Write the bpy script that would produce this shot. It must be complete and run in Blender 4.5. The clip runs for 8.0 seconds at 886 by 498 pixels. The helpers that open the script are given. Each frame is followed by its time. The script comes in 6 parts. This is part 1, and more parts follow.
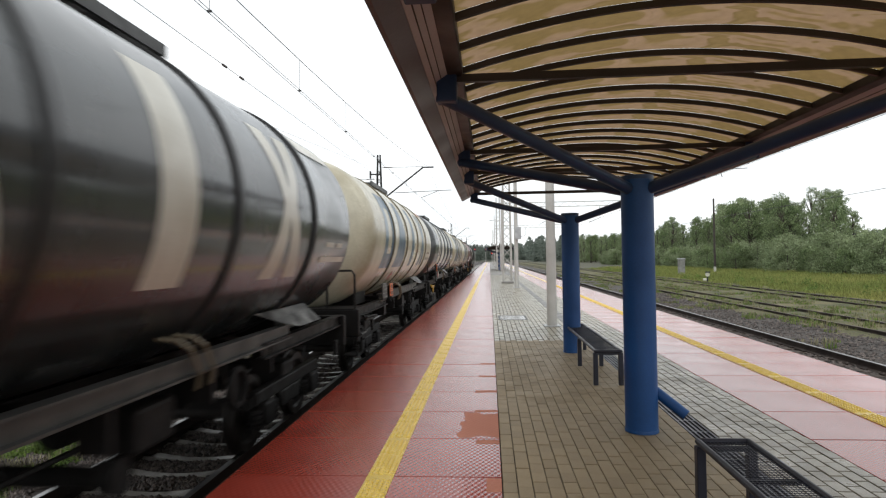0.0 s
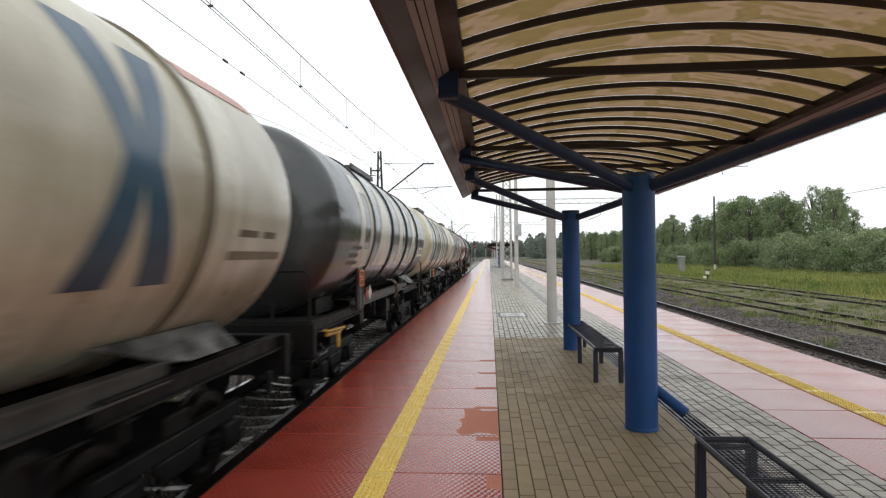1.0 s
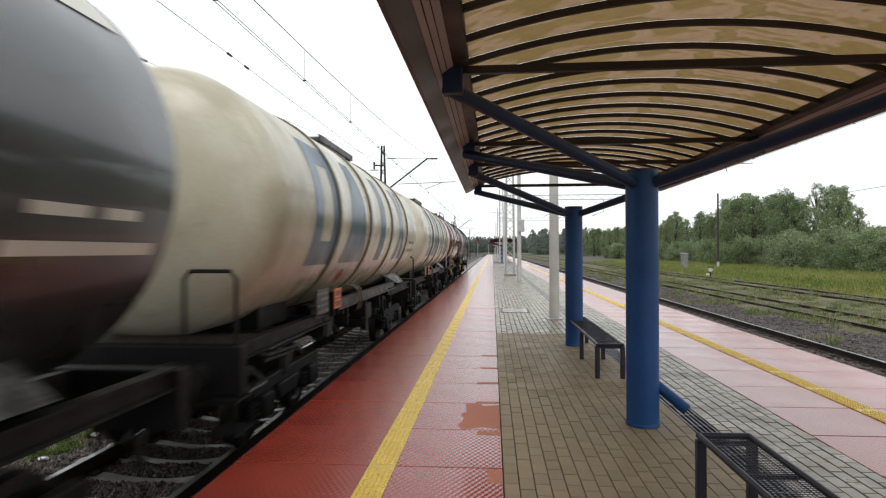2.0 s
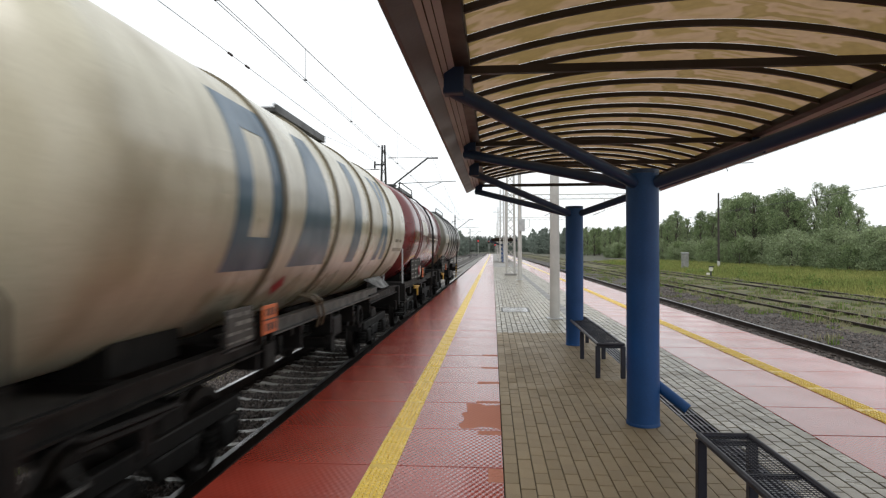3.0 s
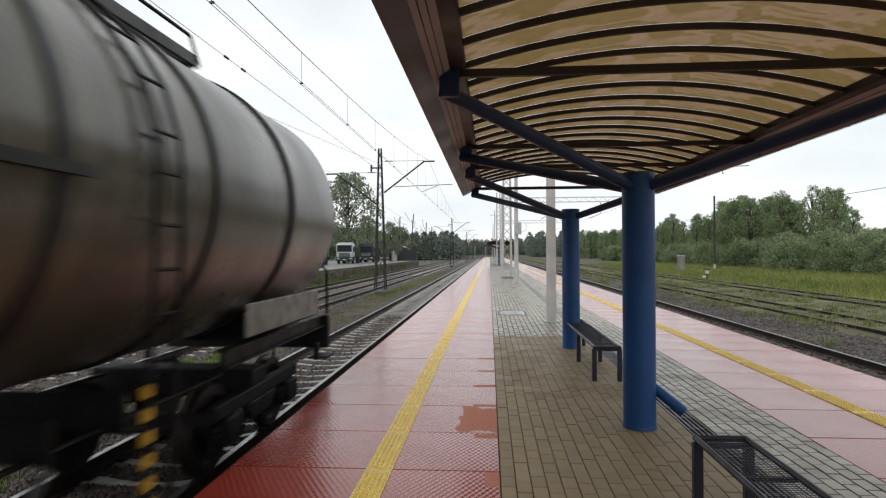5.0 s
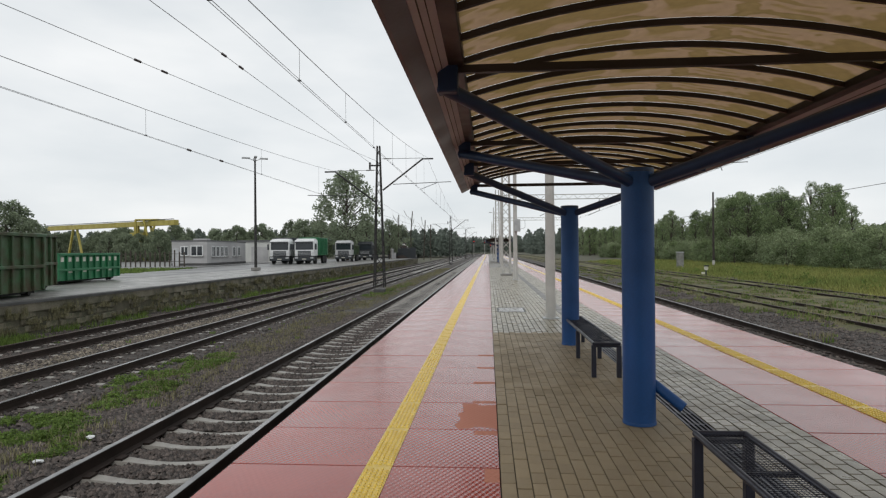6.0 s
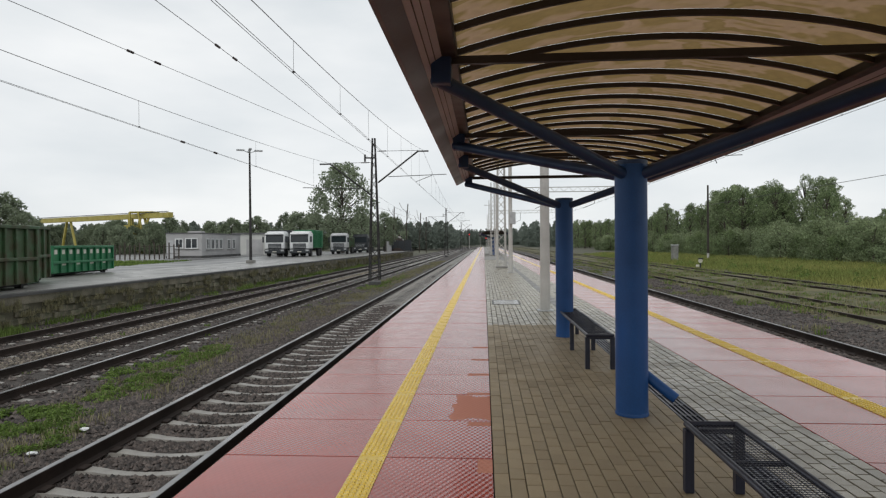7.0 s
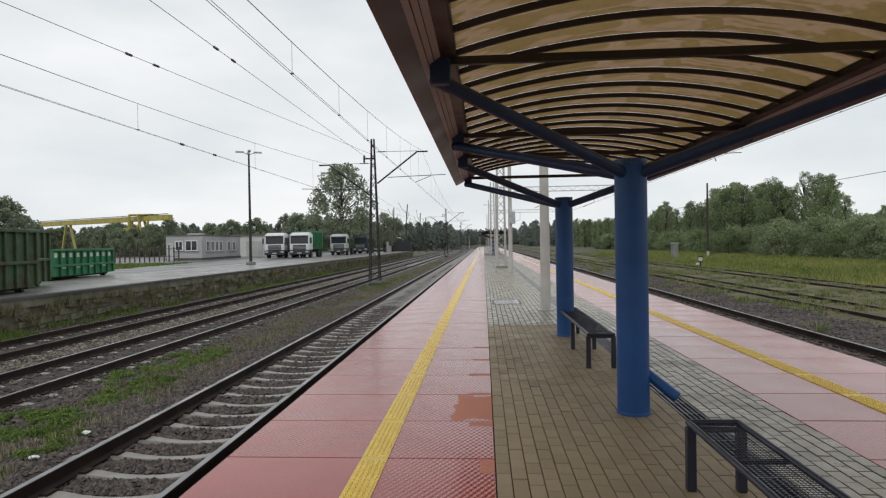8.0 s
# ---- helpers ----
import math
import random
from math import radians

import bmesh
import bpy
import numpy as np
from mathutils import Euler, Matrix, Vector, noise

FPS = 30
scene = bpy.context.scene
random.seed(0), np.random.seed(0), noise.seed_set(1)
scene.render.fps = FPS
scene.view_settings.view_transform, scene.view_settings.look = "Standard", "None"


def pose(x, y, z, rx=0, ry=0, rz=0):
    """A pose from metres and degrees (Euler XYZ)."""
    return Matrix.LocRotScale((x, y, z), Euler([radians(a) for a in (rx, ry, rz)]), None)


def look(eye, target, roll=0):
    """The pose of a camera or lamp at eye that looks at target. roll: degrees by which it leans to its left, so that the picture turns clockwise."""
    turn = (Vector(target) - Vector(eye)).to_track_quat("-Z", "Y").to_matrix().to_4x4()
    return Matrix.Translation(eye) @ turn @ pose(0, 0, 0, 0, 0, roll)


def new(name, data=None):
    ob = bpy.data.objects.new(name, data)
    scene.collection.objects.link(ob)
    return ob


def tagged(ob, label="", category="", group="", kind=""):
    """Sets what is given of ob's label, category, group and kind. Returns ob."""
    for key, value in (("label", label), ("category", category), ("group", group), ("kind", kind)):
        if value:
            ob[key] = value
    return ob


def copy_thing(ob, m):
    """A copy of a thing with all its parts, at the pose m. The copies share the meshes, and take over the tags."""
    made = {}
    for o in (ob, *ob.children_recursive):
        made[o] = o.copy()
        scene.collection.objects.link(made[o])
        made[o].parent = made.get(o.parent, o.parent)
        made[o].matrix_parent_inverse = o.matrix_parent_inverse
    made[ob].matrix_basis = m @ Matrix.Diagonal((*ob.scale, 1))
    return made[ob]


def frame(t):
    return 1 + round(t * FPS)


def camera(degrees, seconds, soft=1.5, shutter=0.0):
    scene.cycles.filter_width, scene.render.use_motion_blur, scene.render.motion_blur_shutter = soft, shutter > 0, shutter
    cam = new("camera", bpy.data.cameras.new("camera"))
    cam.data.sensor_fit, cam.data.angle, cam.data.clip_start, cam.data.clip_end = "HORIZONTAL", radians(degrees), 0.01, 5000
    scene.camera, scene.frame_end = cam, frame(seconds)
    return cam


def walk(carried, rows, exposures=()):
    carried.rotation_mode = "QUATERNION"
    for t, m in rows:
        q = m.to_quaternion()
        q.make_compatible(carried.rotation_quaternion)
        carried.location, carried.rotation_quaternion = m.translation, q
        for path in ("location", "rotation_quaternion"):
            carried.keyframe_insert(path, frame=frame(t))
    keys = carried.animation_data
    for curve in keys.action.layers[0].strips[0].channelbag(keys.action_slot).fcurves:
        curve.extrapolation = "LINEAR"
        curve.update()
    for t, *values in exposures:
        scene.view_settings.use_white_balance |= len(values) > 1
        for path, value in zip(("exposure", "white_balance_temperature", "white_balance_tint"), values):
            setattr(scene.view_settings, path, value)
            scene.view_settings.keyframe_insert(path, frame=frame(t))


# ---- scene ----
# the camera, hand-held on the platform, and its small drift
EYE_Z = 1.70
cam = camera(72.87, 8.0, soft=1.25, shutter=0.3)


def aim(x, y, z, yaw, pitch, roll):
    a, b = radians(yaw), radians(pitch)
    d = Vector((-math.sin(a) * math.cos(b), math.cos(a) * math.cos(b), math.sin(b)))
    return look((x, y, z), Vector((x, y, z)) + 10 * d, roll)


walk(cam, [
    (0.0, aim(-0.006, 0.001, 1.708, 4.41, 0.94, -0.91)),
    (0.5, aim(-0.008, 0.003, 1.709, 4.39, 0.85, -0.91)),
    (1.0, aim(-0.014, 0.005, 1.710, 4.42, 0.61, -0.63)),
    (1.5, aim(-0.013, -0.000, 1.706, 4.60, 0.32, -0.30)),
    (3.0, aim(-0.017, -0.016, 1.714, 4.73, 0.09, -0.19)),
    (3.5, aim(-0.008, -0.013, 1.713, 4.67, 0.26, -0.20)),
    (4.0, aim(-0.012, -0.006, 1.712, 4.57, 0.37, -0.16)),
    (4.5, aim(-0.011, -0.013, 1.713, 4.47, 0.40, -0.18)),
    (6.0, aim(-0.013, 0.003, 1.704, 4.32, 0.16, -0.50)),
    (6.5, aim(0.003, -0.006, 1.699, 4.11, -0.23, -0.47)),
    (7.0, aim(0.004, 0.000, 1.697, 3.90, -0.54, -0.47)),
    (7.5, aim(0.001, -0.001, 1.702, 3.82, -0.67, -0.71)),
    (8.0, aim(-0.000, -0.000, 1.700, 3.89, -0.53, -0.95)),
], exposures=[(0.0, 0.55), (1.0, 0.5), (4.2, 0.5), (4.7, 0.42), (5.7, 0.0), (8.0, 0.0)])

# ---- light: a bright overcast sky ----
world = bpy.data.worlds.new("overcast")
scene.world = world
world.use_nodes = True
wn, wl = world.node_tree.nodes, world.node_tree.links
wn.clear()
w_out = wn.new("ShaderNodeOutputWorld")
w_bg = wn.new("ShaderNodeBackground")
w_sky = wn.new("ShaderNodeTexSky")
w_sky.sky_type = "NISHITA"
w_sky.sun_disc = False
w_sky.sun_elevation, w_sky.sun_rotation = radians(48), radians(200)
w_dim = wn.new("ShaderNodeMix")
w_dim.data_type, w_dim.blend_type = "RGBA", "MULTIPLY"
w_dim.inputs[0].default_value = 1.0
w_dim.inputs[7].default_value = (0.08, 0.08, 0.08, 1)
w_tc = wn.new("ShaderNodeTexCoord")
w_map = wn.new("ShaderNodeMapping")
w_map.inputs["Scale"].default_value = (1.6, 1.6, 5.0)
w_noise = wn.new("ShaderNodeTexNoise")
w_noise.inputs["Scale"].default_value, w_noise.inputs["Detail"].default_value = 1.7, 5
w_ramp = wn.new("ShaderNodeValToRGB")
w_ramp.color_ramp.elements[0].position, w_ramp.color_ramp.elements[0].color = 0.3, (0.74, 0.785, 0.815, 1)
w_ramp.color_ramp.elements[1].position, w_ramp.color_ramp.elements[1].color = 0.72, (0.97, 0.985, 0.99, 1)
w_mix = wn.new("ShaderNodeMix")
w_mix.data_type = "RGBA"
w_mix.inputs[0].default_value = 0.93
wl.new(w_sky.outputs[0], w_dim.inputs[6])
wl.new(w_tc.outputs["Generated"], w_map.inputs["Vector"])
wl.new(w_map.outputs["Vector"], w_noise.inputs["Vector"])
wl.new(w_noise.outputs["Fac"], w_ramp.inputs["Fac"])
wl.new(w_dim.outputs[2], w_mix.inputs[6])
wl.new(w_ramp.outputs["Color"], w_mix.inputs[7])
wl.new(w_mix.outputs[2], w_bg.inputs["Color"])
w_bg.inputs["Strength"].default_value = 1.0
wl.new(w_bg.outputs[0], w_out.inputs[0])

sun = new("sun", bpy.data.lights.new("sun", "SUN"))
sun.data.energy, sun.data.angle, sun.data.color = 0.7, radians(25), (1.0, 0.97, 0.93)
sun.matrix_world = look((0, 0, 60), (18, 45, 0))


# ---- materials ----
def material(name, base, dark=None, rough=0.6, metal=0.0, scale=3.0, fine=60.0, bump=0.15, rough_var=0.12, spec=0.5, amount=0.7):
    """Two colours mixed by broad stains and fine grain, with relief from the grain."""
    m = bpy.data.materials.new(name)
    m.use_nodes = True
    n, l = m.node_tree.nodes, m.node_tree.links
    b = n["Principled BSDF"]
    dark = dark or tuple(c * 0.72 for c in base)
    tc = n.new("ShaderNodeTexCoord")
    big, small = n.new("ShaderNodeTexNoise"), n.new("ShaderNodeTexNoise")
    big.inputs["Scale"].default_value, big.inputs["Detail"].default_value = scale, 6
    small.inputs["Scale"].default_value, small.inputs["Detail"].default_value = fine, 3
    l.new(tc.outputs["Object"], big.inputs["Vector"])
    l.new(tc.outputs["Object"], small.inputs["Vector"])
    add = n.new("ShaderNodeMath")
    add.operation = "MULTIPLY_ADD"
    add.inputs[1].default_value = 0.45
    l.new(small.outputs["Fac"], add.inputs[0])
    l.new(big.outputs["Fac"], add.inputs[2])
    ramp = n.new("ShaderNodeMapRange")
    ramp.inputs[1].default_value, ramp.inputs[2].default_value = 0.45, 1.0
    ramp.inputs[3].default_value, ramp.inputs[4].default_value = 0.0, amount * 1.4
    l.new(add.outputs[0], ramp.inputs[0])
    mix = n.new("ShaderNodeMix")
    mix.data_type = "RGBA"
    mix.inputs[6].default_value, mix.inputs[7].default_value = (*base, 1), (*dark, 1)
    l.new(ramp.outputs[0], mix.inputs[0])
    l.new(mix.outputs[2], b.inputs["Base Color"])
    rr = n.new("ShaderNodeMapRange")
    rr.inputs[1].default_value, rr.inputs[2].default_value = 0.3, 0.7
    rr.inputs[3].default_value, rr.inputs[4].default_value = max(0.03, rough - rough_var), min(1, rough + rough_var)
    l.new(big.outputs["Fac"], rr.inputs[0])
    l.new(rr.outputs[0], b.inputs["Roughness"])
    b.inputs["Metallic"].default_value = metal
    b.inputs["Specular IOR Level"].default_value = spec
    if bump:
        bp = n.new("ShaderNodeBump")
        bp.inputs["Strength"].default_value, bp.inputs["Distance"].default_value = bump, 0.01
        l.new(small.outputs["Fac"], bp.inputs["Height"])
        l.new(bp.outputs[0], b.inputs["Normal"])
    return m


def per_piece(m, spread=0.3, joined=False):
    """Vary a material's colour from piece to piece."""
    n, l = m.node_tree.nodes, m.node_tree.links
    b = n["Principled BSDF"]
    src = b.inputs["Base Color"].links[0].from_socket
    if joined:
        rnd = n.new("ShaderNodeNewGeometry").outputs["Random Per Island"]
    else:
        rnd = n.new("ShaderNodeObjectInfo").outputs["Random"]
    mr = n.new("ShaderNodeMapRange")
    mr.inputs[3].default_value, mr.inputs[4].default_value = 1 - spread, 1 + spread
    l.new(rnd, mr.inputs[0])
    hsv = n.new("ShaderNodeHueSaturation")
    l.new(mr.outputs[0], hsv.inputs["Value"])
    l.new(src, hsv.inputs["Color"])
    l.new(hsv.outputs[0], b.inputs["Base Color"])
    return m


def slab_material(name, studded, coat=0.44):
    """Wet red concrete: a smooth water film in patches, moulded studs under it."""
    m = material(name, (0.33, 0.047, 0.029), (0.24, 0.031, 0.019), rough=0.25, scale=1.3, fine=140, bump=0.0, amount=0.6)
    n, l = m.node_tree.nodes, m.node_tree.links
    b = n["Principled BSDF"]
    tc = n.new("ShaderNodeTexCoord")
    wet = n.new("ShaderNodeTexNoise")
    wet.inputs["Scale"].default_value, wet.inputs["Detail"].default_value = 0.9, 3
    l.new(tc.outputs["Object"], wet.inputs["Vector"])
    mr = n.new("ShaderNodeMapRange")
    mr.inputs[1].default_value, mr.inputs[2].default_value = 0.38, 0.62
    mr.inputs[3].default_value, mr.inputs[4].default_value = 0.12, 0.25
    l.new(wet.outputs["Fac"], mr.inputs[0])
    l.new(mr.outputs[0], b.inputs["Roughness"])
    b.inputs["Specular IOR Level"].default_value = 0.4
    b.inputs["Coat Weight"].default_value = 0.55
    b.inputs["Coat Roughness"].default_value = 0.15
    b.inputs["Coat IOR"].default_value = 1.4
    sx = n.new("ShaderNodeSeparateXYZ")
    l.new(tc.outputs["Object"], sx.inputs[0])
    prod = n.new("ShaderNodeMath")
    prod.operation = "MULTIPLY"
    for k, ax in enumerate("XY"):
        f = n.new("ShaderNodeMath")
        f.operation = "MULTIPLY"
        f.inputs[1].default_value = 2 * math.pi / (0.05 if k == 0 else 0.088)
        s = n.new("ShaderNodeMath")
        s.operation = "SINE"
        l.new(sx.outputs[ax], f.inputs[0])
        l.new(f.outputs[0], s.inputs[0])
        l.new(s.outputs[0], prod.inputs[k])
    # dry patches at the canopy's drip edge: dull, paler, with ragged rims
    geo = n.new("ShaderNodeNewGeometry")
    rag = n.new("ShaderNodeTexNoise")
    rag.inputs["Scale"].default_value, rag.inputs["Detail"].default_value = 5.0, 4
    l.new(geo.outputs["Position"], rag.inputs["Vector"])
    dry = None
    for cx, cy, rx, ry in ((-0.12, 6.2, 0.2, 0.47), (-0.03, 5.62, 0.14, 0.07), (0.0, 7.74, 0.22, 0.07), (0.0, 8.73, 0.2, 0.06), (0.02, 4.55, 0.08, 0.14), (-0.05, 6.75, 0.16, 0.05), (0.0, 9.75, 0.2, 0.06)):
        off = n.new("ShaderNodeVectorMath")
        off.operation = "SUBTRACT"
        off.inputs[1].default_value = (cx, cy, 0)
        l.new(geo.outputs["Position"], off.inputs[0])
        sc = n.new("ShaderNodeVectorMath")
        sc.operation = "MULTIPLY"
        sc.inputs[1].default_value = (1 / rx, 1 / ry, 0)
        l.new(off.outputs[0], sc.inputs[0])
        ln = n.new("ShaderNodeVectorMath")
        ln.operation = "ABSOLUTE"
        l.new(sc.outputs[0], ln.inputs[0])
        sp = n.new("ShaderNodeSeparateXYZ")
        l.new(ln.outputs[0], sp.inputs[0])
        mxy = n.new("ShaderNodeMath")
        mxy.operation = "MAXIMUM"
        l.new(sp.outputs["X"], mxy.inputs[0])
        l.new(sp.outputs["Y"], mxy.inputs[1])
        if dry is None:
            dry = mxy.outputs[0]
        else:
            mn = n.new("ShaderNodeMath")
            mn.operation = "MINIMUM"
            l.new(dry, mn.inputs[0])
            l.new(mxy.outputs[0], mn.inputs[1])
            dry = mn.outputs[0]
    sm = n.new("ShaderNodeMath")
    sm.operation = "MULTIPLY_ADD"
    sm.inputs[1].default_value = 0.9
    l.new(rag.outputs["Fac"], sm.inputs[0])
    l.new(dry, sm.inputs[2])
    mask = n.new("ShaderNodeMapRange")
    mask.inputs[1].default_value, mask.inputs[2].default_value = 1.36, 1.44
    mask.inputs[3].default_value, mask.inputs[4].default_value = 1.0, 0.0
    l.new(sm.outputs[0], mask.inputs[0])
    col = n.new("ShaderNodeMix")
    col.data_type = "RGBA"
    col.inputs[7].default_value = (0.43, 0.175, 0.12, 1)
    l.new(mask.outputs[0], col.inputs[0])
    l.new(b.inputs["Base Color"].links[0].from_socket, col.inputs[6])
    l.new(col.outputs[2], b.inputs["Base Color"])
    rg = n.new("ShaderNodeMix")
    rg.inputs[3].default_value = 0.85
    l.new(mask.outputs[0], rg.inputs[0])
    l.new(mr.outputs[0], rg.inputs[2])
    l.new(rg.outputs[0], b.inputs["Roughness"])
    ct = n.new("ShaderNodeMapRange")
    ct.inputs[3].default_value, ct.inputs[4].default_value = coat, 0.0
    l.new(mask.outputs[0], ct.inputs[0])
    l.new(ct.outputs[0], b.inputs["Coat Weight"])
    bp = n.new("ShaderNodeBump")
    bp.inputs["Strength"].default_value, bp.inputs["Distance"].default_value = studded, 0.008
    # a thicker film of water lies over the studs along the rails
    film_edge = n.new("ShaderNodeMapRange")
    film_edge.inputs[1].default_value, film_edge.inputs[2].default_value = -0.84, -0.74
    film_edge.inputs[3].default_value = 0.5
    l.new(sx.outputs["X"], film_edge.inputs[0])
    stud = n.new("ShaderNodeMath")
    stud.operation = "MULTIPLY"
    l.new(prod.outputs[0], stud.inputs[0])
    l.new(film_edge.outputs[0], stud.inputs[1])
    l.new(stud.outputs[0], bp.inputs["Height"])
    l.new(bp.outputs[0], b.inputs["Normal"])
    return m


M = {}
M["slab"] = per_piece(slab_material("wet_red_concrete", 0.26), 0.07)
M["slab_worn"] = per_piece(slab_material("wet_worn_red_concrete", 0.07, 0.3), 0.07)
M["slab_far"] = per_piece(slab_material("wet_red_concrete_far", 0.04), 0.07, True)
M["yellow"] = material("yellow_tactile", (0.76, 0.545, 0.075), (0.57, 0.39, 0.05), rough=0.3, scale=4, fine=90, bump=0.3)
M["paver"] = per_piece(material("grey_paver", (0.325, 0.25, 0.148), (0.165, 0.128, 0.077), rough=0.62, scale=1.6, fine=120, bump=0.35), 0.1)
M["paver_far"] = per_piece(material("grey_paver_rows", (0.325, 0.25, 0.148), (0.165, 0.128, 0.077), rough=0.62, scale=1.6, fine=120, bump=0.35), 0.1, True)
M["paver_wet"] = per_piece(material("wet_grey_paver", (0.35, 0.315, 0.245), (0.20, 0.18, 0.142), rough=0.33, scale=2.2, fine=120, bump=0.2), 0.16, True)
M["sand"] = material("joint_sand", (0.045, 0.04, 0.032), rough=0.9, fine=200)
M["concrete"] = material("concrete", (0.30, 0.29, 0.27), (0.16, 0.155, 0.145), rough=0.8, scale=1.5, fine=50, bump=0.3)
M["dark_concrete"] = material("dark_grey_concrete", (0.10, 0.098, 0.095), (0.05, 0.05, 0.05), rough=0.8, scale=1.2, fine=40, bump=0.4)
M["sleeper"] = material("wet_sleeper_concrete", (0.34, 0.32, 0.287), (0.18, 0.168, 0.15), rough=0.38, scale=3, fine=70, bump=0.3)
M["ballast"] = material("ballast_bed", (0.068, 0.056, 0.047), (0.022, 0.018, 0.016), rough=0.85, scale=9, fine=38, bump=1.0)
M["stone"] = per_piece(material("ballast_stone", (0.108, 0.086, 0.074), (0.036, 0.028, 0.025), rough=0.65, scale=9, fine=60, bump=0.3), 0.75, True)
M["stone_tan"] = per_piece(material("tan_ballast_stone", (0.24, 0.205, 0.155), (0.12, 0.10, 0.075), rough=0.7, scale=9, fine=60, bump=0.3), 0.5, True)
M["rail"] = material("rusty_rail", (0.034, 0.022, 0.017), (0.015, 0.011, 0.009), rough=0.65, spec=0.25, scale=2, fine=80, bump=0.2)
M["rail_head"] = material("worn_rail_head", (0.34, 0.33, 0.33), (0.2, 0.2, 0.2), rough=0.34, metal=0.9, scale=2, fine=60, bump=0.05)
M["rail_dull"] = material("rusted_rail_head", (0.10, 0.07, 0.055), (0.05, 0.04, 0.035), rough=0.6, scale=2, fine=60, bump=0.2)
M["earth"] = material("weedy_earth", (0.10, 0.105, 0.05), (0.055, 0.052, 0.04), rough=0.95, scale=0.6, fine=14, bump=0.8, amount=1.0)
M["grass"] = per_piece(material("grass_blades", (0.19, 0.26, 0.065), (0.11, 0.17, 0.04), rough=0.7, scale=0.3, fine=5, bump=0, amount=1.0), 0.4, True)
M["weed"] = per_piece(material("weed_leaves", (0.18, 0.27, 0.06), (0.11, 0.17, 0.04), rough=0.7, scale=0.8, fine=8, bump=0, amount=1.0), 0.45, True)
M["siding_earth"] = material("mossy_siding_earth", (0.15, 0.125, 0.05), (0.062, 0.066, 0.027), rough=0.95, scale=0.9, fine=16, bump=0.8, amount=1.0)
M["meadow"] = per_piece(material("tall_meadow", (0.33, 0.32, 0.105), (0.19, 0.225, 0.066), rough=0.8, scale=0.12, fine=3, bump=0, amount=1.0), 0.4, True)
# both leaf greens are raised above their own tone to carry some haze
M["leaf"] = per_piece(material("leaves", (0.25, 0.31, 0.15), (0.155, 0.21, 0.10), rough=0.65, scale=0.4, fine=4, bump=0, amount=1.0), 0.5, True)
M["leaf_grey"] = per_piece(material("willow_leaves", (0.31, 0.36, 0.205), (0.20, 0.255, 0.135), rough=0.65, scale=0.4, fine=4, bump=0, amount=1.0), 0.45, True)
# lightened and greyed: thin haze over the yard trees is put into the colour
M["leaf_mid"] = per_piece(material("haze_lifted_leaves", (0.30, 0.345, 0.235), (0.195, 0.235, 0.155), rough=0.75, scale=0.3, fine=3, bump=0, amount=1.0), 0.35, True)
# pale grey-green, low in contrast: distance haze is painted into the leaf colour
M["leaf_far"] = per_piece(material("haze_tinted_far_leaves", (0.215, 0.25, 0.21), (0.165, 0.195, 0.165), rough=0.95, scale=0.05, fine=1, bump=0, amount=1.0, spec=0.05), 0.12, True)
M["bark"] = material("bark", (0.085, 0.07, 0.055), (0.04, 0.032, 0.026), rough=0.9, scale=3, fine=25, bump=0.7)
M["blue"] = material("blue_paint", (0.006, 0.08, 0.28), (0.004, 0.05, 0.175), rough=0.48, scale=1.8, fine=70, bump=0.06)
M["navy"] = material("dark_blue_paint", (0.014, 0.048, 0.135), (0.010, 0.03, 0.085), rough=0.4, scale=3, fine=70, bump=0.06)
M["black_steel"] = material("dark_bench_steel", (0.020, 0.023, 0.045), (0.011, 0.012, 0.022), rough=0.42, scale=5, fine=80, bump=0.1)
M["rib"] = material("dark_brown_rib", (0.035, 0.026, 0.022), (0.02, 0.015, 0.013), rough=0.5, scale=3, fine=60, bump=0.05)
M["fascia"] = material("mauve_brown_cladding", (0.50, 0.495, 0.55), (0.38, 0.375, 0.42), rough=0.5, scale=1.0, fine=40, bump=0.08)
M["fascia_dark"] = material("maroon_gutter", (0.125, 0.12, 0.145), (0.09, 0.086, 0.105), rough=0.45, scale=1.0, fine=40, bump=0.08)
M["post"] = material("grey_white_post", (0.52, 0.51, 0.48), (0.36, 0.35, 0.33), rough=0.6, scale=2, fine=50, bump=0.15)
M["galv"] = material("galvanised_steel", (0.48, 0.49, 0.49), (0.34, 0.35, 0.36), rough=0.5, metal=0.3, scale=4, fine=40, bump=0.05)
M["mast"] = material("dark_mast_steel", (0.032, 0.030, 0.029), (0.018, 0.017, 0.016), rough=0.7, scale=4, fine=40, bump=0.1)
M["wire"] = material("dark_wire", (0.07, 0.07, 0.075), (0.04, 0.04, 0.04), rough=0.6, scale=2, fine=20, bump=0)
M["porcelain"] = material("brown_insulator", (0.05, 0.03, 0.025), rough=0.3, scale=8, fine=60, bump=0)
M["cream"] = material("cream_tank_paint", (0.62, 0.585, 0.455), (0.36, 0.32, 0.225), rough=0.33, scale=0.9, fine=30, bump=0.03, amount=0.55)
M["cream_band"] = material("dirty_cream_band", (0.20, 0.17, 0.11), (0.11, 0.09, 0.06), rough=0.5, scale=2, fine=40, bump=0.05)
M["grey_tank"] = material("dark_grey_tank_paint", (0.045, 0.050, 0.050), (0.026, 0.028, 0.028), rough=0.3, scale=0.9, fine=30, bump=0.03)
M["black_band"] = material("black_band", (0.022, 0.022, 0.023), (0.012, 0.012, 0.012), rough=0.45, scale=2, fine=40, bump=0.05)
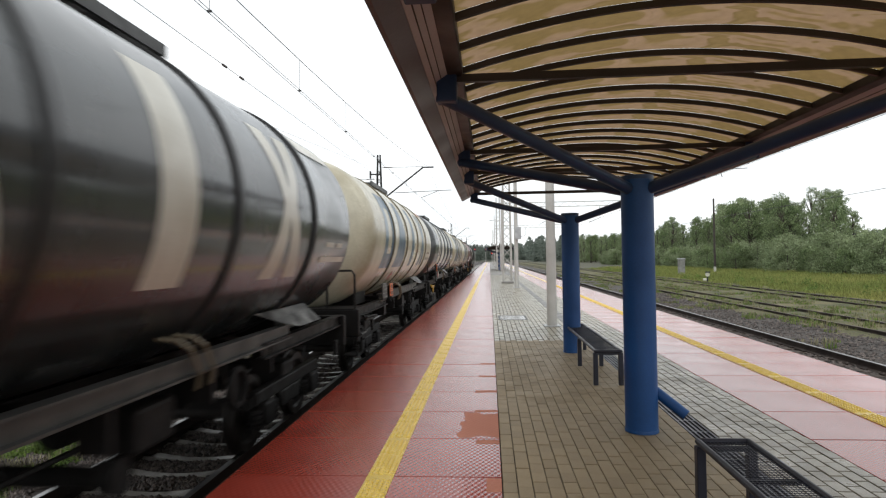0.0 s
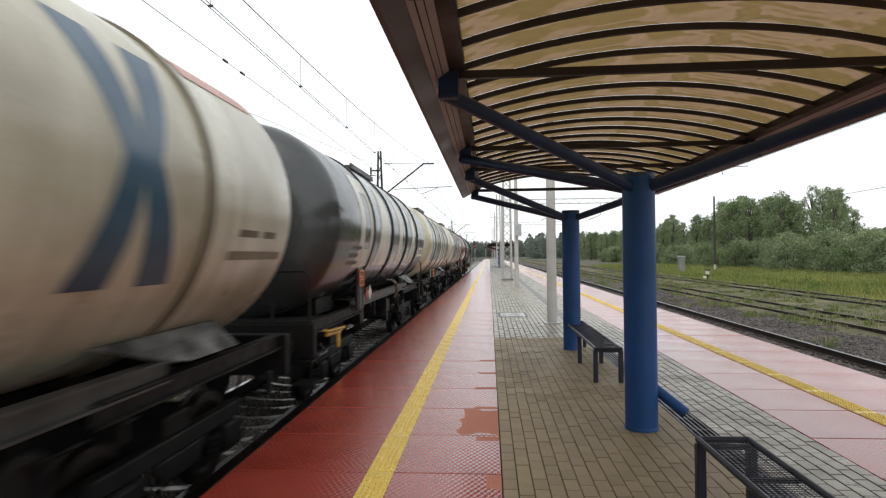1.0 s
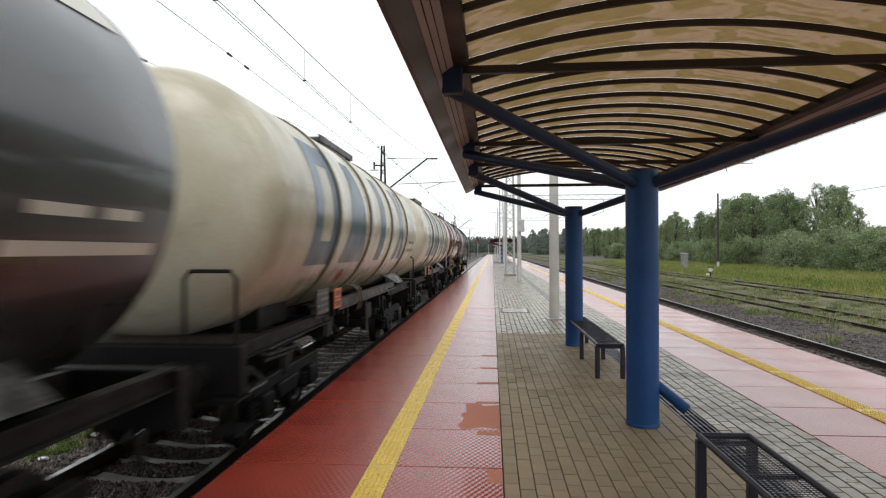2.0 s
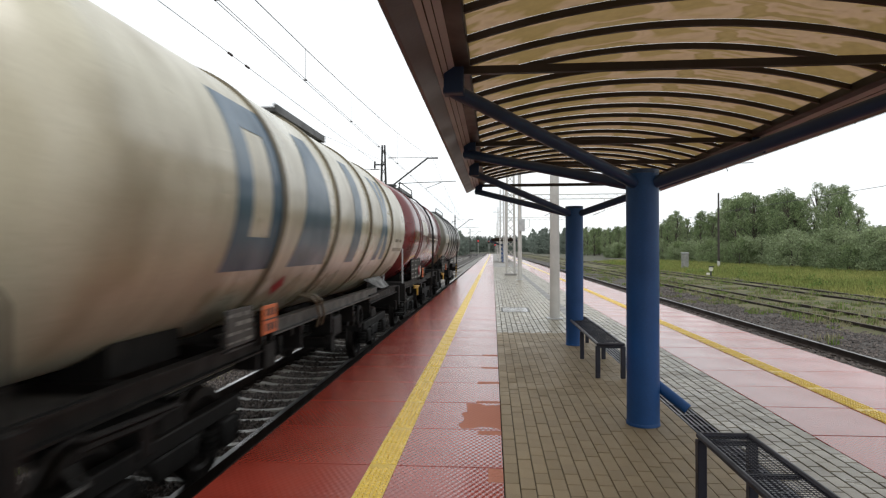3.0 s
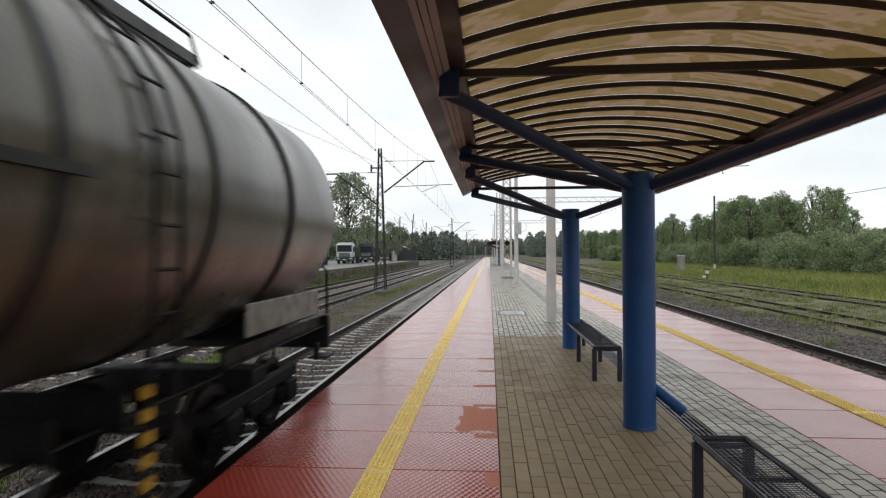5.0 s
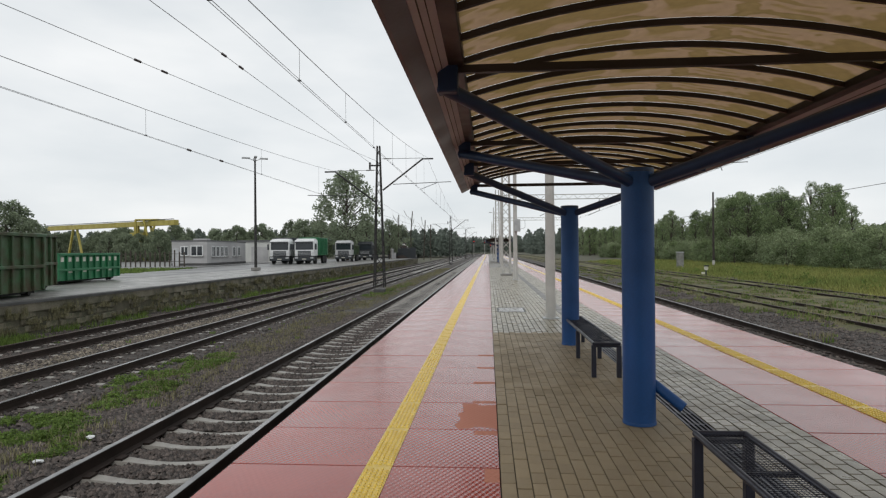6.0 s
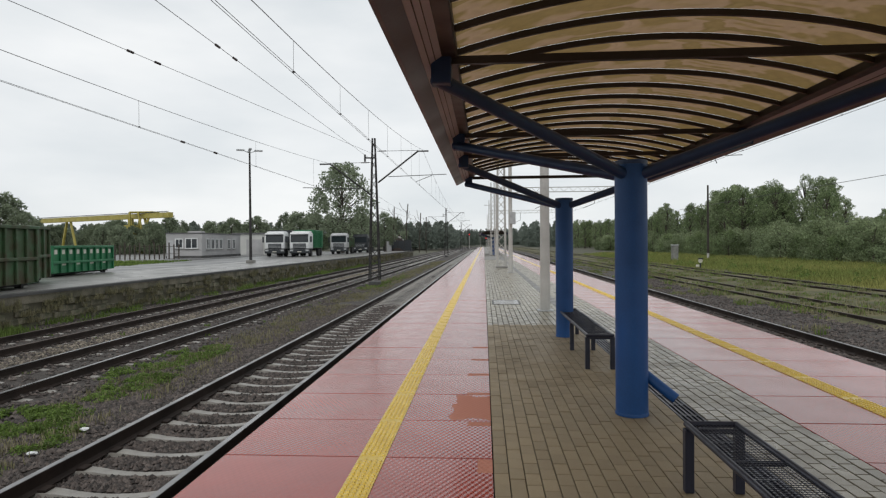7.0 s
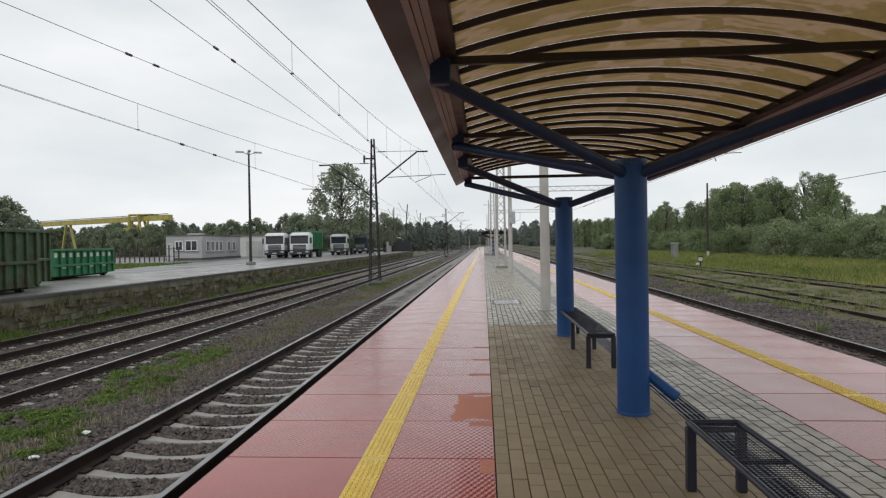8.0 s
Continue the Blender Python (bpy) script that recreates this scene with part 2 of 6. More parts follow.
M["red_tank"] = material("oxide_red_tank_paint", (0.15, 0.014, 0.015), (0.07, 0.009, 0.009), rough=0.3, scale=0.9, fine=30, bump=0.03, amount=0.5)
M["olive_tank"] = material("olive_grey_tank_paint", (0.115, 0.108, 0.074), (0.055, 0.048, 0.034), rough=0.32, scale=0.8, fine=30, bump=0.03)
M["white_mark"] = material("white_marking", (0.72, 0.70, 0.62), (0.5, 0.48, 0.42), rough=0.45, scale=1.5, fine=40, bump=0.02)
M["blue_mark"] = material("blue_marking", (0.012, 0.075, 0.14), (0.01, 0.05, 0.092), rough=0.4, scale=1.5, fine=40, bump=0.02)
M["orange"] = material("orange_plate", (0.78, 0.17, 0.03), (0.6, 0.12, 0.03), rough=0.4, scale=4, fine=40, bump=0.02)
M["hazard_red"] = material("red_placard", (0.40, 0.02, 0.03), rough=0.45, scale=4, fine=40, bump=0.02)
M["pink_mark"] = material("faded_red_marking", (0.52, 0.22, 0.18), (0.45, 0.3, 0.24), rough=0.45, scale=6, fine=40, bump=0.02)
# grimy steel, its base lowered to near black for the shade beneath the wagons
M["frame"] = material("grimy_darkened_steel", (0.014, 0.0125, 0.0115), (0.006, 0.0055, 0.0055), rough=0.6, spec=0.2, scale=3, fine=40, bump=0.25)
M["frame_grey"] = material("grimy_grey_steel", (0.055, 0.053, 0.05), (0.018, 0.018, 0.017), rough=0.5, scale=3, fine=40, bump=0.15)
# grime over a pale base; the sky's sheen on the slope is in that base
M["wing"] = material("grimy_sky_paled_sheet", (0.24, 0.235, 0.22), (0.03, 0.028, 0.025), rough=0.5, spec=0.3, scale=3.5, fine=30, bump=0.1, amount=1.0)
M["wheel"] = material("worn_wheel_steel", (0.03, 0.023, 0.02), (0.012, 0.01, 0.009), rough=0.45, metal=0.4, scale=4, fine=40, bump=0.15)
M["amber"] = material("yellow_handle", (0.62, 0.36, 0.03), (0.35, 0.2, 0.03), rough=0.5, scale=6, fine=40, bump=0.05)
M["wall_grey"] = material("grey_render_wall", (0.47, 0.46, 0.46), (0.31, 0.31, 0.31), rough=0.9, scale=0.5, fine=12, bump=0.2)
M["wall_white"] = material("pale_wall", (0.6, 0.6, 0.57), (0.45, 0.45, 0.43), rough=0.9, scale=0.5, fine=12, bump=0.1)
M["roof"] = material("roof_felt", (0.16, 0.16, 0.165), (0.1, 0.1, 0.1), rough=0.9, scale=0.8, fine=20, bump=0.2)
M["green"] = material("green_container_paint", (0.016, 0.175, 0.066), (0.01, 0.10, 0.04), rough=0.5, scale=1.2, fine=30, bump=0.1)
M["dark_green"] = material("weathered_green_paint", (0.034, 0.115, 0.045), (0.05, 0.034, 0.016), rough=0.6, scale=1.9, fine=30, bump=0.2, amount=0.8)
M["gantry"] = material("yellow_crane_paint", (0.46, 0.39, 0.08), (0.30, 0.25, 0.06), rough=0.5, scale=1, fine=20, bump=0.05)
M["cab"] = material("white_cab_paint", (0.86, 0.87, 0.87), (0.55, 0.56, 0.56), rough=0.3, scale=2, fine=30, bump=0.02)
M["cab_grey"] = material("grey_cab_paint", (0.58, 0.59, 0.60), (0.36, 0.36, 0.36), rough=0.35, scale=2, fine=30, bump=0.02)
M["truck_dark"] = material("dark_truck_plastic", (0.025, 0.03, 0.035), rough=0.5, scale=3, fine=40, bump=0.1)
M["glass"] = material("dark_window_glass", (0.03, 0.036, 0.042), rough=0.08, scale=2, fine=10, bump=0, rough_var=0.03)
M["tyre"] = material("tyre_rubber", (0.02, 0.02, 0.02), rough=0.85, scale=6, fine=60, bump=0.2)
M["asphalt"] = material("wet_ramp_concrete", (0.29, 0.28, 0.262), (0.10, 0.098, 0.092), rough=0.38, scale=0.9, fine=18, bump=0.15)
M["stonewall"] = per_piece(material("ramp_stone", (0.26, 0.225, 0.165), (0.095, 0.095, 0.06), rough=0.9, scale=2.2, fine=24, bump=1.0, amount=1.0), 0.3)
M["old_wall"] = material("mossy_old_concrete", (0.22, 0.195, 0.145), (0.085, 0.082, 0.055), rough=0.9, scale=1.6, fine=22, bump=0.6, amount=0.9)
M["asphalt_dark"] = material("dark_wet_asphalt", (0.17, 0.168, 0.163), (0.09, 0.09, 0.088), rough=0.4, scale=0.4, fine=18, bump=0.15)
M["dim_mark"] = material("worn_grey_marking", (0.12, 0.12, 0.115), (0.05, 0.05, 0.047), rough=0.6, scale=3, fine=40, bump=0.05)
M["panel_paint"] = material("dark_panel_paint", (0.026, 0.028, 0.024), (0.013, 0.013, 0.012), rough=0.7, spec=0.2, scale=3, fine=40, bump=0.04)
M["pale_mark"] = material("pale_grey_marking", (0.28, 0.28, 0.26), (0.12, 0.12, 0.11), rough=0.6, scale=5, fine=40, bump=0.03)
M["wet_plate"] = material("wet_steel_plate", (0.30, 0.30, 0.29), (0.18, 0.18, 0.17), rough=0.22, scale=3, fine=60, bump=0.05)
M["drain_stone"] = material("wet_drain_stone", (0.16, 0.15, 0.135), (0.08, 0.075, 0.068), rough=0.45, scale=2, fine=60, bump=0.3)
M["straw"] = per_piece(material("dry_stalks", (0.235, 0.215, 0.12), (0.125, 0.12, 0.06), rough=0.9, scale=0.5, fine=5, bump=0), 0.4, True)
M["mortar"] = material("mossy_mortar", (0.13, 0.115, 0.08), (0.06, 0.063, 0.038), rough=0.9, scale=1.5, fine=20, bump=0.6)
M["timber"] = material("dark_pole_timber", (0.05, 0.042, 0.035), rough=0.9, scale=4, fine=40, bump=0.3)
M["tie_wood"] = material("tarred_sleeper_timber", (0.075, 0.055, 0.042), (0.03, 0.023, 0.019), rough=0.8, scale=4, fine=40, bump=0.5)
M["red_lamp"] = bpy.data.materials.new("red_signal_light")
M["red_lamp"].use_nodes = True
M["red_lamp"].node_tree.nodes["Principled BSDF"].inputs["Emission Color"].default_value = (1, 0.02, 0.02, 1)
M["red_lamp"].node_tree.nodes["Principled BSDF"].inputs["Emission Strength"].default_value = 3.0
M["red_lamp"].node_tree.nodes["Principled BSDF"].inputs["Base Color"].default_value = (0.4, 0.01, 0.01, 1)


def sheet_material():
    """Bronze-tinted translucent roof sheet with dried tide marks of dirt."""
    m = bpy.data.materials.new("bronze_polycarbonate")
    m.use_nodes = True
    n, l = m.node_tree.nodes, m.node_tree.links
    n.clear()
    out = n.new("ShaderNodeOutputMaterial")
    tc = n.new("ShaderNodeTexCoord")
    mp = n.new("ShaderNodeMapping")
    mp.inputs["Scale"].default_value = (1.0, 1.9, 1.0)
    big = n.new("ShaderNodeTexNoise")
    big.inputs["Scale"].default_value, big.inputs["Detail"].default_value, big.inputs["Distortion"].default_value = 1.5, 2, 1.2
    fine = n.new("ShaderNodeTexNoise")
    fine.inputs["Scale"].default_value, fine.inputs["Detail"].default_value = 14, 5
    l.new(tc.outputs["Object"], mp.inputs["Vector"])
    l.new(mp.outputs[0], big.inputs["Vector"])
    l.new(tc.outputs["Object"], fine.inputs["Vector"])
    ramp = n.new("ShaderNodeValToRGB")
    e = ramp.color_ramp.elements
    e[0].position, e[0].color = 0.40, (0.205, 0.138, 0.055, 1)
    e[1].position, e[1].color = 0.46, (0.282, 0.186, 0.107, 1)
    for p, c in ((0.56, (0.287, 0.188, 0.115, 1)), (0.60, (0.19, 0.128, 0.051, 1)), (0.68, (0.226, 0.153, 0.068, 1))):
        k = e.new(p)
        k.color = c
    l.new(big.outputs["Fac"], ramp.inputs["Fac"])
    mul = n.new("ShaderNodeMix")
    mul.data_type, mul.blend_type = "RGBA", "MULTIPLY"
    mul.inputs[0].default_value = 0.35
    l.new(ramp.outputs[0], mul.inputs[6])
    l.new(fine.outputs["Fac"], mul.inputs[7])
    tr = n.new("ShaderNodeBsdfTranslucent")
    l.new(mul.outputs[2], tr.inputs["Color"])
    gl = n.new("ShaderNodeBsdfGlossy")
    gl.inputs["Roughness"].default_value = 0.25
    gl.inputs["Color"].default_value = (0.8, 0.75, 0.7, 1)
    df = n.new("ShaderNodeBsdfDiffuse")
    l.new(mul.outputs[2], df.inputs["Color"])
    a, b2 = n.new("ShaderNodeMixShader"), n.new("ShaderNodeMixShader")
    a.inputs[0].default_value, b2.inputs[0].default_value = 0.15, 0.05
    l.new(tr.outputs[0], a.inputs[1])
    l.new(df.outputs[0], a.inputs[2])
    l.new(a.outputs[0], b2.inputs[1])
    l.new(gl.outputs[0], b2.inputs[2])
    l.new(b2.outputs[0], out.inputs[0])
    return m


M["sheet"] = sheet_material()
for k, gloss, dull in (("grey_tank", 0.5, 0.12), ("red_tank", 0.6, 0.12), ("olive_tank", 0.3, 0.25), ("cream", 0.3, 0.2), ("white_mark", 0.2, 0.2), ("blue_mark", 0.25, 0.2)):
    b = M[k].node_tree.nodes["Principled BSDF"]
    b.inputs["Coat Weight"].default_value, b.inputs["Coat Roughness"].default_value = gloss, dull


def grimy(m, dirt, amount):
    """Runs of rain and spray down the side of a tank, and blotches of old dirt."""
    n, l = m.node_tree.nodes, m.node_tree.links
    b = n["Principled BSDF"]
    tc = n.new("ShaderNodeTexCoord")
    total = None
    for scale, size, lo, hi in (((0.5, 7.0, 0.5), 1.0, 0.5, 0.78), ((0.8, 1.2, 0.8), 1.1, 0.5, 0.72)):
        mp, tex, mr = n.new("ShaderNodeMapping"), n.new("ShaderNodeTexNoise"), n.new("ShaderNodeMapRange")
        mp.inputs["Scale"].default_value = scale
        tex.inputs["Scale"].default_value, tex.inputs["Detail"].default_value = size, 6
        mr.inputs[1].default_value, mr.inputs[2].default_value, mr.inputs[4].default_value = lo, hi, amount
        l.new(tc.outputs["Object"], mp.inputs["Vector"])
        l.new(mp.outputs[0], tex.inputs["Vector"])
        l.new(tex.outputs["Fac"], mr.inputs[0])
        if total is None:
            total = mr.outputs[0]
        else:
            mx = n.new("ShaderNodeMath")
            mx.operation = "MAXIMUM"
            l.new(total, mx.inputs[0])
            l.new(mr.outputs[0], mx.inputs[1])
            total = mx.outputs[0]
    mix = n.new("ShaderNodeMix")
    mix.data_type = "RGBA"
    mix.inputs[7].default_value = (*dirt, 1)
    l.new(total, mix.inputs[0])
    l.new(b.inputs["Base Color"].links[0].from_socket, mix.inputs[6])
    l.new(mix.outputs[2], b.inputs["Base Color"])


for k, dirt, amount in (("cream", (0.27, 0.225, 0.14), 0.75), ("grey_tank", (0.016, 0.016, 0.015), 0.8), ("red_tank", (0.045, 0.012, 0.011), 0.8), ("olive_tank", (0.035, 0.026, 0.019), 0.85),
                        ("white_mark", (0.4, 0.36, 0.27), 0.6), ("blue_mark", (0.05, 0.10, 0.13), 0.5)):
    grimy(M[k], dirt, amount)


def leafy(m, share):
    """Let light pass through leaves."""
    n, l = m.node_tree.nodes, m.node_tree.links
    b, out = n["Principled BSDF"], n["Material Output"]
    b.inputs["Specular IOR Level"].default_value = 0.25
    tr, mx = n.new("ShaderNodeBsdfTranslucent"), n.new("ShaderNodeMixShader")
    mx.inputs[0].default_value = share
    l.new(b.inputs["Base Color"].links[0].from_socket, tr.inputs["Color"])
    l.new(b.outputs[0], mx.inputs[1])
    l.new(tr.outputs[0], mx.inputs[2])
    l.new(mx.outputs[0], out.inputs[0])


for k in ("leaf", "leaf_grey", "leaf_far", "leaf_mid", "grass", "meadow", "weed"):
    leafy(M[k], 0.45)


# ---- building blocks ----
def part(name, bm, mat, parent=None, label="", smooth=False):
    me = bpy.data.meshes.new(name)
    bm.to_mesh(me)
    bm.free()
    me.materials.append(M[mat])
    if smooth:
        me.polygons.foreach_set("use_smooth", [True] * len(me.polygons))
        me.set_sharp_from_angle(angle=radians(38))
    ob = new(name, me)
    ob.parent = parent
    if label:
        ob["label"] = label
    return ob


def piece(name, mesh, parent, x, y, z, rz=0.0):
    ob = new(name, mesh)
    ob.parent = parent
    ob.location, ob.rotation_euler = (x, y, z), (0, 0, rz)
    return ob


def mesh_of(name, bm, mat):
    me = bpy.data.meshes.new(name)
    bm.to_mesh(me)
    bm.free()
    me.materials.append(M[mat])
    return me


def box(bm, x0, x1, y0, y1, z0, z1, m=None, bevel=0.0):
    c = [Vector((x, y, z)) for x in (x0, x1) for y in (y0, y1) for z in (z0, z1)]
    v = [bm.verts.new(m @ p if m else p) for p in c]
    fs = [bm.faces.new([v[i] for i in q]) for q in ((0, 1, 3, 2), (4, 6, 7, 5), (0, 4, 5, 1), (2, 3, 7, 6), (0, 2, 6, 4), (1, 5, 7, 3))]
    if bevel:
        bmesh.ops.bevel(bm, geom=list({e for f in fs for e in f.edges}), offset=bevel, segments=2, affect="EDGES", profile=0.5)
    return bm


def tube(bm, p, q, r, n=10, r2=None):
    p, q = Vector(p), Vector(q)
    d = (q - p).normalized()
    u = d.orthogonal().normalized()
    w = d.cross(u)
    rings = []
    for c, rad in ((p, r), (q, r if r2 is None else r2)):
        rings.append([bm.verts.new(c + rad * (math.cos(a) * u + math.sin(a) * w)) for a in [2 * math.pi * k / n for k in range(n)]])
    for k in range(n):
        bm.faces.new((rings[0][k], rings[0][(k + 1) % n], rings[1][(k + 1) % n], rings[1][k]))
    bm.faces.new(rings[0][::-1])
    bm.faces.new(rings[1])
    return bm


def bar(bm, p, q, w, h):
    """A rectangular bar from p to q, w wide and h high."""
    p, q = Vector(p), Vector(q)
    d = q - p
    rot = d.to_track_quat("Y", "Z").to_matrix().to_4x4()
    return box(bm, -w / 2, w / 2, 0, d.length, -h / 2, h / 2, Matrix.Translation(p) @ rot)


def path_tube(bm, pts, r, n=8):
    """A bent round bar through the points, in one skin."""
    pts = [Vector(p) for p in pts]
    u, prev = None, None
    for k, p in enumerate(pts):
        d = (pts[min(k + 1, len(pts) - 1)] - pts[max(k - 1, 0)]).normalized()
        u = d.orthogonal().normalized() if u is None else (u - d * u.dot(d)).normalized()
        w = d.cross(u)
        ring = [bm.verts.new(p + r * (math.cos(a) * u + math.sin(a) * w)) for a in [2 * math.pi * q / n for q in range(n)]]
        if prev:
            for q in range(n):
                bm.faces.new((prev[q], prev[(q + 1) % n], ring[(q + 1) % n], ring[q]))
        else:
            bm.faces.new(ring[::-1])
        prev = ring
    bm.faces.new(prev)
    return bm


def lathe(bm, profile, n=40, axis="y", m=None):
    """Turn (along, radius) pairs round an axis."""
    rings = []
    for s, r in profile:
        ring = []
        for k in range(n):
            a = 2 * math.pi * k / n
            c, d = r * math.cos(a), r * math.sin(a)
            p = Vector((c, s, d)) if axis == "y" else Vector((c, d, s)) if axis == "z" else Vector((s, c, d))
            ring.append(bm.verts.new(m @ p if m else p))
        rings.append(ring)
    for a, b in zip(rings, rings[1:]):
        for k in range(n):
            bm.faces.new((a[k], a[(k + 1) % n], b[(k + 1) % n], b[k]))
    bm.faces.new(rings[0])
    bm.faces.new(rings[-1][::-1])
    bmesh.ops.recalc_face_normals(bm, faces=bm.faces)
    return bm


def BM():
    return bmesh.new()


def thing(name, x, y, z, label, category, group="", rz=0.0, kind=""):
    e = new(name)
    e.empty_display_size = 0.2
    e.location, e.rotation_euler = (x, y, z), (0, 0, rz)
    return tagged(e, label, category, group, kind)


# ---- the ground, the ballast and the tracks ----
RAIL_1, RAIL_23, RAIL_R = -0.59, -0.72, -0.54
TRACKS = {"near": (-3.77, RAIL_1), "middle": (-8.75, RAIL_23), "far": (-12.1, RAIL_23)}
RAMP_FACE = -14.66
PLAT_L, PLAT_R, PLAT_END = -2.10, 5.20, 255.0


def from_lists(name, verts, faces, mat, parent=None, label=""):
    me = bpy.data.meshes.new(name)
    me.from_pydata(verts, [], faces)
    me.materials.append(M[mat])
    ob = new(name, me)
    ob.parent = parent
    if label:
        ob["label"] = label
    return ob


def sheet(name, x0, x1, y0, y1, nx, ny, height, mat, label, category, kind="structure"):
    xs, ys = np.linspace(x0, x1, nx), np.linspace(0, 1, ny) ** 2.2 * (y1 - y0) + y0
    verts = [(x, y, height(x, y)) for y in ys for x in xs]
    faces = [(j * nx + i, j * nx + i + 1, (j + 1) * nx + i + 1, (j + 1) * nx + i) for j in range(ny - 1) for i in range(nx - 1)]
    return tagged(from_lists(name, verts, faces, mat), label, category, kind=kind)


def wob(x, y, s, k=0.0):
    return noise.noise(Vector((x * s, y * s, k)))


sheet("ground", -1500, 1500, -200, 3000, 40, 60, lambda x, y: -1.25, "earth", "flat weedy earth that reaches the horizon", "ground")


def left_bed(x, y):
    k = min(1, max(0, (x + 7.0) / 1.6))
    base = -0.897 + 0.095 * k
    return base + 0.022 * wob(x, y, 1.7) + 0.016 * wob(x, y, 6, 3)


def right_bed(x, y):
    base = -0.725 - 0.035 * min(1, max(0, x - 8.4)) + 0.012 * max(0, x - 10)
    return base + 0.05 * wob(x, y, 0.8, 1) + 0.02 * wob(x, y, 5, 4)


sheet("ballast_bed_left", -14.75, -2.16, -12, 420, 110, 230, left_bed, "ballast", "dark grey stone ballast between three tracks", "ballast")
sheet("ballast_bed_right", 5.25, 15.2, -12, 420, 80, 200, right_bed, "ballast", "dark grey stone ballast with weeds beside the platform", "ballast")
sheet("meadow_ground", 15.2, 160, -12, 520, 80, 120, lambda x, y: -0.72 + 0.06 * wob(x, y, 0.5, 2) + 0.004 * (x - 15), "earth",
      "rough weedy meadow ground beyond the tracks", "meadow")

sheet("siding_ground", 10.4, 19.4, -12, 300, 60, 160, lambda x, y: right_bed(x, y) + 0.03 + 0.05 * wob(x, y, 0.7, 11) - 0.1 * max(0, 11.0 - x), "siding_earth",
      "mossy ochre ground between the siding rails", "ground")
RAIL_PROFILE = ((-0.075, 0), (0.075, 0), (0.075, 0.012), (0.012, 0.035), (0.012, 0.125), (0.036, 0.137), (0.036, 0.165), (-0.036, 0.165),
                (-0.036, 0.137), (-0.012, 0.125), (-0.012, 0.035), (-0.075, 0.012))


def rail_mesh(x, ztop, y0, y1):
    bm = BM()
    ys = [y0, y1]
    rings = [[bm.verts.new((x + a, y, ztop - 0.17 + b)) for a, b in RAIL_PROFILE] for y in ys]
    n = len(RAIL_PROFILE)
    for k in range(n):
        bm.faces.new((rings[0][k], rings[0][(k + 1) % n], rings[1][(k + 1) % n], rings[1][k]))
    bm.faces.new(rings[0][::-1])
    bm.faces.new(rings[1])
    return bm


def sleeper_bm():
    """A concrete sleeper 2.5 m long with its raised, sloping rail seats and waisted middle."""
    bm = BM()
    prof = ((-1.25, -0.05), (-1.0, -0.004), (-0.62, 0.004), (-0.5, -0.004), (-0.36, -0.024), (-0.18, -0.038), (0, -0.042), (0.18, -0.038), (0.36, -0.024), (0.5, -0.004), (0.62, 0.004), (1.0, -0.004), (1.25, -0.05))
    tops = []
    for x, z in prof:
        w = 0.085 if abs(x) > 0.55 else 0.052 + 0.04 * abs(x)
        tops.append([bm.verts.new((x, -w, z)), bm.verts.new((x, w, z)), bm.verts.new((x, w + 0.05, z - 0.2)), bm.verts.new((x, -w - 0.05, z - 0.2))])
    for a, b in zip(tops, tops[1:]):
        for k in range(4):
            bm.faces.new((a[k], b[k], b[(k + 1) % 4], a[(k + 1) % 4]))
    bm.faces.new(tops[0])
    bm.faces.new(tops[-1][::-1])
    bmesh.ops.recalc_face_normals(bm, faces=bm.faces)
    return bm


SLEEPER = mesh_of("sleeper", sleeper_bm(), "sleeper")
TIMBER_SLEEPER = mesh_of("sleeper", box(BM(), -1.3, 1.3, -0.125, 0.125, -0.16, 0, bevel=0.012), "tie_wood")
CLIP = mesh_of("rail_clip", box(box(BM(), -0.16, -0.075, -0.07, 0.07, 0, 0.03), 0.075, 0.16, -0.07, 0.07, 0, 0.03), "rail")


def track(name, x, ztop, y0, near_to, far_to, pitch, head, label, wood=False):
    t = thing(name, x, 0, 0, label, "railway track", kind="structure")
    for side in (-0.7525, 0.7525):
        part("rail", rail_mesh(side, ztop, -12, far_to), "rail", t, "dark rusty steel rail")
        part("rail_head", box(BM(), side - 0.034, side + 0.034, -12, far_to, ztop - 0.004, ztop + 0.002), head, t, "worn running surface of a rail")
    n = int((near_to - y0) / pitch)
    for k in range(n):
        y = y0 + k * pitch
        piece("sleeper", TIMBER_SLEEPER if wood else SLEEPER, t, random.uniform(-0.02, 0.02), y, ztop - 0.165, random.uniform(-0.008, 0.008))
        if k < 45:
            for side in (-0.7525, 0.7525):
                piece("rail_clip", CLIP, t, side, y, ztop - 0.165)
    bm = BM()
    y = y0 + n * pitch
    while y < far_to * 0.55:
        box(bm, -1.25, 1.25, y - 0.12, y + 0.12, ztop - 0.37, ztop - 0.168)
        y += pitch
    tagged(part("far_sleepers", bm, "tie_wood" if wood else "sleeper", t), kind="stuff")
    return t


track("track_near", TRACKS["near"][0], RAIL_1, 1.116, 70, 420, 0.576, "rail_head", "railway track on concrete sleepers beside the platform")
track("track_middle", TRACKS["middle"][0], RAIL_23, 6.0, 70, 420, 0.6, "rail_head", "railway track on pale sleepers in stone ballast")
track("track_far", TRACKS["far"][0], RAIL_23, 8.0, 70, 420, 0.6, "rail_dull", "railway track on sleepers below the loading ramp")
track("track_platform_right", 7.0, RAIL_R, 4.0, 40, 420, 0.6, "rail_head", "dark railway track along the other platform edge", True)
track("track_siding", 12.1, -0.60, 10.0, 60, 420, 0.6, "rail_dull", "rusty siding track half sunk in weeds", True)
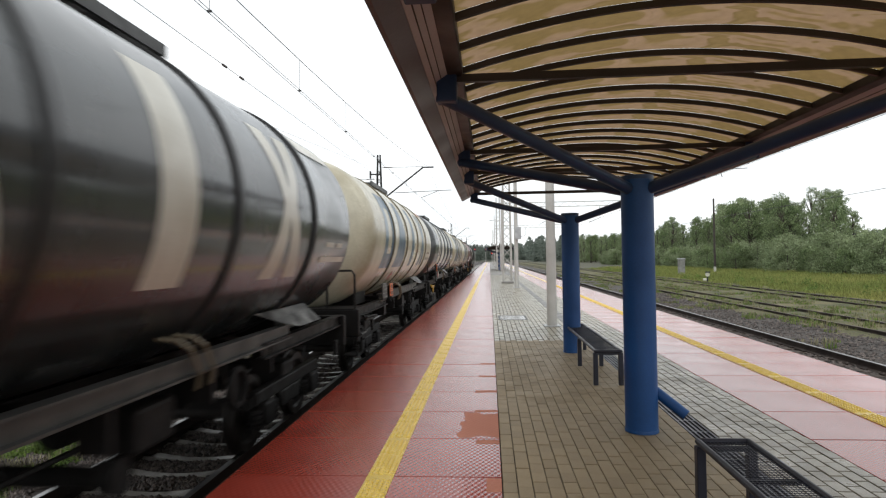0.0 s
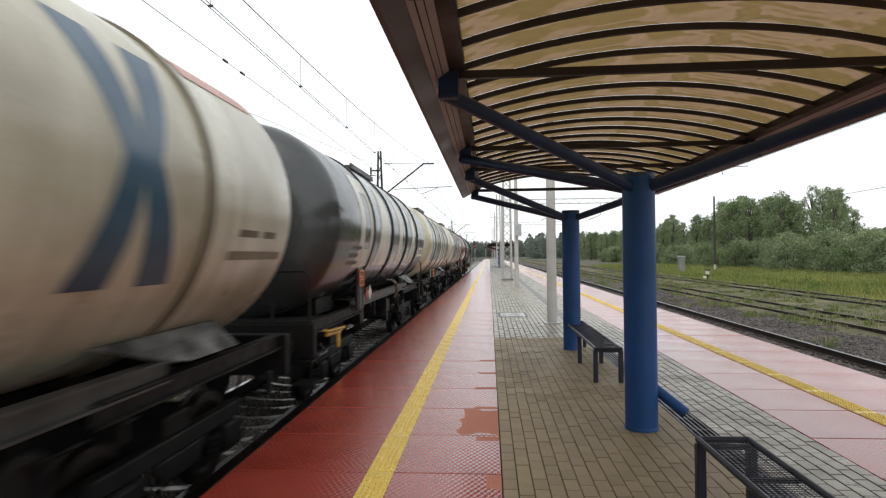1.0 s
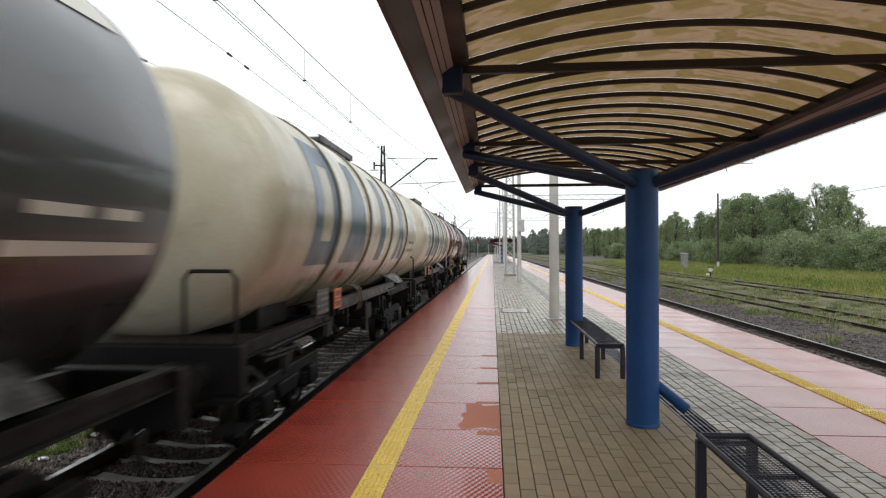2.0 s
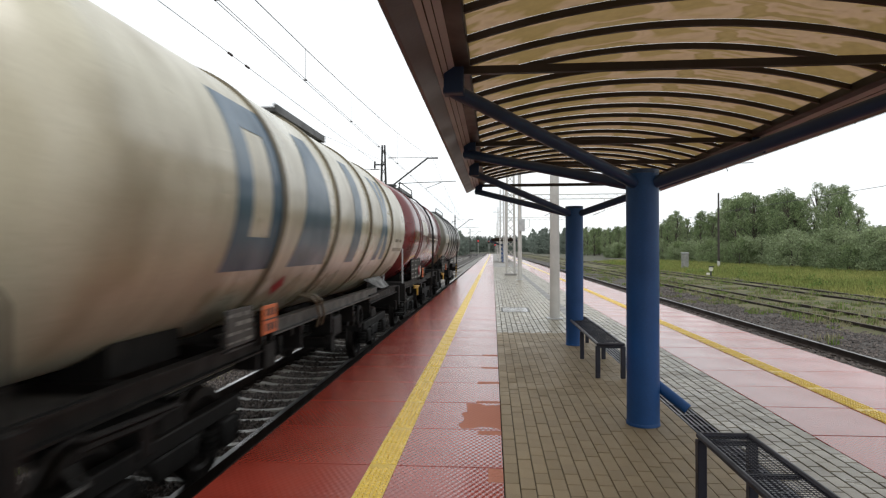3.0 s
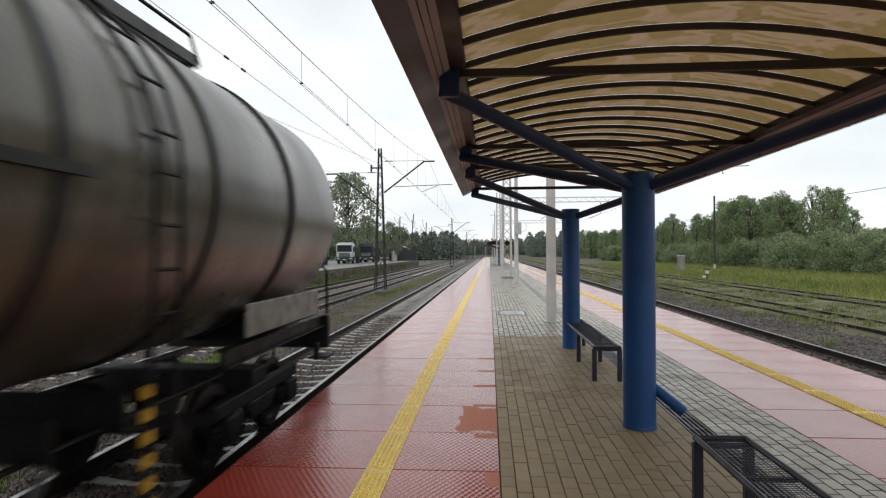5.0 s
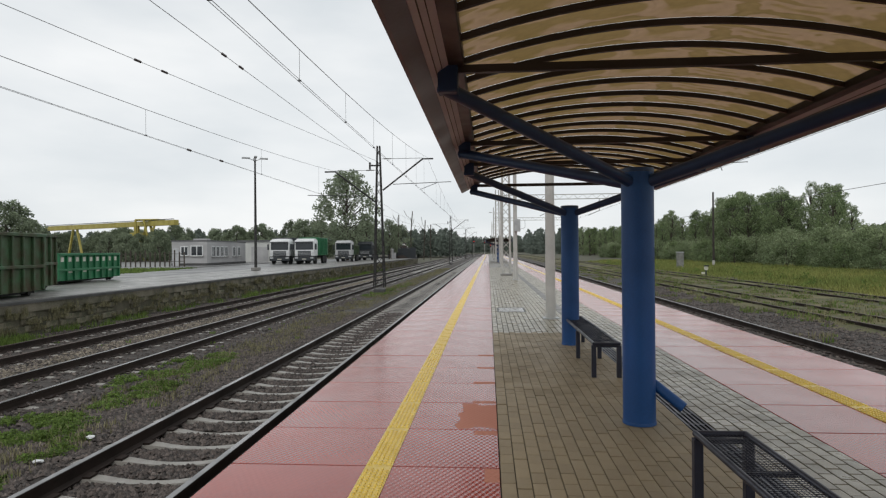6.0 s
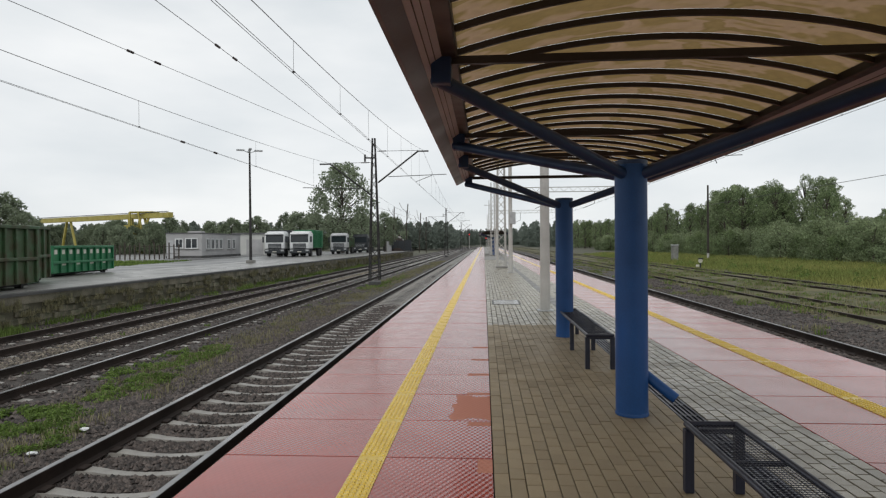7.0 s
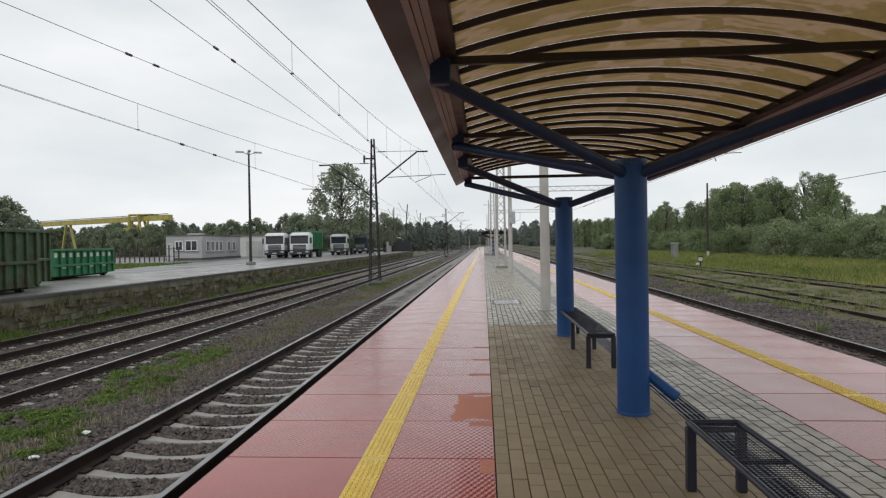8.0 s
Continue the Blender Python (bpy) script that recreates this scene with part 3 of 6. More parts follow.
track("track_overgrown", 17.0, -0.55, 14.0, 60, 420, 0.6, "rail_dull", "overgrown rusty track beside the meadow", True)

# loose ballast stones
OCT = ((1, 0, 0), (-1, 0, 0), (0, 1, 0), (0, -1, 0), (0, 0, 1), (0, 0, -1))
OCTF = ((0, 2, 4), (2, 1, 4), (1, 3, 4), (3, 0, 4), (2, 0, 5), (1, 2, 5), (3, 1, 5), (0, 3, 5))


def stones(name, count, x0, x1, y0, y1, height, label, size=(0.022, 0.044), power=1.6, mat="stone"):
    rng = random.Random(len(name) * 7 + count)
    verts, faces = [], []
    for _ in range(count):
        x, y = rng.uniform(x0, x1), y0 + (y1 - y0) * rng.random() ** power
        s, b, a = rng.uniform(*size), len(verts), rng.uniform(0, 6.28)
        if any(abs(x - tx) < 1.3 and abs((y - ty + p / 2) % p - p / 2) < (0.092 if abs(x - tx) < 0.5 else 0.1) for tx, ty, p in ((-3.77, 1.116, 0.576), (-8.75, 6.0, 0.6), (-12.1, 8.0, 0.6))):
            continue
        z = height(x, y) + s * 0.3
        for u, v, w in OCT:
            u, v, w = u * rng.uniform(0.7, 1.25), v * rng.uniform(0.6, 1.2), w * rng.uniform(0.5, 0.95)
            verts.append((x + s * (u * math.cos(a) - v * math.sin(a)), y + s * (u * math.sin(a) + v * math.cos(a)), z + s * w))
        faces += [tuple(b + i for i in f) for f in OCTF]
    return tagged(from_lists(name, verts, faces, mat), label, "ballast", kind="stuff")


stones("ballast_stones", 60000, -6.6, -2.2, 3.2, 24, left_bed, "loose grey ballast stones between the sleepers")
stones("ballast_stones_beyond", 18000, -14.4, -6.2, 8, 40, left_bed, "loose grey ballast stones between the far tracks", (0.025, 0.05))
stones("pale_ballast_stones", 9000, -11.0, -9.75, 9, 60, left_bed, "pale tan ballast stones between two tracks", (0.025, 0.045), 1.4, "stone_tan")
stones("ballast_stones_right", 12000, 7.2, 11.6, 8, 40, right_bed, "loose grey ballast stones beside the rails", (0.025, 0.05))


def blades(name, spots, mat, label, category="grass", width=0.012):
    """Clumps of bent blades. spots: x, y, z, height, spread, count."""
    rng = random.Random(len(spots) + len(name))
    verts, faces = [], []
    for x, y, z, h, spread, count in spots:
        for _ in range(count):
            a, d = rng.uniform(0, 6.28), spread * rng.random() ** 0.5
            px, py = x + d * math.cos(a), y + d * math.sin(a)
            t, hh = rng.uniform(0, 6.28), h * rng.uniform(0.5, 1.15)
            w = width * rng.uniform(0.7, 1.5)
            lx, ly = math.cos(t) * hh * rng.uniform(0.1, 0.5), math.sin(t) * hh * rng.uniform(0.1, 0.5)
            sx, sy = -math.sin(t) * w, math.cos(t) * w
            b = len(verts)
            verts += [(px - sx, py - sy, z), (px + sx, py + sy, z), (px + lx * 0.4 - sx * 0.8, py + ly * 0.4 - sy * 0.8, z + hh * 0.6),
                      (px + lx * 0.4 + sx * 0.8, py + ly * 0.4 + sy * 0.8, z + hh * 0.6), (px + lx, py + ly, z + hh)]
            faces += [(b, b + 1, b + 3, b + 2), (b + 2, b + 3, b + 4)]
    return tagged(from_lists(name, verts, faces, mat), label, category, kind="stuff")


rng = random.Random(5)
spots = []
leafy_spots = []
for cx, cy, rx, ry, n in ((-6.75, 13.4, 0.75, 1.5, 330), (-6.3, 10.5, 0.5, 1.3, 150), (-7.1, 11.8, 0.5, 1.0, 70), (-6.7, 8.3, 0.85, 0.9, 300), (-5.7, 7.3, 0.4, 0.6, 60), (-5.35, 6.2, 0.25, 0.4, 50),
                          (-6.75, 36.6, 0.8, 3.4, 240), (-6.3, 44.0, 0.6, 4.0, 90)):
    for _ in range(n):
        a, d = rng.uniform(0, 6.28), rng.random() ** 0.5
        x, y = cx + rx * d * math.cos(a), cy + ry * d * math.sin(a)
        if wob(x, y, 1.6, 2) < -0.12 or abs(x + 3.77) < 1.4:
            continue
        hh = rng.uniform(0.04, 0.09) + 0.1 * max(0, wob(x, y, 2.2, 8))
        leafy_spots.append((x, y, left_bed(x, y) - 0.01, hh, 0.13))
        spots.append((x, y, left_bed(x, y) - 0.01, hh * 1.15, 0.12, 7))
for _ in range(1300):
    x, y = -14.65 + 1.15 * rng.random() ** 1.5, 12 + 70 * rng.random() ** 1.4
    if wob(x, y, 0.9, 9) > 0.0:
        spots.append((x, y, -1.0, rng.uniform(0.12, 0.35) + 0.4 * max(0, wob(x, y, 0.6, 4)), 0.25, 18))
for _ in range(160):
    x, y = rng.uniform(-14.5, -5.4), 5 + 60 * rng.random() ** 1.4
    spots.append((x, y, left_bed(x, y), rng.uniform(0.04, 0.12), 0.1, 12))


def leaf_clumps(name, spots, mat, label, leaf=0.021, count=60):
    """Low cushions of small round leaves. spots: x, y, z, height, spread."""
    r = random.Random(len(spots))
    verts, faces = [], []
    for x, y, z, h, spread in spots:
        for _ in range(count):
            a, d = r.uniform(0, 6.28), r.random() ** 0.6
            p = Vector((x + spread * d * math.cos(a), y + spread * d * math.sin(a), z + h * (1 - d * d) * r.uniform(0.4, 1.1) + 0.01))
            u = Vector((r.gauss(0, 1), r.gauss(0, 1), r.gauss(0, 0.5))).normalized()
            w = u.cross(Vector((r.gauss(0, 0.4), r.gauss(0, 0.4), 1))).normalized()
            q, b = leaf * r.uniform(0.6, 1.4), len(verts)
            verts += [tuple(p + u * q), tuple(p + w * q * 0.6), tuple(p - u * q), tuple(p - w * q * 0.6)]
            faces.append((b, b + 1, b + 2, b + 3))
    return tagged(from_lists(name, verts, faces, mat), label, "weeds", kind="stuff")


leaf_clumps("leafy_weeds", leafy_spots, "weed", "low cushions of green leafy weeds in the ballast")
blades("track_weeds", spots, "grass", "patches of short green weeds in the ballast")
spots = []
for _ in range(2800):
    x, y = rng.uniform(-7.0, -5.3), 5 + 80 * rng.random() ** 1.3
    if wob(x, y, 0.5, 6) > -0.35:
        spots.append((x, y, left_bed(x, y), rng.uniform(0.05, 0.16), 0.16, 9))
for _ in range(3000):
    y = 13 + 95 * rng.random() ** 1.2
    z = rng.choice((-0.95, -0.75, -0.5, -0.3, -0.16)) + rng.uniform(-0.05, 0.05)
    if wob(y, z * 3, 0.8, 3) > 0.0:
        spots.append((RAMP_FACE + 0.03, y, z, rng.uniform(0.1, 0.3), 0.09, 14))
blades("dry_weeds", spots, "straw", "thin dry brown stalks in ballast and wall joints", width=0.006)
spots = []
for _ in range(4200):
    x, y = rng.uniform(8.4, 17.8), 7 + 75 * rng.random() ** 1.5
    if wob(x, y, 0.4, 5) > -0.15 + 0.35 * (x < 10.4):
        spots.append((x, y, right_bed(x, y), rng.uniform(0.06, 0.2), 0.2, 16))
blades("siding_stalks", [(x, y, z, h * 1.15, s, 14) for x, y, z, h, s, c in spots], "straw", "dry ochre stalks between the siding rails", width=0.009)
blades("siding_weeds", spots[::2], "grass", "green and yellow weeds between the siding rails", width=0.016)
spots = []
for _ in range(13000):
    y = 10 + 110 * rng.random() ** 1.5
    x = rng.uniform(14.6, 19.0 + 0.36 * y)
    if x < 18.4:
        if rng.random() < 0.3:
            spots.append((x, y, -0.74, rng.uniform(0.05, 0.13), 0.4, 12))
        continue
    spots.append((x, y, -0.75 + 0.004 * (x - 15), rng.uniform(0.12, 0.26) + 0.38 * min(1, max(0, (x - 18.2) / 4)) * rng.uniform(0.5, 1.1), 0.45, 20))
blades("meadow_grass", spots, "meadow", "tall green and ochre meadow grass", width=0.022)

herbs = []
for _ in range(700):
    y = 14 + 95 * rng.random() ** 1.3
    x = rng.uniform(18.6, 20 + 0.33 * y)
    if wob(x, y, 0.25, 14) > -0.05:
        herbs.append((x, y, -0.73, rng.uniform(0.35, 0.75), rng.uniform(0.35, 0.8)))
leaf_clumps("meadow_herbs", herbs, "weed", "patches of tall leafy green herbs in the meadow", 0.06, 90)

# ---- the platform ----
platform = thing("platform", 0, 0, 0, "island platform of wet red slabs and grey pavers", "platform", kind="structure")
part("platform_core", box(BM(), -1.98, 5.03, -12, PLAT_END, -1.2, -0.10), "dark_concrete", platform, "dark concrete platform body")
part("sand_bed", box(BM(), 0.05, 2.915, -12, PLAT_END, -0.1, -0.022), "sand", platform, "dark joint sand under the pavers")
SLAB_W = (-2.10, 0.058)


def slab_mesh(x0, x1, mat):
    return mesh_of("slab", box(BM(), x0, x1, 0.006, 0.994, -0.09, 0, bevel=0.004), mat)


slab_l, slab_r = slab_mesh(-2.10, 0.058, "slab"), slab_mesh(2.905, PLAT_R, "slab_worn")
SLAB_0 = 0.715
for k in range(-8, 62):
    for me in (slab_l, slab_r):
        piece("slab", me, platform, 0, SLAB_0 + k + (0.05 if me is slab_r else 0), random.uniform(-0.0015, 0.0015))
bm = BM()
for x0, x1, s in ((-2.10, 0.058, 0), (2.905, PLAT_R, 0.05)):
    for k in range(62, 253):
        box(bm, x0, x1, SLAB_0 + s + k + 0.008, SLAB_0 + s + k + 0.992, -0.09, 0)
tagged(part("far_slabs", bm, "slab_far", platform, "rows of wet red slabs"), kind="stuff")


def strip_bm():
    """One metre of yellow guiding strip with its rows of studs."""
    bm = box(BM(), -0.105, 0.105, 0.003, 0.997, 0, 0.008)
    for i in range(5):
        for j in range(18):
            x, y = -0.08 + 0.04 * i, 0.025 + 0.05 * j + (0.025 if i % 2 else 0)
            v = [bm.verts.new((x + a, y + b, 0.0075)) for a, b in ((-0.014, -0.014), (0.014, -0.014), (0.014, 0.014), (-0.014, 0.014))]
            u = [bm.verts.new((x + a, y + b, 0.019)) for a, b in ((-0.008, -0.008), (0.008, -0.008), (0.008, 0.008), (-0.008, 0.008))]
            bm.faces.new(u)
            for q in range(4):
                bm.faces.new((v[q], v[(q + 1) % 4], u[(q + 1) % 4], u[q]))
    return bm


STRIP = mesh_of("guiding_strip", strip_bm(), "yellow")
for k in range(-8, 40):
    for x in (-0.89, 3.915):
        piece("guiding_strip", STRIP, platform, x, SLAB_0 + k, 0.0)
bm = BM()
for x in (-0.89, 3.915):
    box(bm, x - 0.105, x + 0.105, SLAB_0 + 40, PLAT_END - 3, 0, 0.008)
part("far_guiding_strip", bm, "yellow", platform, "yellow line running into the distance")
# edge beams under the slabs
for x0, x1 in ((-2.02, -1.9), (5.0, 5.12)):
    part("edge_beam", box(BM(), x0, x1, -12, PLAT_END, -0.42, -0.092), "dark_concrete", platform, "dark concrete edge beam")

# pavers, laid in rows along the platform, half a block out of step
PW, PL = 0.1134, 0.205
NEAR0 = 3.4
PAVER = mesh_of("paver", box(BM(), 0.0035, PW - 0.0035, 0.0015, PL - 0.0015, -0.06, 0, bevel=0.004), "paver")


def drain_row(i):
    return 16 <= i <= 17


def paver_bm(rows, n0, n1, g):
    verts, faces = [], []
    r = random.Random(n0 * 31 + rows[0] + 999)
    for i in rows:
        if drain_row(i) and n0 < 44:
            continue
        for k in range(n0, n1):
            y = NEAR0 + k * PL + (PL / 2 if i % 2 else 0)
            z = r.uniform(-0.004, 0.002)
            x0, x1, a, c, b = 0.064 + i * PW + g, 0.064 + (i + 1) * PW - g, y + g, y + PL - g, len(verts)
            verts += [(x0 - 0.003, a - 0.003, z - 0.03), (x1 + 0.003, a - 0.003, z - 0.03), (x1 + 0.003, c + 0.003, z - 0.03), (x0 - 0.003, c + 0.003, z - 0.03),
                      (x0, a, z), (x1, a, z), (x1, c, z), (x0, c, z)]
            faces += [(b + 4, b + 5, b + 6, b + 7), (b, b + 1, b + 5, b + 4), (b + 1, b + 2, b + 6, b + 5), (b + 2, b + 3, b + 7, b + 6), (b + 3, b, b + 4, b + 7)]
    return verts, faces


ROWS = list(range(25))
for i in ROWS[:16]:
    for j in range(18):
        piece("paver", PAVER, platform, 0.064 + i * PW, NEAR0 + j * PL + (PL / 2 if i % 2 else 0), random.uniform(-0.004, 0.002))
for rows, a, b, mat, label in ((ROWS[:16], 18, 44, "paver_far", "dry grey pavers under the canopy"), (ROWS[16:], -46, 44, "paver_wet", "damp grey pavers"),
                               (ROWS[:16], -46, 0, "paver_far", "dry grey pavers under the canopy"), (ROWS, 44, 276, "paver_wet", "wet grey pavers beyond the canopy")):
    v, f = paver_bm(rows, a, b, 0.0085 if mat == "paver_wet" else 0.0035)
    tagged(from_lists("pavers", v, f, mat, platform, label), kind="stuff")
part("far_paving", box(BM(), 0.064, 2.90, 60.1, PLAT_END, -0.05, -0.001), "concrete", platform, "wet grey paving in the distance")
# slotted drain along the middle
bm = BM()
x0 = 0.064 + 16 * PW
for a in range(5):
    box(bm, x0 + 0.01 + a * 0.047, x0 + 0.03 + a * 0.047, -6, 12.4, -0.02, -0.003)
for k in range(46):
    box(bm, x0 + 0.005, x0 + 2 * PW - 0.005, -6 + k * 0.4, -5.97 + k * 0.4, -0.02, -0.006)
part("drain_grate", bm, "black_steel", platform, "dark slotted drain grate along the paving")
part("far_drain", box(BM(), x0, x0 + 2 * PW, 12.45, 130, -0.01, 0.004), "drain_stone", platform, "dark wet drain channel along the paving")
hatch = thing("manhole_cover", 0.62, 17.2, 0.003, "oblong metal inspection cover set in wet paving", "manhole cover")
bm = BM()
for q in ((-0.4, 0.4, -0.62, -0.57), (-0.4, 0.4, 0.57, 0.62), (-0.4, -0.35, -0.57, 0.57), (0.35, 0.4, -0.57, 0.57)):
    box(bm, *q, 0, 0.006)
part("cover_frame", bm, "dim_mark", hatch)
part("cover_plate", box(BM(), -0.345, 0.345, -0.565, 0.565, 0, 0.004), "wet_plate", hatch, "wet smooth metal plate")

# ---- the canopy ----
# the column at 1.09 and the roof round it are unseen, added for shade and support
COL_X, COL_Y, HALF = 1.45, (1.09, 6.02, 10.95), 1.80
ROOF_Y0, ROOF_Y1 = -1.6, 12.75
canopy = thing("canopy", COL_X, 0, 0, "platform canopy with blue columns and a bronze translucent arched roof", "canopy")
for y in COL_Y:
    bm = lathe(BM(), ((0, 0.155), (2.47, 0.155), (2.475, 0.15)), 40, "z", Matrix.Translation((0, y, 0)))
    col = part("column", bm, "blue", canopy, "round blue painted steel column", True)
    part("base_collar", lathe(BM(), ((0.0, 0.16), (0.02, 0.16), (0.03, 0.1565)), 32, "z", Matrix.Translation((0, y, 0))), "blue", col, "", True)
    part("head_plate", lathe(BM(), ((2.45, 0.158), (2.49, 0.158), (2.492, 0.15)), 32, "z", Matrix.Translation((0, y, 0))), "navy", col, "", True)
    for sx in (-1, 1):
        for sy in (-1, 1):
            part("strut", tube(BM(), (sx * 0.1, y + sy * 0.09, 2.36), (sx * HALF, y + sy * 1.56, 2.93), 0.057, 18), "navy", canopy, "dark blue tubular roof strut", True)
            part("bracket", box(BM(), sx * (HALF - 0.05) - 0.075, sx * (HALF - 0.05) + 0.075, y + sy * 1.56 - 0.065, y + sy * 1.56 + 0.065, 2.87, 3.2, bevel=0.012), "navy", canopy)
for y in COL_Y:
    for sy in (-1, 1):
        part("tie_bar", bar(BM(), (-HALF, y + sy * 1.56, 3.05), (HALF, y + sy * 1.56, 3.05), 0.045, 0.058), "rib", canopy, "dark brown cross tie")
for sx in (-1, 1):
    for name, pr, mat in (("inner_cladding", ((1.728, 3.078), (1.868, 2.985), (1.885, 3.0), (1.735, 3.12)), "fascia"),
                          ("gutter", ((1.872, 2.988), (1.99, 2.925), (2.02, 2.925), (2.02, 3.16), (1.99, 3.16), (1.99, 2.97), (1.90, 3.02)), "fascia_dark")):
        bm = BM()
        rings = [[bm.verts.new((sx * a, y, b)) for a, b in pr] for y in (ROOF_Y0 - 0.1, ROOF_Y1)]
        n = len(pr)
        for k in range(n):
            bm.faces.new((rings[0][k], rings[0][(k + 1) % n], rings[1][(k + 1) % n], rings[1][k]))
        bm.faces.new(rings[0][::-1])
        bm.faces.new(rings[1])
        bmesh.ops.recalc_face_normals(bm, faces=bm.faces)
        part(name, bm, mat, canopy, "mauve-brown sheet cladding" if name[0] == "i" else "maroon sheet gutter")


for sx in (-1, 1):
    part("edge_beam", box(BM(), sx * 1.69 - 0.06, sx * 1.69 + 0.06, ROOF_Y0, ROOF_Y1 - 0.02, 3.065, 3.155, bevel=0.012), "rib", canopy, "dark brown edge beam under the roof sheets")
    for a, z in ((1.79, 3.038), (1.83, 3.01)):
        part("groove_lath", bar(BM(), (sx * a, ROOF_Y0, z), (sx * a, ROOF_Y1 - 0.02, z), 0.008, 0.006), "rib", canopy)


def arch(a):
    """Height of the roof over the half width a in -1 .. 1."""
    return 3.115 + 0.26 * (1 - a * a)


RIBS = [4.47 + 0.497 * k for k in range(-12, 17)]
SPAN = 1.70


def rib_bm(y):
    bm = BM()
    prev = None
    for k in range(25):
        a = -1 + 2 * k / 24
        x, z = a * SPAN, arch(a)
        ring = [bm.verts.new((x, y - 0.015, z - 0.044)), bm.verts.new((x, y + 0.015, z - 0.044)), bm.verts.new((x, y + 0.018, z)), bm.verts.new((x, y - 0.018, z))]
        if prev:
            for q in range(4):
                bm.faces.new((prev[q], prev[(q + 1) % 4], ring[(q + 1) % 4], ring[q]))
        prev = ring
    bmesh.ops.recalc_face_normals(bm, faces=bm.faces)
    return bm


RIB = mesh_of("rib", rib_bm(0), "rib")


def sheet_bm(depth):
    bm = BM()
    rows = []
    for k in range(25):
        a = -1 + 2 * k / 24
        rows.append([bm.verts.new((a * SPAN, y, arch(a) + z)) for y, z in ((0.01, 0.004), (depth - 0.01, 0.004), (depth - 0.01, 0.01), (0.01, 0.01))])
    for a, b in zip(rows, rows[1:]):
        bm.faces.new((a[0], a[1], b[1], b[0]))
    return bm


for y in RIBS:
    if ROOF_Y0 < y < ROOF_Y1:
        piece("rib", RIB, canopy, 0, y, 0)
last = [y for y in RIBS if ROOF_Y0 < y < ROOF_Y1]
for a, b in zip(last, last[1:]):
    me = mesh_of("roof_sheet", sheet_bm(b - a), "sheet")
    piece("roof_sheet", me, canopy, 0, a, 0)["label"] = "bronze translucent roof sheet with dirt stains"
# rain spout from the column to the drain
for y in COL_Y[1:]:
    bm = tube(BM(), (0.12, y + 0.02, 0.40), (0.385, y - 0.134, 0.186), 0.05, 16)
    part("rain_spout", bm, "blue", canopy, "slanting blue rain spout at the column foot", True)
    # the spout is solid: a black disc paints the shade of its opening
    part("spout_mouth", tube(BM(), (0.381, y - 0.1317, 0.1892), (0.3862, y - 0.1347, 0.185), 0.042, 16), "black_steel", canopy)


def bench(x, y0, y1, legs):
    b = thing("bench", x, y0, 0, "dark steel bench with a wire mesh seat on paving", "bench", "benches under the canopy")
    w, L, h = 0.37, y1 - y0, 0.45
    for sx in (0.02, w - 0.02):
        part("side_tube", tube(BM(), (sx, 0, h), (sx, L, h), 0.021, 12), "black_steel", b, "", True)
    for y in (0.0, L):
        part("end_tube", tube(BM(), (0.02, y, h), (w - 0.02, y, h), 0.021, 12), "black_steel", b, "", True)
    bm = BM()
    for k in range(1, 14):
        bar(bm, (0.02 + (w - 0.04) * k / 14, 0, h), (0.02 + (w - 0.04) * k / 14, L, h), 0.003, 0.003)
    n = int(L / 0.028)
    for k in range(1, n):
        bar(bm, (0.02, L * k / n, h + 0.003), (w - 0.02, L * k / n, h + 0.003), 0.003, 0.003)
    part("seat_mesh", bm, "black_steel", b, "woven steel wire seat")
    for k in range(1, 5):
        y = L - 0.69 * k
        part("seat_bar", box(BM(), 0.03, w - 0.03, y - 0.018, y + 0.018, h - 0.025, h - 0.004), "black_steel", b)
    for y in legs:
        part("cross_bar", box(BM(), 0.02, w - 0.02, y - 0.015, y + 0.015, h - 0.05, h - 0.02), "black_steel", b)
        for sx in (0.02, w - 0.02):
            leg = part("leg", box(BM(), sx - 0.03, sx + 0.03, y - 0.03, y + 0.03, 0, h - 0.02, bevel=0.006), "black_steel", b)
    return b


bench(1.355, 8.10, 11.3, (0.03, 1.45, 3.1))
bench(1.355, 1.05, 4.19, (0.03, 1.5, 3.1))


# ---- the goods train: tank wagons that roll towards the camera and past it ----
SPEED, TANK_R, AXIS_Z, WHEEL_R = 16.4, 1.525, 2.85, 0.46
WAGONS, WHEELSETS = [], []


def skin(y, phi, r):
    """A point on a tank's side: phi in degrees up from the level, on the platform's side."""
    a = radians(phi)
    return (r * math.cos(a), y, AXIS_Z + r * math.sin(a))


def strips_bm(strips, y0, y1, p0, p1, r):
    """Shapes painted on the tank: each strip gives its left and right bound for v in 0 .. 1 upwards."""
    bm = BM()
    for va, vb, f in strips:
        prev = None
        for k in range(15):
            v = va + (vb - va) * k / 14
            a, b = f(v)
            row = [bm.verts.new(skin(y0 + (y1 - y0) * u, p0 + (p1 - p0) * v, r)) for u in (a, b)]
            if prev:
                bm.faces.new((prev[0], prev[1], row[1], row[0]))
            prev = row
    bmesh.ops.remove_doubles(bm, verts=bm.verts, dist=0.002)
    bmesh.ops.recalc_face_normals(bm, faces=bm.faces)
    for f in bm.faces:
        if f.normal.x < 0:
            f.normal_flip()
    return bm


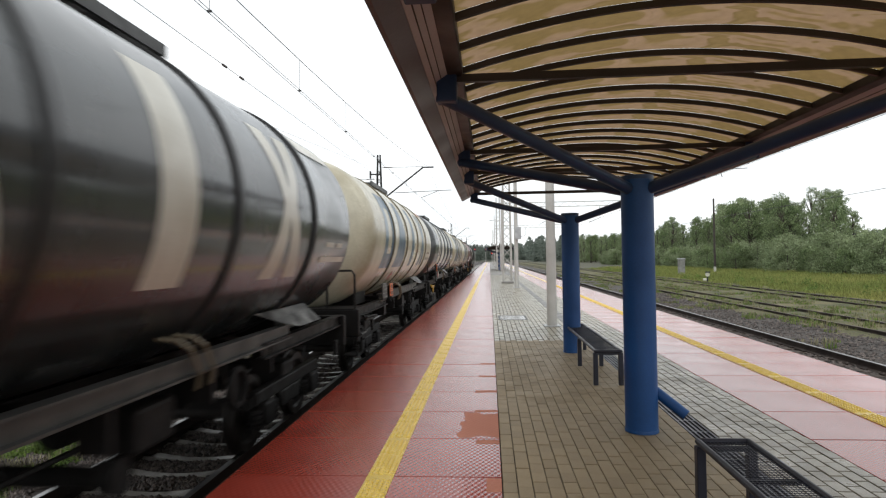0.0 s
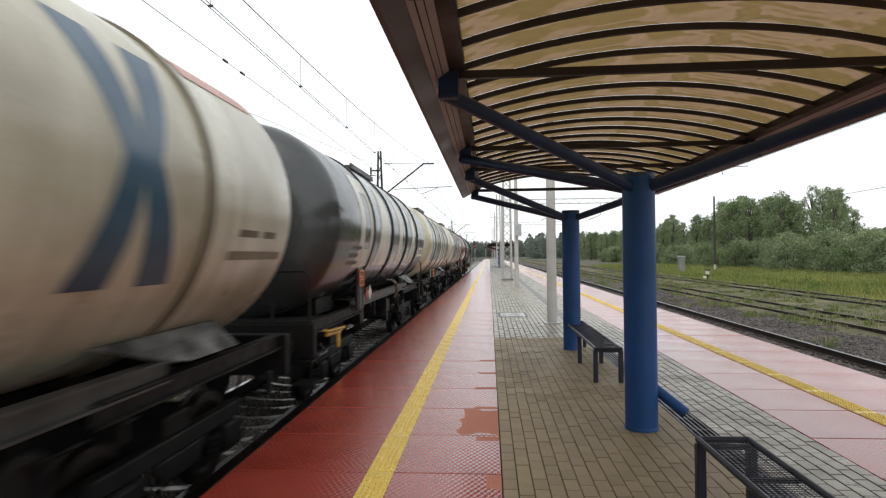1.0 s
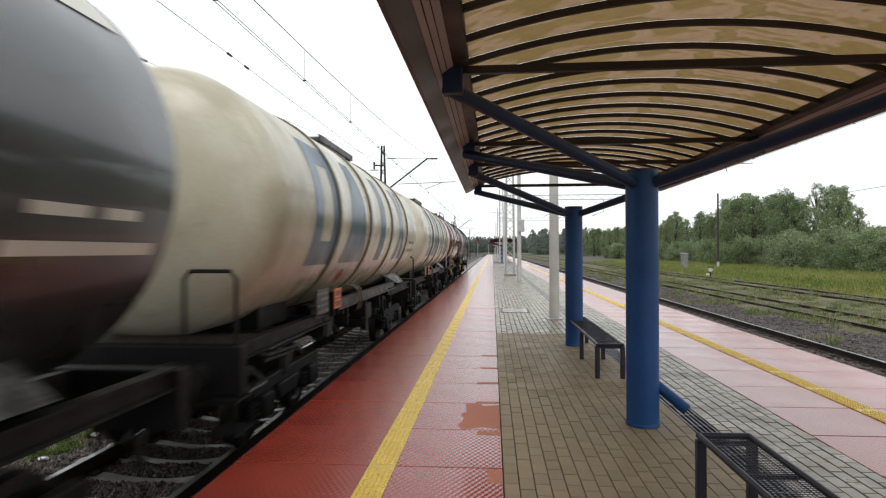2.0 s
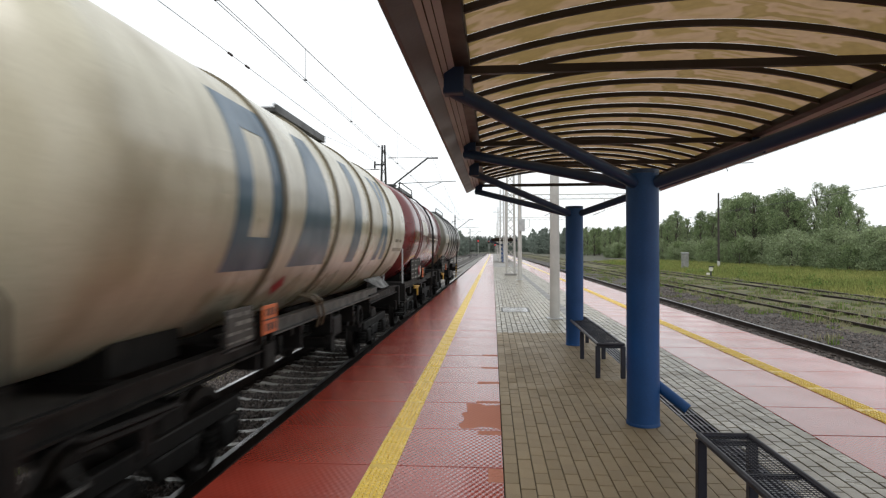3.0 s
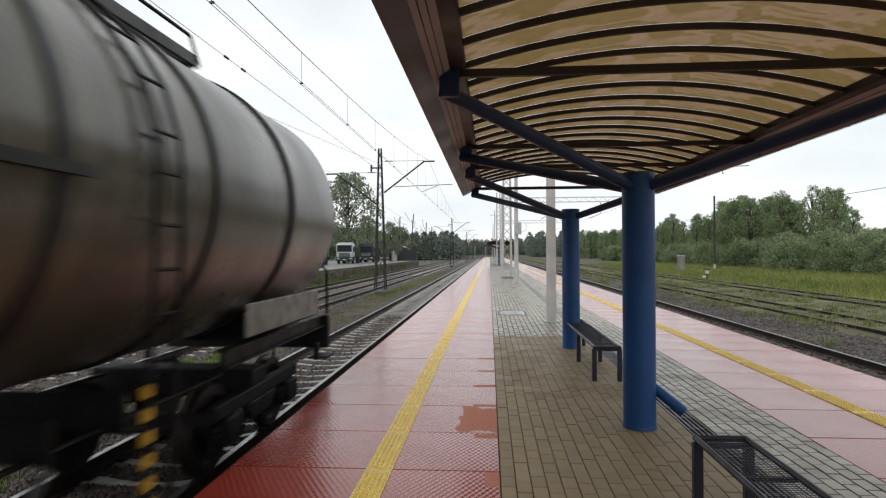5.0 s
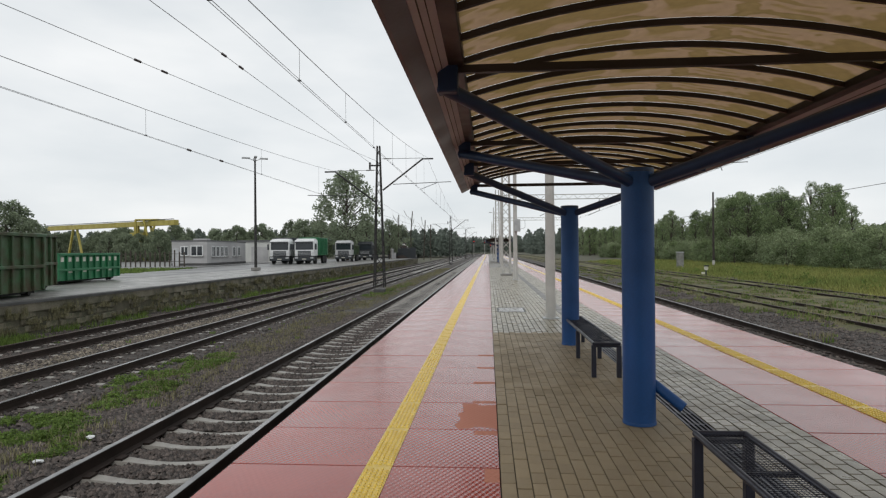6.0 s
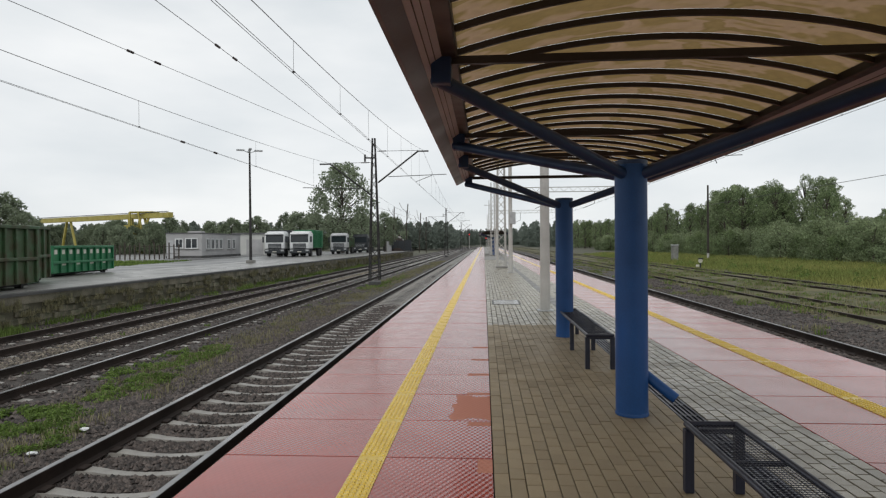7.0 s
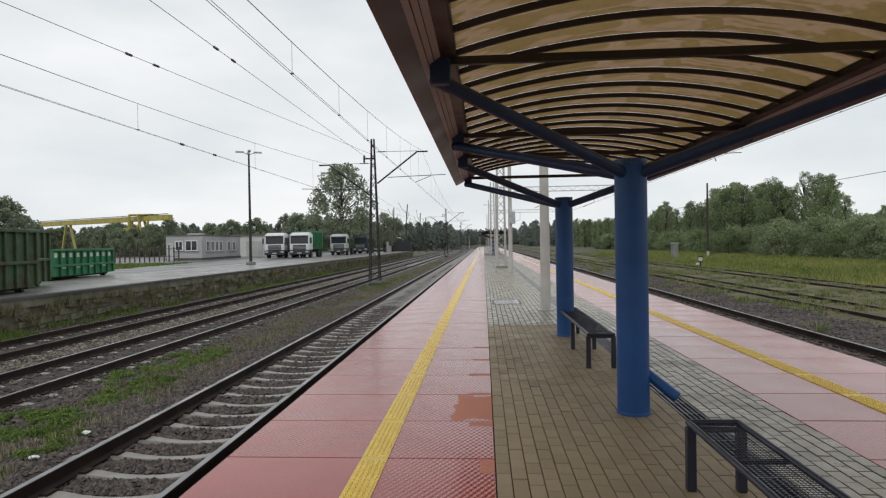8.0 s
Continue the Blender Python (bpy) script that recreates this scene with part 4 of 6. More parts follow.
BIG_MARKS = (  # plain painted shapes, between the bands: a frame, a wedge, a bar, crossed bars
    (-10.55, -9.4, ((0, 1, lambda v: (0, 0.32)), (0, 0.2, lambda v: (0.32, 0.74)), (0.8, 1, lambda v: (0.32, 0.74)), (0, 1, lambda v: (0.74, 1)))),
    (-8.8, -7.3, ((0, 1, lambda v: (0.32 * v, 1 - 0.32 * v)),)),
    (-6.45, -5.1, ((0, 1, lambda v: (0.30, 0.70)),)),
    (-3.9, -2.75, ((0, 0.5, lambda v: (0.62 * v, 0.36 + 0.34 * v)), (0, 0.5, lambda v: (0.64 - 0.34 * v, 1 - 0.62 * v)),
                    (0.5, 1, lambda v: (0.31 - 0.62 * (v - 0.5), 0.53 - 0.34 * (v - 0.5))), (0.5, 1, lambda v: (0.47 + 0.34 * (v - 0.5), 0.69 + 0.62 * (v - 0.5))))),
)


def tank_bm(L):
    bm, R, h = BM(), TANK_R, L / 2
    dome = ((0.0, 0.02), (0.025, 0.5), (0.08, 0.9), (0.15, 1.17), (0.22, 1.33), (0.31, 1.45), (0.40, 1.505), (0.48, R))
    prof = [(-h + a, r) for a, r in dome] + [(y, R) for y in (-h / 2, 0, h / 2)] + [(h - a, r) for a, r in dome[::-1]]
    return lathe(bm, prof, 64, "y", Matrix.Translation((0, 0, AXIS_Z)))


def band_bm(w, r):
    return lathe(BM(), ((-w / 2, TANK_R - 0.02), (-w / 2, r), (w / 2, r), (w / 2, TANK_R - 0.02)), 64, "y", Matrix.Translation((0, 0, AXIS_Z)))


def wheelset_bm():
    bm = tube(BM(), (-1.0, 0, 0), (1.0, 0, 0), 0.08, 12)
    for s in (-1, 1):
        prof = ((0.68, WHEEL_R + 0.028), (0.705, WHEEL_R + 0.028), (0.72, WHEEL_R + 0.003), (0.815, WHEEL_R - 0.003), (0.815, 0.36), (0.775, 0.33), (0.765, 0.17), (0.83, 0.13), (0.83, 0.02),
                (0.67, 0.02), (0.67, 0.15), (0.735, 0.2), (0.735, 0.33), (0.68, 0.37))
        m = Matrix.Diagonal((s, 1, 1, 1))
        lathe(bm, prof, 36, "x", m)
        for k in range(6):
            a = k * math.pi / 3
            box(bm, s * 0.78, s * 0.80, 0.2 * math.cos(a) - 0.03, 0.2 * math.cos(a) + 0.03, 0.2 * math.sin(a) - 0.03, 0.2 * math.sin(a) + 0.03)
    bmesh.ops.recalc_face_normals(bm, faces=bm.faces)
    return bm


def bogie_bm():
    bm = BM()
    for s in (-1, 1):
        x = s * 0.99
        box(bm, x - 0.06, x + 0.06, -1.25, 1.25, 0.62, 0.78, bevel=0.02)
        for y in (-0.9, 0.9):
            box(bm, x - 0.11, x + 0.11, y - 0.16, y + 0.16, 0.34, 0.62, bevel=0.03)
            for q in (-0.27, 0.27):
                for z in (0.36, 0.42, 0.48, 0.54):
                    lathe(bm, ((z - 0.02, 0.085), (z + 0.02, 0.085)), 10, "z", Matrix.Translation((x, y + q, 0)))
        box(bm, x - 0.05, x + 0.05, -0.35, 0.35, 0.40, 0.62, bevel=0.03)
        bar(bm, (x, -0.5, 0.7), (x, -0.2, 0.4), 0.08, 0.1)
        bar(bm, (x, 0.5, 0.7), (x, 0.2, 0.4), 0.08, 0.1)
    box(bm, -1.0, 1.0, -0.22, 0.22, 0.62, 0.95, bevel=0.03)
    for y in (-1.28, 1.28):
        box(bm, -1.0, 1.0, y - 0.05, y + 0.05, 0.60, 0.72)
    for s in (-1, 1):
        for y in (-0.4, 0.4):
            box(bm, s * 0.74 - 0.06, s * 0.74 + 0.06, y - 0.05, y + 0.05, 0.28, 0.62)
    return bm


MESH = {
    "bogie": mesh_of("bogie", bogie_bm(), "frame"),
    "wheelset": mesh_of("wheelset", wheelset_bm(), "wheel"),
}


def meshed(key, make, mat):
    if key not in MESH:
        MESH[key] = mesh_of(key.split("/")[0], make(), mat)
        if "/s" in key:
            me = MESH[key]
            me.polygons.foreach_set("use_smooth", [True] * len(me.polygons))
            me.set_sharp_from_angle(angle=radians(30))
    return MESH[key]


def solebar_bm(h):
    """A long channel-section side beam."""
    prof = ((-0.06, 1.19), (0.06, 1.19), (0.06, 1.21), (0.015, 1.215), (0.015, 1.345), (0.06, 1.35), (0.06, 1.37), (-0.06, 1.37), (-0.06, 1.35), (-0.015, 1.345), (-0.015, 1.215), (-0.06, 1.21))
    bm = BM()
    a, b = ([bm.verts.new((x, y, z)) for x, z in prof] for y in (-h, h))
    n = len(prof)
    for k in range(n):
        bm.faces.new((a[k], a[(k + 1) % n], b[(k + 1) % n], b[k]))
    bm.faces.new(a[::-1])
    bm.faces.new(b)
    return bm


def saddle_bm(w):
    """A cradle plate between frame and tank, with its flared wings."""
    bm = BM()
    for s in (-1, 1):
        prev = None
        for phi in (-86, -78, -70, -62, -54):
            a = radians(phi)
            x, z = s * (TANK_R + 0.012) * math.cos(a), AXIS_Z + (TANK_R + 0.012) * math.sin(a)
            low = max(1.3, z - 0.26)
            row = [bm.verts.new((x, -w / 2, z)), bm.verts.new((x, w / 2, z)), bm.verts.new((x, w / 2, low)), bm.verts.new((x, -w / 2, low))]
            if prev:
                for q in range(4):
                    bm.faces.new((prev[q], prev[(q + 1) % 4], row[(q + 1) % 4], row[q]))
            else:
                bm.faces.new(row)
            prev = row
        bm.faces.new(prev[::-1])
    bmesh.ops.recalc_face_normals(bm, faces=bm.faces)
    return bm


def saddle_wing_bm(s, e):
    """A flared sheet that joins the tank's flank to the side beam."""
    bm = BM()
    a = radians(-49)
    x, z = (TANK_R + 0.02) * math.cos(a), AXIS_Z + (TANK_R + 0.02) * math.sin(a)
    rim = []
    shape = ((x, -1.0, z), (x, 0.85, z), (1.238, 0.92, 1.44), (1.238, 0.0, 1.44), (1.2, -0.4, 1.5))
    for d in (0, 0.02):
        rim.append([bm.verts.new((s * (px + d), e * py, pz)) for px, py, pz in shape])
    bm.faces.new(rim[0])
    bm.faces.new(rim[1][::-1])
    for k in range(5):
        bm.faces.new((rim[0][k], rim[0][(k + 1) % 5], rim[1][(k + 1) % 5], rim[1][k]))
    bmesh.ops.recalc_face_normals(bm, faces=bm.faces)
    return bm


def buffer_bm():
    bm = lathe(BM(), ((0, 0.13), (0.02, 0.13), (0.03, 0.10), (0.36, 0.10), (0.36, 0.075), (0.55, 0.075), (0.56, 0.24), (0.585, 0.235), (0.6, 0.2), (0.605, 0.02)), 24, "y")
    return bm


def outlet_bm():
    """The bottom outlet: a stub from the tank, a cross pipe and its capped end."""
    bm = tube(BM(), (0, 0.1, AXIS_Z - TANK_R), (0, 0.1, 0.75), 0.12, 12)
    tube(bm, (-1.1, 0.1, 0.82), (1.1, 0.1, 0.82), 0.085, 12)
    return lathe(bm, ((1.08, 0.13), (1.2, 0.13)), 14, "x", Matrix.Translation((0, 0.1, 0.82)))


def coupling_bm():
    bm = box(BM(), -0.04, 0.04, 0, 0.28, 0.98, 1.1, bevel=0.015)
    path_tube(bm, [(-0.06, 0.25, 1.05), (-0.06, 0.33, 0.75), (0.06, 0.33, 0.75), (0.06, 0.25, 1.05)], 0.022, 6)
    return bm


def end_rail_bm(s, low):
    """A tall hoop handrail at the side of the end platform."""
    z1 = 2.1 if low else 2.4
    return path_tube(BM(), [(s * 1.2, 0, 1.36), (s * 1.2, 0, z1 - 0.08), (s * 1.14, 0, z1), (s * 0.72, 0, z1), (s * 0.66, 0, z1 - 0.08), (s * 0.66, 0, 1.36)], 0.022, 8)


def walkway_bm(length):
    bm = BM()
    z = AXIS_Z + TANK_R + 0.12
    for x in (-0.45, 0.45):
        box(bm, x - 0.02, x + 0.02, -length / 2, length / 2, z - 0.07, z + 0.05)
    for y in (-length / 2, 0, length / 2):
        box(bm, -0.45, 0.45, y - 0.02, y + 0.02, z - 0.07, z + 0.0)
    for y in (-length / 2 + 0.1, 0, length / 2 - 0.1):
        for x in (-0.4, 0.4):
            box(bm, x - 0.025, x + 0.025, y - 0.025, y + 0.025, z - 0.35, z)
    return bm


def hatch_bm():
    bm = lathe(BM(), ((AXIS_Z + TANK_R - 0.05, 0.3), (AXIS_Z + TANK_R + 0.2, 0.3), (AXIS_Z + TANK_R + 0.22, 0.34), (AXIS_Z + TANK_R + 0.27, 0.32), (AXIS_Z + TANK_R + 0.29, 0.1)), 24, "z")
    return bm


def ladder_bm():
    """A ladder that follows the tank's side from the frame to the top."""
    bm = BM()
    r = TANK_R + 0.06
    pts = [skin(0, p, r) for p in (80, 66, 52, 38, 24, 10, 0)]
    low = [(r, 0, 2.5), (r - 0.02, 0, 1.9), (r - 0.06, 0, 1.3), (r - 0.1, 0, 0.6)]
    line = pts + low
    for d in (-0.17, 0.17):
        path_tube(bm, [(x, d, z) for x, _, z in line], 0.022, 6)
    for a, b in zip(line, line[1:]):
        a, b = Vector(a), Vector(b)
        k = max(1, round((b - a).length / 0.3))
        for q in range(k):
            p = a + (b - a) * q / k
            tube(bm, (p.x, -0.17, p.z), (p.x, 0.17, p.z), 0.014, 6)
    return bm


def panel_bm(w, h):
    return box(BM(), 1.27, 1.30, -w / 2, w / 2, -h / 2, h / 2, bevel=0.006)


def bars(parent, w, h, rows, seed):
    """Columns of unreadable lettering as plain bars on a panel."""
    r = random.Random(seed)
    for c0, c1 in ((0.03, 0.3), (0.36, 0.62), (0.7, 0.96)):
        for k in range(rows):
            if r.random() < 0.2:
                continue
            y, z, t = -w / 2 + w * c0, h / 2 - h * (k + 0.6) / rows, round(h / rows * r.choice((0.1, 0.16, 0.24)), 3)
            e = round(w * (c1 - c0) * r.uniform(0.45, 1.0), 2)
            piece("lettering_bar", meshed("bar%.2f_%.3f" % (e, t), lambda: box(BM(), 1.301, 1.304, 0, e, -t, t), "pale_mark"), parent, 0, y, z)


def lever_bm():
    """A long lever of two bent bars with a yoke that hangs from its end."""
    bm = path_tube(BM(), [(1.27, -0.6, 1.2), (1.32, -0.5, 1.17), (1.32, 0.5, 1.12), (1.27, 0.6, 1.08)], 0.022, 6)
    path_tube(bm, [(1.3, -0.55, 1.12), (1.3, 0.2, 1.08), (1.3, 0.35, 1.1)], 0.03, 6)
    return box(bm, 1.28, 1.33, 0.05, 0.18, 0.84, 1.1, bevel=0.02)


def vent_pipe_bm():
    return path_tube(BM(), [(1.05, -0.22, 1.68), (1.2, -0.18, 1.66), (1.27, -0.1, 1.58), (1.27, 0.06, 1.36), (1.2, 0.14, 1.2)], 0.02, 8)


def plate_bm():
    return box(BM(), 1.335, 1.35, -0.2, 0.2, -0.155, 0.155, bevel=0.004)


def diamond_bm():
    return box(BM(), 1.325, 1.335, -0.112, 0.112, -0.112, 0.112, Matrix.Translation((0, 0, 0)) @ Matrix.Rotation(radians(45), 4, "X"), bevel=0.0)


def wagon(far, near, paint, band, mark, label, bands, style):
    L = far - near
    mid = (far + near) / 2 + SPEED * 0.7
    w = thing("tank_wagon", TRACKS["near"][0], mid, RAIL_1, label, "tank wagon", "tank wagons of the goods train")
    h, y_of = L / 2, (lambda s: L / 2 + s)

    def put(name, key, make, mat, y=0.0, z=0.0, tag="", turn=False, x=0.0):
        ob = piece(name, meshed(key, make, mat), w, x, y, z, math.pi if turn else 0.0)
        if tag:
            ob["label"] = tag
        return ob

    key = "%.2f" % L
    put("tank", "tank/s" + key + paint, lambda: tank_bm(L), paint, tag="round steel tank with dished ends")
    for s in bands:
        put("band", "band/s" + band, lambda: band_bm(0.10, TANK_R + 0.03), band, y_of(s), tag="raised hoop round the tank")
    fh = h + 0.12
    for s in (-1, 1):
        for q in (-1, 1):
            put("end_solebar", "endsolebar", lambda: solebar_bm(1.75), "frame", q * (fh - 1.75), x=s * 1.17, tag="short grimy side beam over the bogie")
        if style != "olive":
            put("solebar", "solebar" + key, lambda: solebar_bm(fh - 2.6 if style == "big" else fh - 3.5), "frame_grey" if style == "big" else "frame", z=0.13 if style == "big" else -0.05, x=s * 1.17, tag="grimy channel-section side beam")
            put("centre_sill", "sill" + key, lambda: box(BM(), -0.05, 0.05, -fh, fh, 1.08, 1.34), "frame", x=s * 0.3)
        put("headstock", "headstock", lambda: box(BM(), -1.28, 1.28, -0.07, 0.07, 0.86, 1.36, bevel=0.015), "frame", s * fh)
    for k in range(0 if style == "olive" else 7):
        put("cross_member", "crossmember", lambda: box(BM(), -1.15, 1.15, -0.05, 0.05, 1.2, 1.34), "frame", -fh * 0.8 + 1.6 * fh * k / 6)
    put("brake_reservoir", "reservoir/s", lambda: lathe(BM(), ((-0.55, 0.02), (-0.5, 0.19), (0.5, 0.19), (0.55, 0.02)), 16, "y", Matrix.Translation((0.55, -0.9, 0.95))), "frame")
    put("brake_cylinder", "cylinder/s", lambda: lathe(BM(), ((-0.25, 0.14), (0.25, 0.14)), 14, "y", Matrix.Translation((0.25, 0.9, 0.95))), "frame")
    put("outlet_pipe", "outlet", outlet_bm, "frame", tag="dark bottom outlet pipe")
    for x in (-0.6, 0.1, 0.75):
        put("brake_rod", "rod" + key, lambda: tube(BM(), (0, -L * 0.32, 0.95), (0, L * 0.32, 0.95), 0.022, 6), "frame", x=x)
    for y in (-2.2, -1.5, 1.6, 2.4):
        put("brake_hanger", "hanger", lambda: box(BM(), -0.9, 0.9, -0.025, 0.025, 0.92, 1.22), "frame", y)
    put("valve_box", "valvebox", lambda: box(BM(), 0.85, 1.1, -0.17, 0.17, 0.9, 1.2, bevel=0.02), "frame", 0.6)
    put("valve_box", "valvebox", lambda: None, "frame", -2.35)
    for s in (-1, 1):
        put("saddle", "saddle", lambda: saddle_bm(1.0), "frame", s * (h - 1.7), tag="grimy cradle plate under the tank")
        if style == "big" and s > 0:
            for q in (-1, 1):
                put("saddle_wing", "wing%d%d" % (q, s), lambda: saddle_wing_bm(q, s), "wing", s * (h - 2.2), tag="grimy sheet between tank and side beam, paled for sky sheen")
        bg = put("bogie", "bogie", bogie_bm, "frame", s * (h - 1.95), tag="grimy two-axle bogie with coil springs")
        for q in (-0.9, 0.9):
            ws = piece("wheelset", MESH["wheelset"], bg, 0, q, WHEEL_R)
            WHEELSETS.append((ws, q))
        put("coupling", "coupling", coupling_bm, "frame", s * (h + 0.19), turn=s < 0, tag="screw coupling and brake hoses")
        for x in (-0.3, 0.3):
            put("brake_hose", "hose", lambda: path_tube(BM(), [(0, 0, 1.0), (0, 0.18, 0.85), (0, 0.25, 0.6), (0, 0.36, 0.5)], 0.025, 6), "frame", s * (h + 0.19), turn=s < 0, x=x)
        for x in (-0.875, 0.875):
            put("buffer", "buffer", buffer_bm, "frame", s * (h + 0.19), 1.06, turn=s < 0, x=x, tag="round steel buffer")
    deck_y, deck_l = {"big": (-5.4, 2.7), "red": (-3.6, 3.4), "olive": (-4.8, 4.8)}[style]
    deck = put("walkway", "walkway%.1f" % deck_l, lambda: walkway_bm(deck_l), "frame_grey", y_of(deck_y), tag="slatted steel walkway on top of the tank")
    n_slats, e = round(deck_l * 9), deck_l / 2
    for k in range(n_slats):
        piece("slat", meshed("slat", lambda: box(BM(), -0.44, 0.44, -0.03, 0.03, -0.012, 0.012), "frame_grey"), deck, 0, -deck_l / 2 + deck_l * (k + 0.5) / n_slats, AXIS_Z + TANK_R + 0.12)
    put("hatch", "hatch/s", hatch_bm, "frame_grey", y_of(-5.0), tag="round filling hatch")
    for z in (0.5, 0.82):
        put("end_step", "step", lambda: box(BM(), 1.0, 1.28, -0.2, 0.2, 0, 0.03), "frame", -h - 0.1, z)
    put("step_hanger", "stephanger", lambda: path_tube(BM(), [(1.27, -0.2, 0.86), (1.27, -0.2, 0.5), (1.27, 0.2, 0.5), (1.27, 0.2, 0.86)], 0.018, 6), "frame", -h - 0.1)
    put("end_platform", "platform", lambda: box(BM(), -1.2, 1.2, 0, 0.75, 1.36, 1.385), "frame", -h - 0.18)
    for s in (-1, 1):
        put("end_handrail", "endrail%d" % s + style, lambda: end_rail_bm(s, style != "red"), "galv" if style == "red" else "frame", -h - 0.12)
        put("shunter_handle", "handle%d" % s, lambda: path_tube(BM(), [(s * 1.2, 0, 1.0), (s * 1.3, 0, 0.88), (s * 1.3, 0.42, 0.88), (s * 1.2, 0.42, 1.0)], 0.022, 6), "frame_grey", -h - 0.05,
            tag="grimy grab handle")
        put("brake_crank", "crank%d" % s, lambda: box(BM(), s * 1.24, s * 1.3, -0.04, 0.04, 0.78, 1.02, bevel=0.01), "frame", h - 0.5)
    kind = "cream" if paint == "cream" else "grey" if style == "big" else style
    hy, hz = {"cream": (3.28, 1.565), "grey": (2.72, 1.89), "red": (3.66, 1.53), "olive": (2.92, 1.43)}[kind]
    hp = put("hazard_plate", "plate", plate_bm, "orange", -h + hy, hz, tag="orange two-line hazard plate")
    piece("dividing_line", meshed("dividing", lambda: box(BM(), 1.351, 1.354, -0.2, 0.2, -0.008, 0.008), "black_band"), hp, 0, 0, 0)
    for z0 in (0.04, -0.12):
        for y in (-0.1, 0.0, 0.1):
            piece("figure_bar", meshed("figure", lambda: box(BM(), 1.351, 1.354, -0.03, 0.03, 0, 0.08), "black_band"), hp, 0, y, z0)
    for y in (-0.14, 0.14):
        put("plate_bracket", "platebracket%.1f" % hz, lambda: box(BM(), 1.25, 1.33, -0.02, 0.02, 1.3, hz + 0.1), "frame", -h + hy + y)
    if kind in ("grey", "red"):
        wy, wz, ry, rz = (3.55, 1.57, 3.26, 1.55) if kind == "grey" else (3.02, 1.63, 2.66, 1.65)
        put("placard", "placard_w", diamond_bm, "white_mark", -h + wy, wz, tag="white diamond placard")
        put("placard", "placard_r", diamond_bm, "hazard_red", -h + ry, rz, tag="red diamond placard")
    else:
        wy, ry, p0, p1 = (3.52, 3.93, -45, -33) if kind == "cream" else (2.83, 3.17, -33, -22)
        for y, m, tag in ((wy, "white_mark", "white diamond placard on the tank"), (ry, "hazard_red", "red diamond placard on the tank")):
            put("placard", "tankplacard" + m + kind, lambda: strips_bm([(0, 1, lambda v: (0.5 - min(v, 1 - v), 0.5 + min(v, 1 - v)))], -0.18, 0.18, p0, p1, TANK_R + 0.008), m, -h + y, tag=tag)
    # the yellow brake changeover lever with its yoke
    ly = {"cream": 0.9, "grey": 0.95, "red": 2.3, "olive": 1.45}[kind]
    put("brake_lever", "lever" + kind, lever_bm, "frame" if kind == "cream" else "amber", -h + ly, tag="grimy brake lever" if kind == "cream" else "yellow brake changeover lever")
    if style == "big":
        for q in (0.0, 0.24):
            put("vent_pipe", "ventpipe", vent_pipe_bm, "cream_band", (1.05 if kind == "grey" else -0.95) + q, tag="bent drain pipe over the side beam")
        for q in range(5):
            put("frame_bracket", "framebracket", lambda: box(BM(), 0.95, 1.2, -0.03, 0.03, 1.0, 1.32), "frame", -3.0 + 1.5 * q)
        put("brake_gear_box", "gearbox", lambda: box(BM(), 0.7, 1.12, -0.28, 0.28, 0.85, 1.2, bevel=0.04), "frame", 0.7)
        put("hand_wheel", "handwheel/s", lambda: lathe(BM(), ((1.14, 0.2), (1.17, 0.22), (1.2, 0.2), (1.2, 0.16), (1.14, 0.16)), 20, "x", Matrix.Translation((0, 0, 1.02))), "frame", 2.1)
    if kind == "grey":
        bd = put("data_board", "databoard", lambda: box(BM(), 1.28, 1.32, -0.26, 0.26, 1.29, 2.08, bevel=0.01), "frame_grey", -h + 2.75, tag="grey data board with plain bars")
        for z in (1.34, 1.41, 1.48, 1.55, 1.62):
            piece("lettering_bar", meshed("boardbar", lambda: box(BM(), 1.321, 1.324, -0.22, 0.2, -0.012, 0.012), "dim_mark"), bd, 0, 0, z)
        put("data_mark", "nearbars", lambda: strips_bm([(0, 0.2, lambda v: (0, 1)), (0.4, 0.6, lambda v: (0, 0.8)), (0.8, 1, lambda v: (0.1, 1))], 0, 0.8, -27, -14, TANK_R + 0.004), "dim_mark", -h + 1.35)
    if style == "big":
        for k, (a, b, strips) in enumerate(BIG_MARKS):
            put("painted_mark", "mark%d/s" % k + mark, lambda: strips_bm(strips, a, b, -29, 37, TANK_R + 0.004), mark, y_of(0), tag="large plain painted shape")
        put("data_mark", "data" + mark, lambda: strips_bm([(0.0, 0.16, lambda v: (0, 1)), (0.42, 0.55, lambda v: (0.1, 0.45)), (0.42, 0.55, lambda v: (0.55, 0.8))], 0, 1.3, -22, -2, TANK_R + 0.004),
            "cream_band" if mark == "blue_mark" else "white_mark", y_of(-1.9))
        if mark == "blue_mark":
            put("faded_mark", "faded", lambda: strips_bm([(0, 1, lambda v: (0, 1))], 0, 1.5, 42, 52, TANK_R + 0.004), "pink_mark", y_of(-2.1), tag="faded red lettering as a plain bar")
        else:
            put("faded_mark", "faded_white", lambda: strips_bm([(0, 1, lambda v: (0, 1))], 0, 1.5, 38, 50, TANK_R + 0.004), "white_mark", y_of(-2.1))
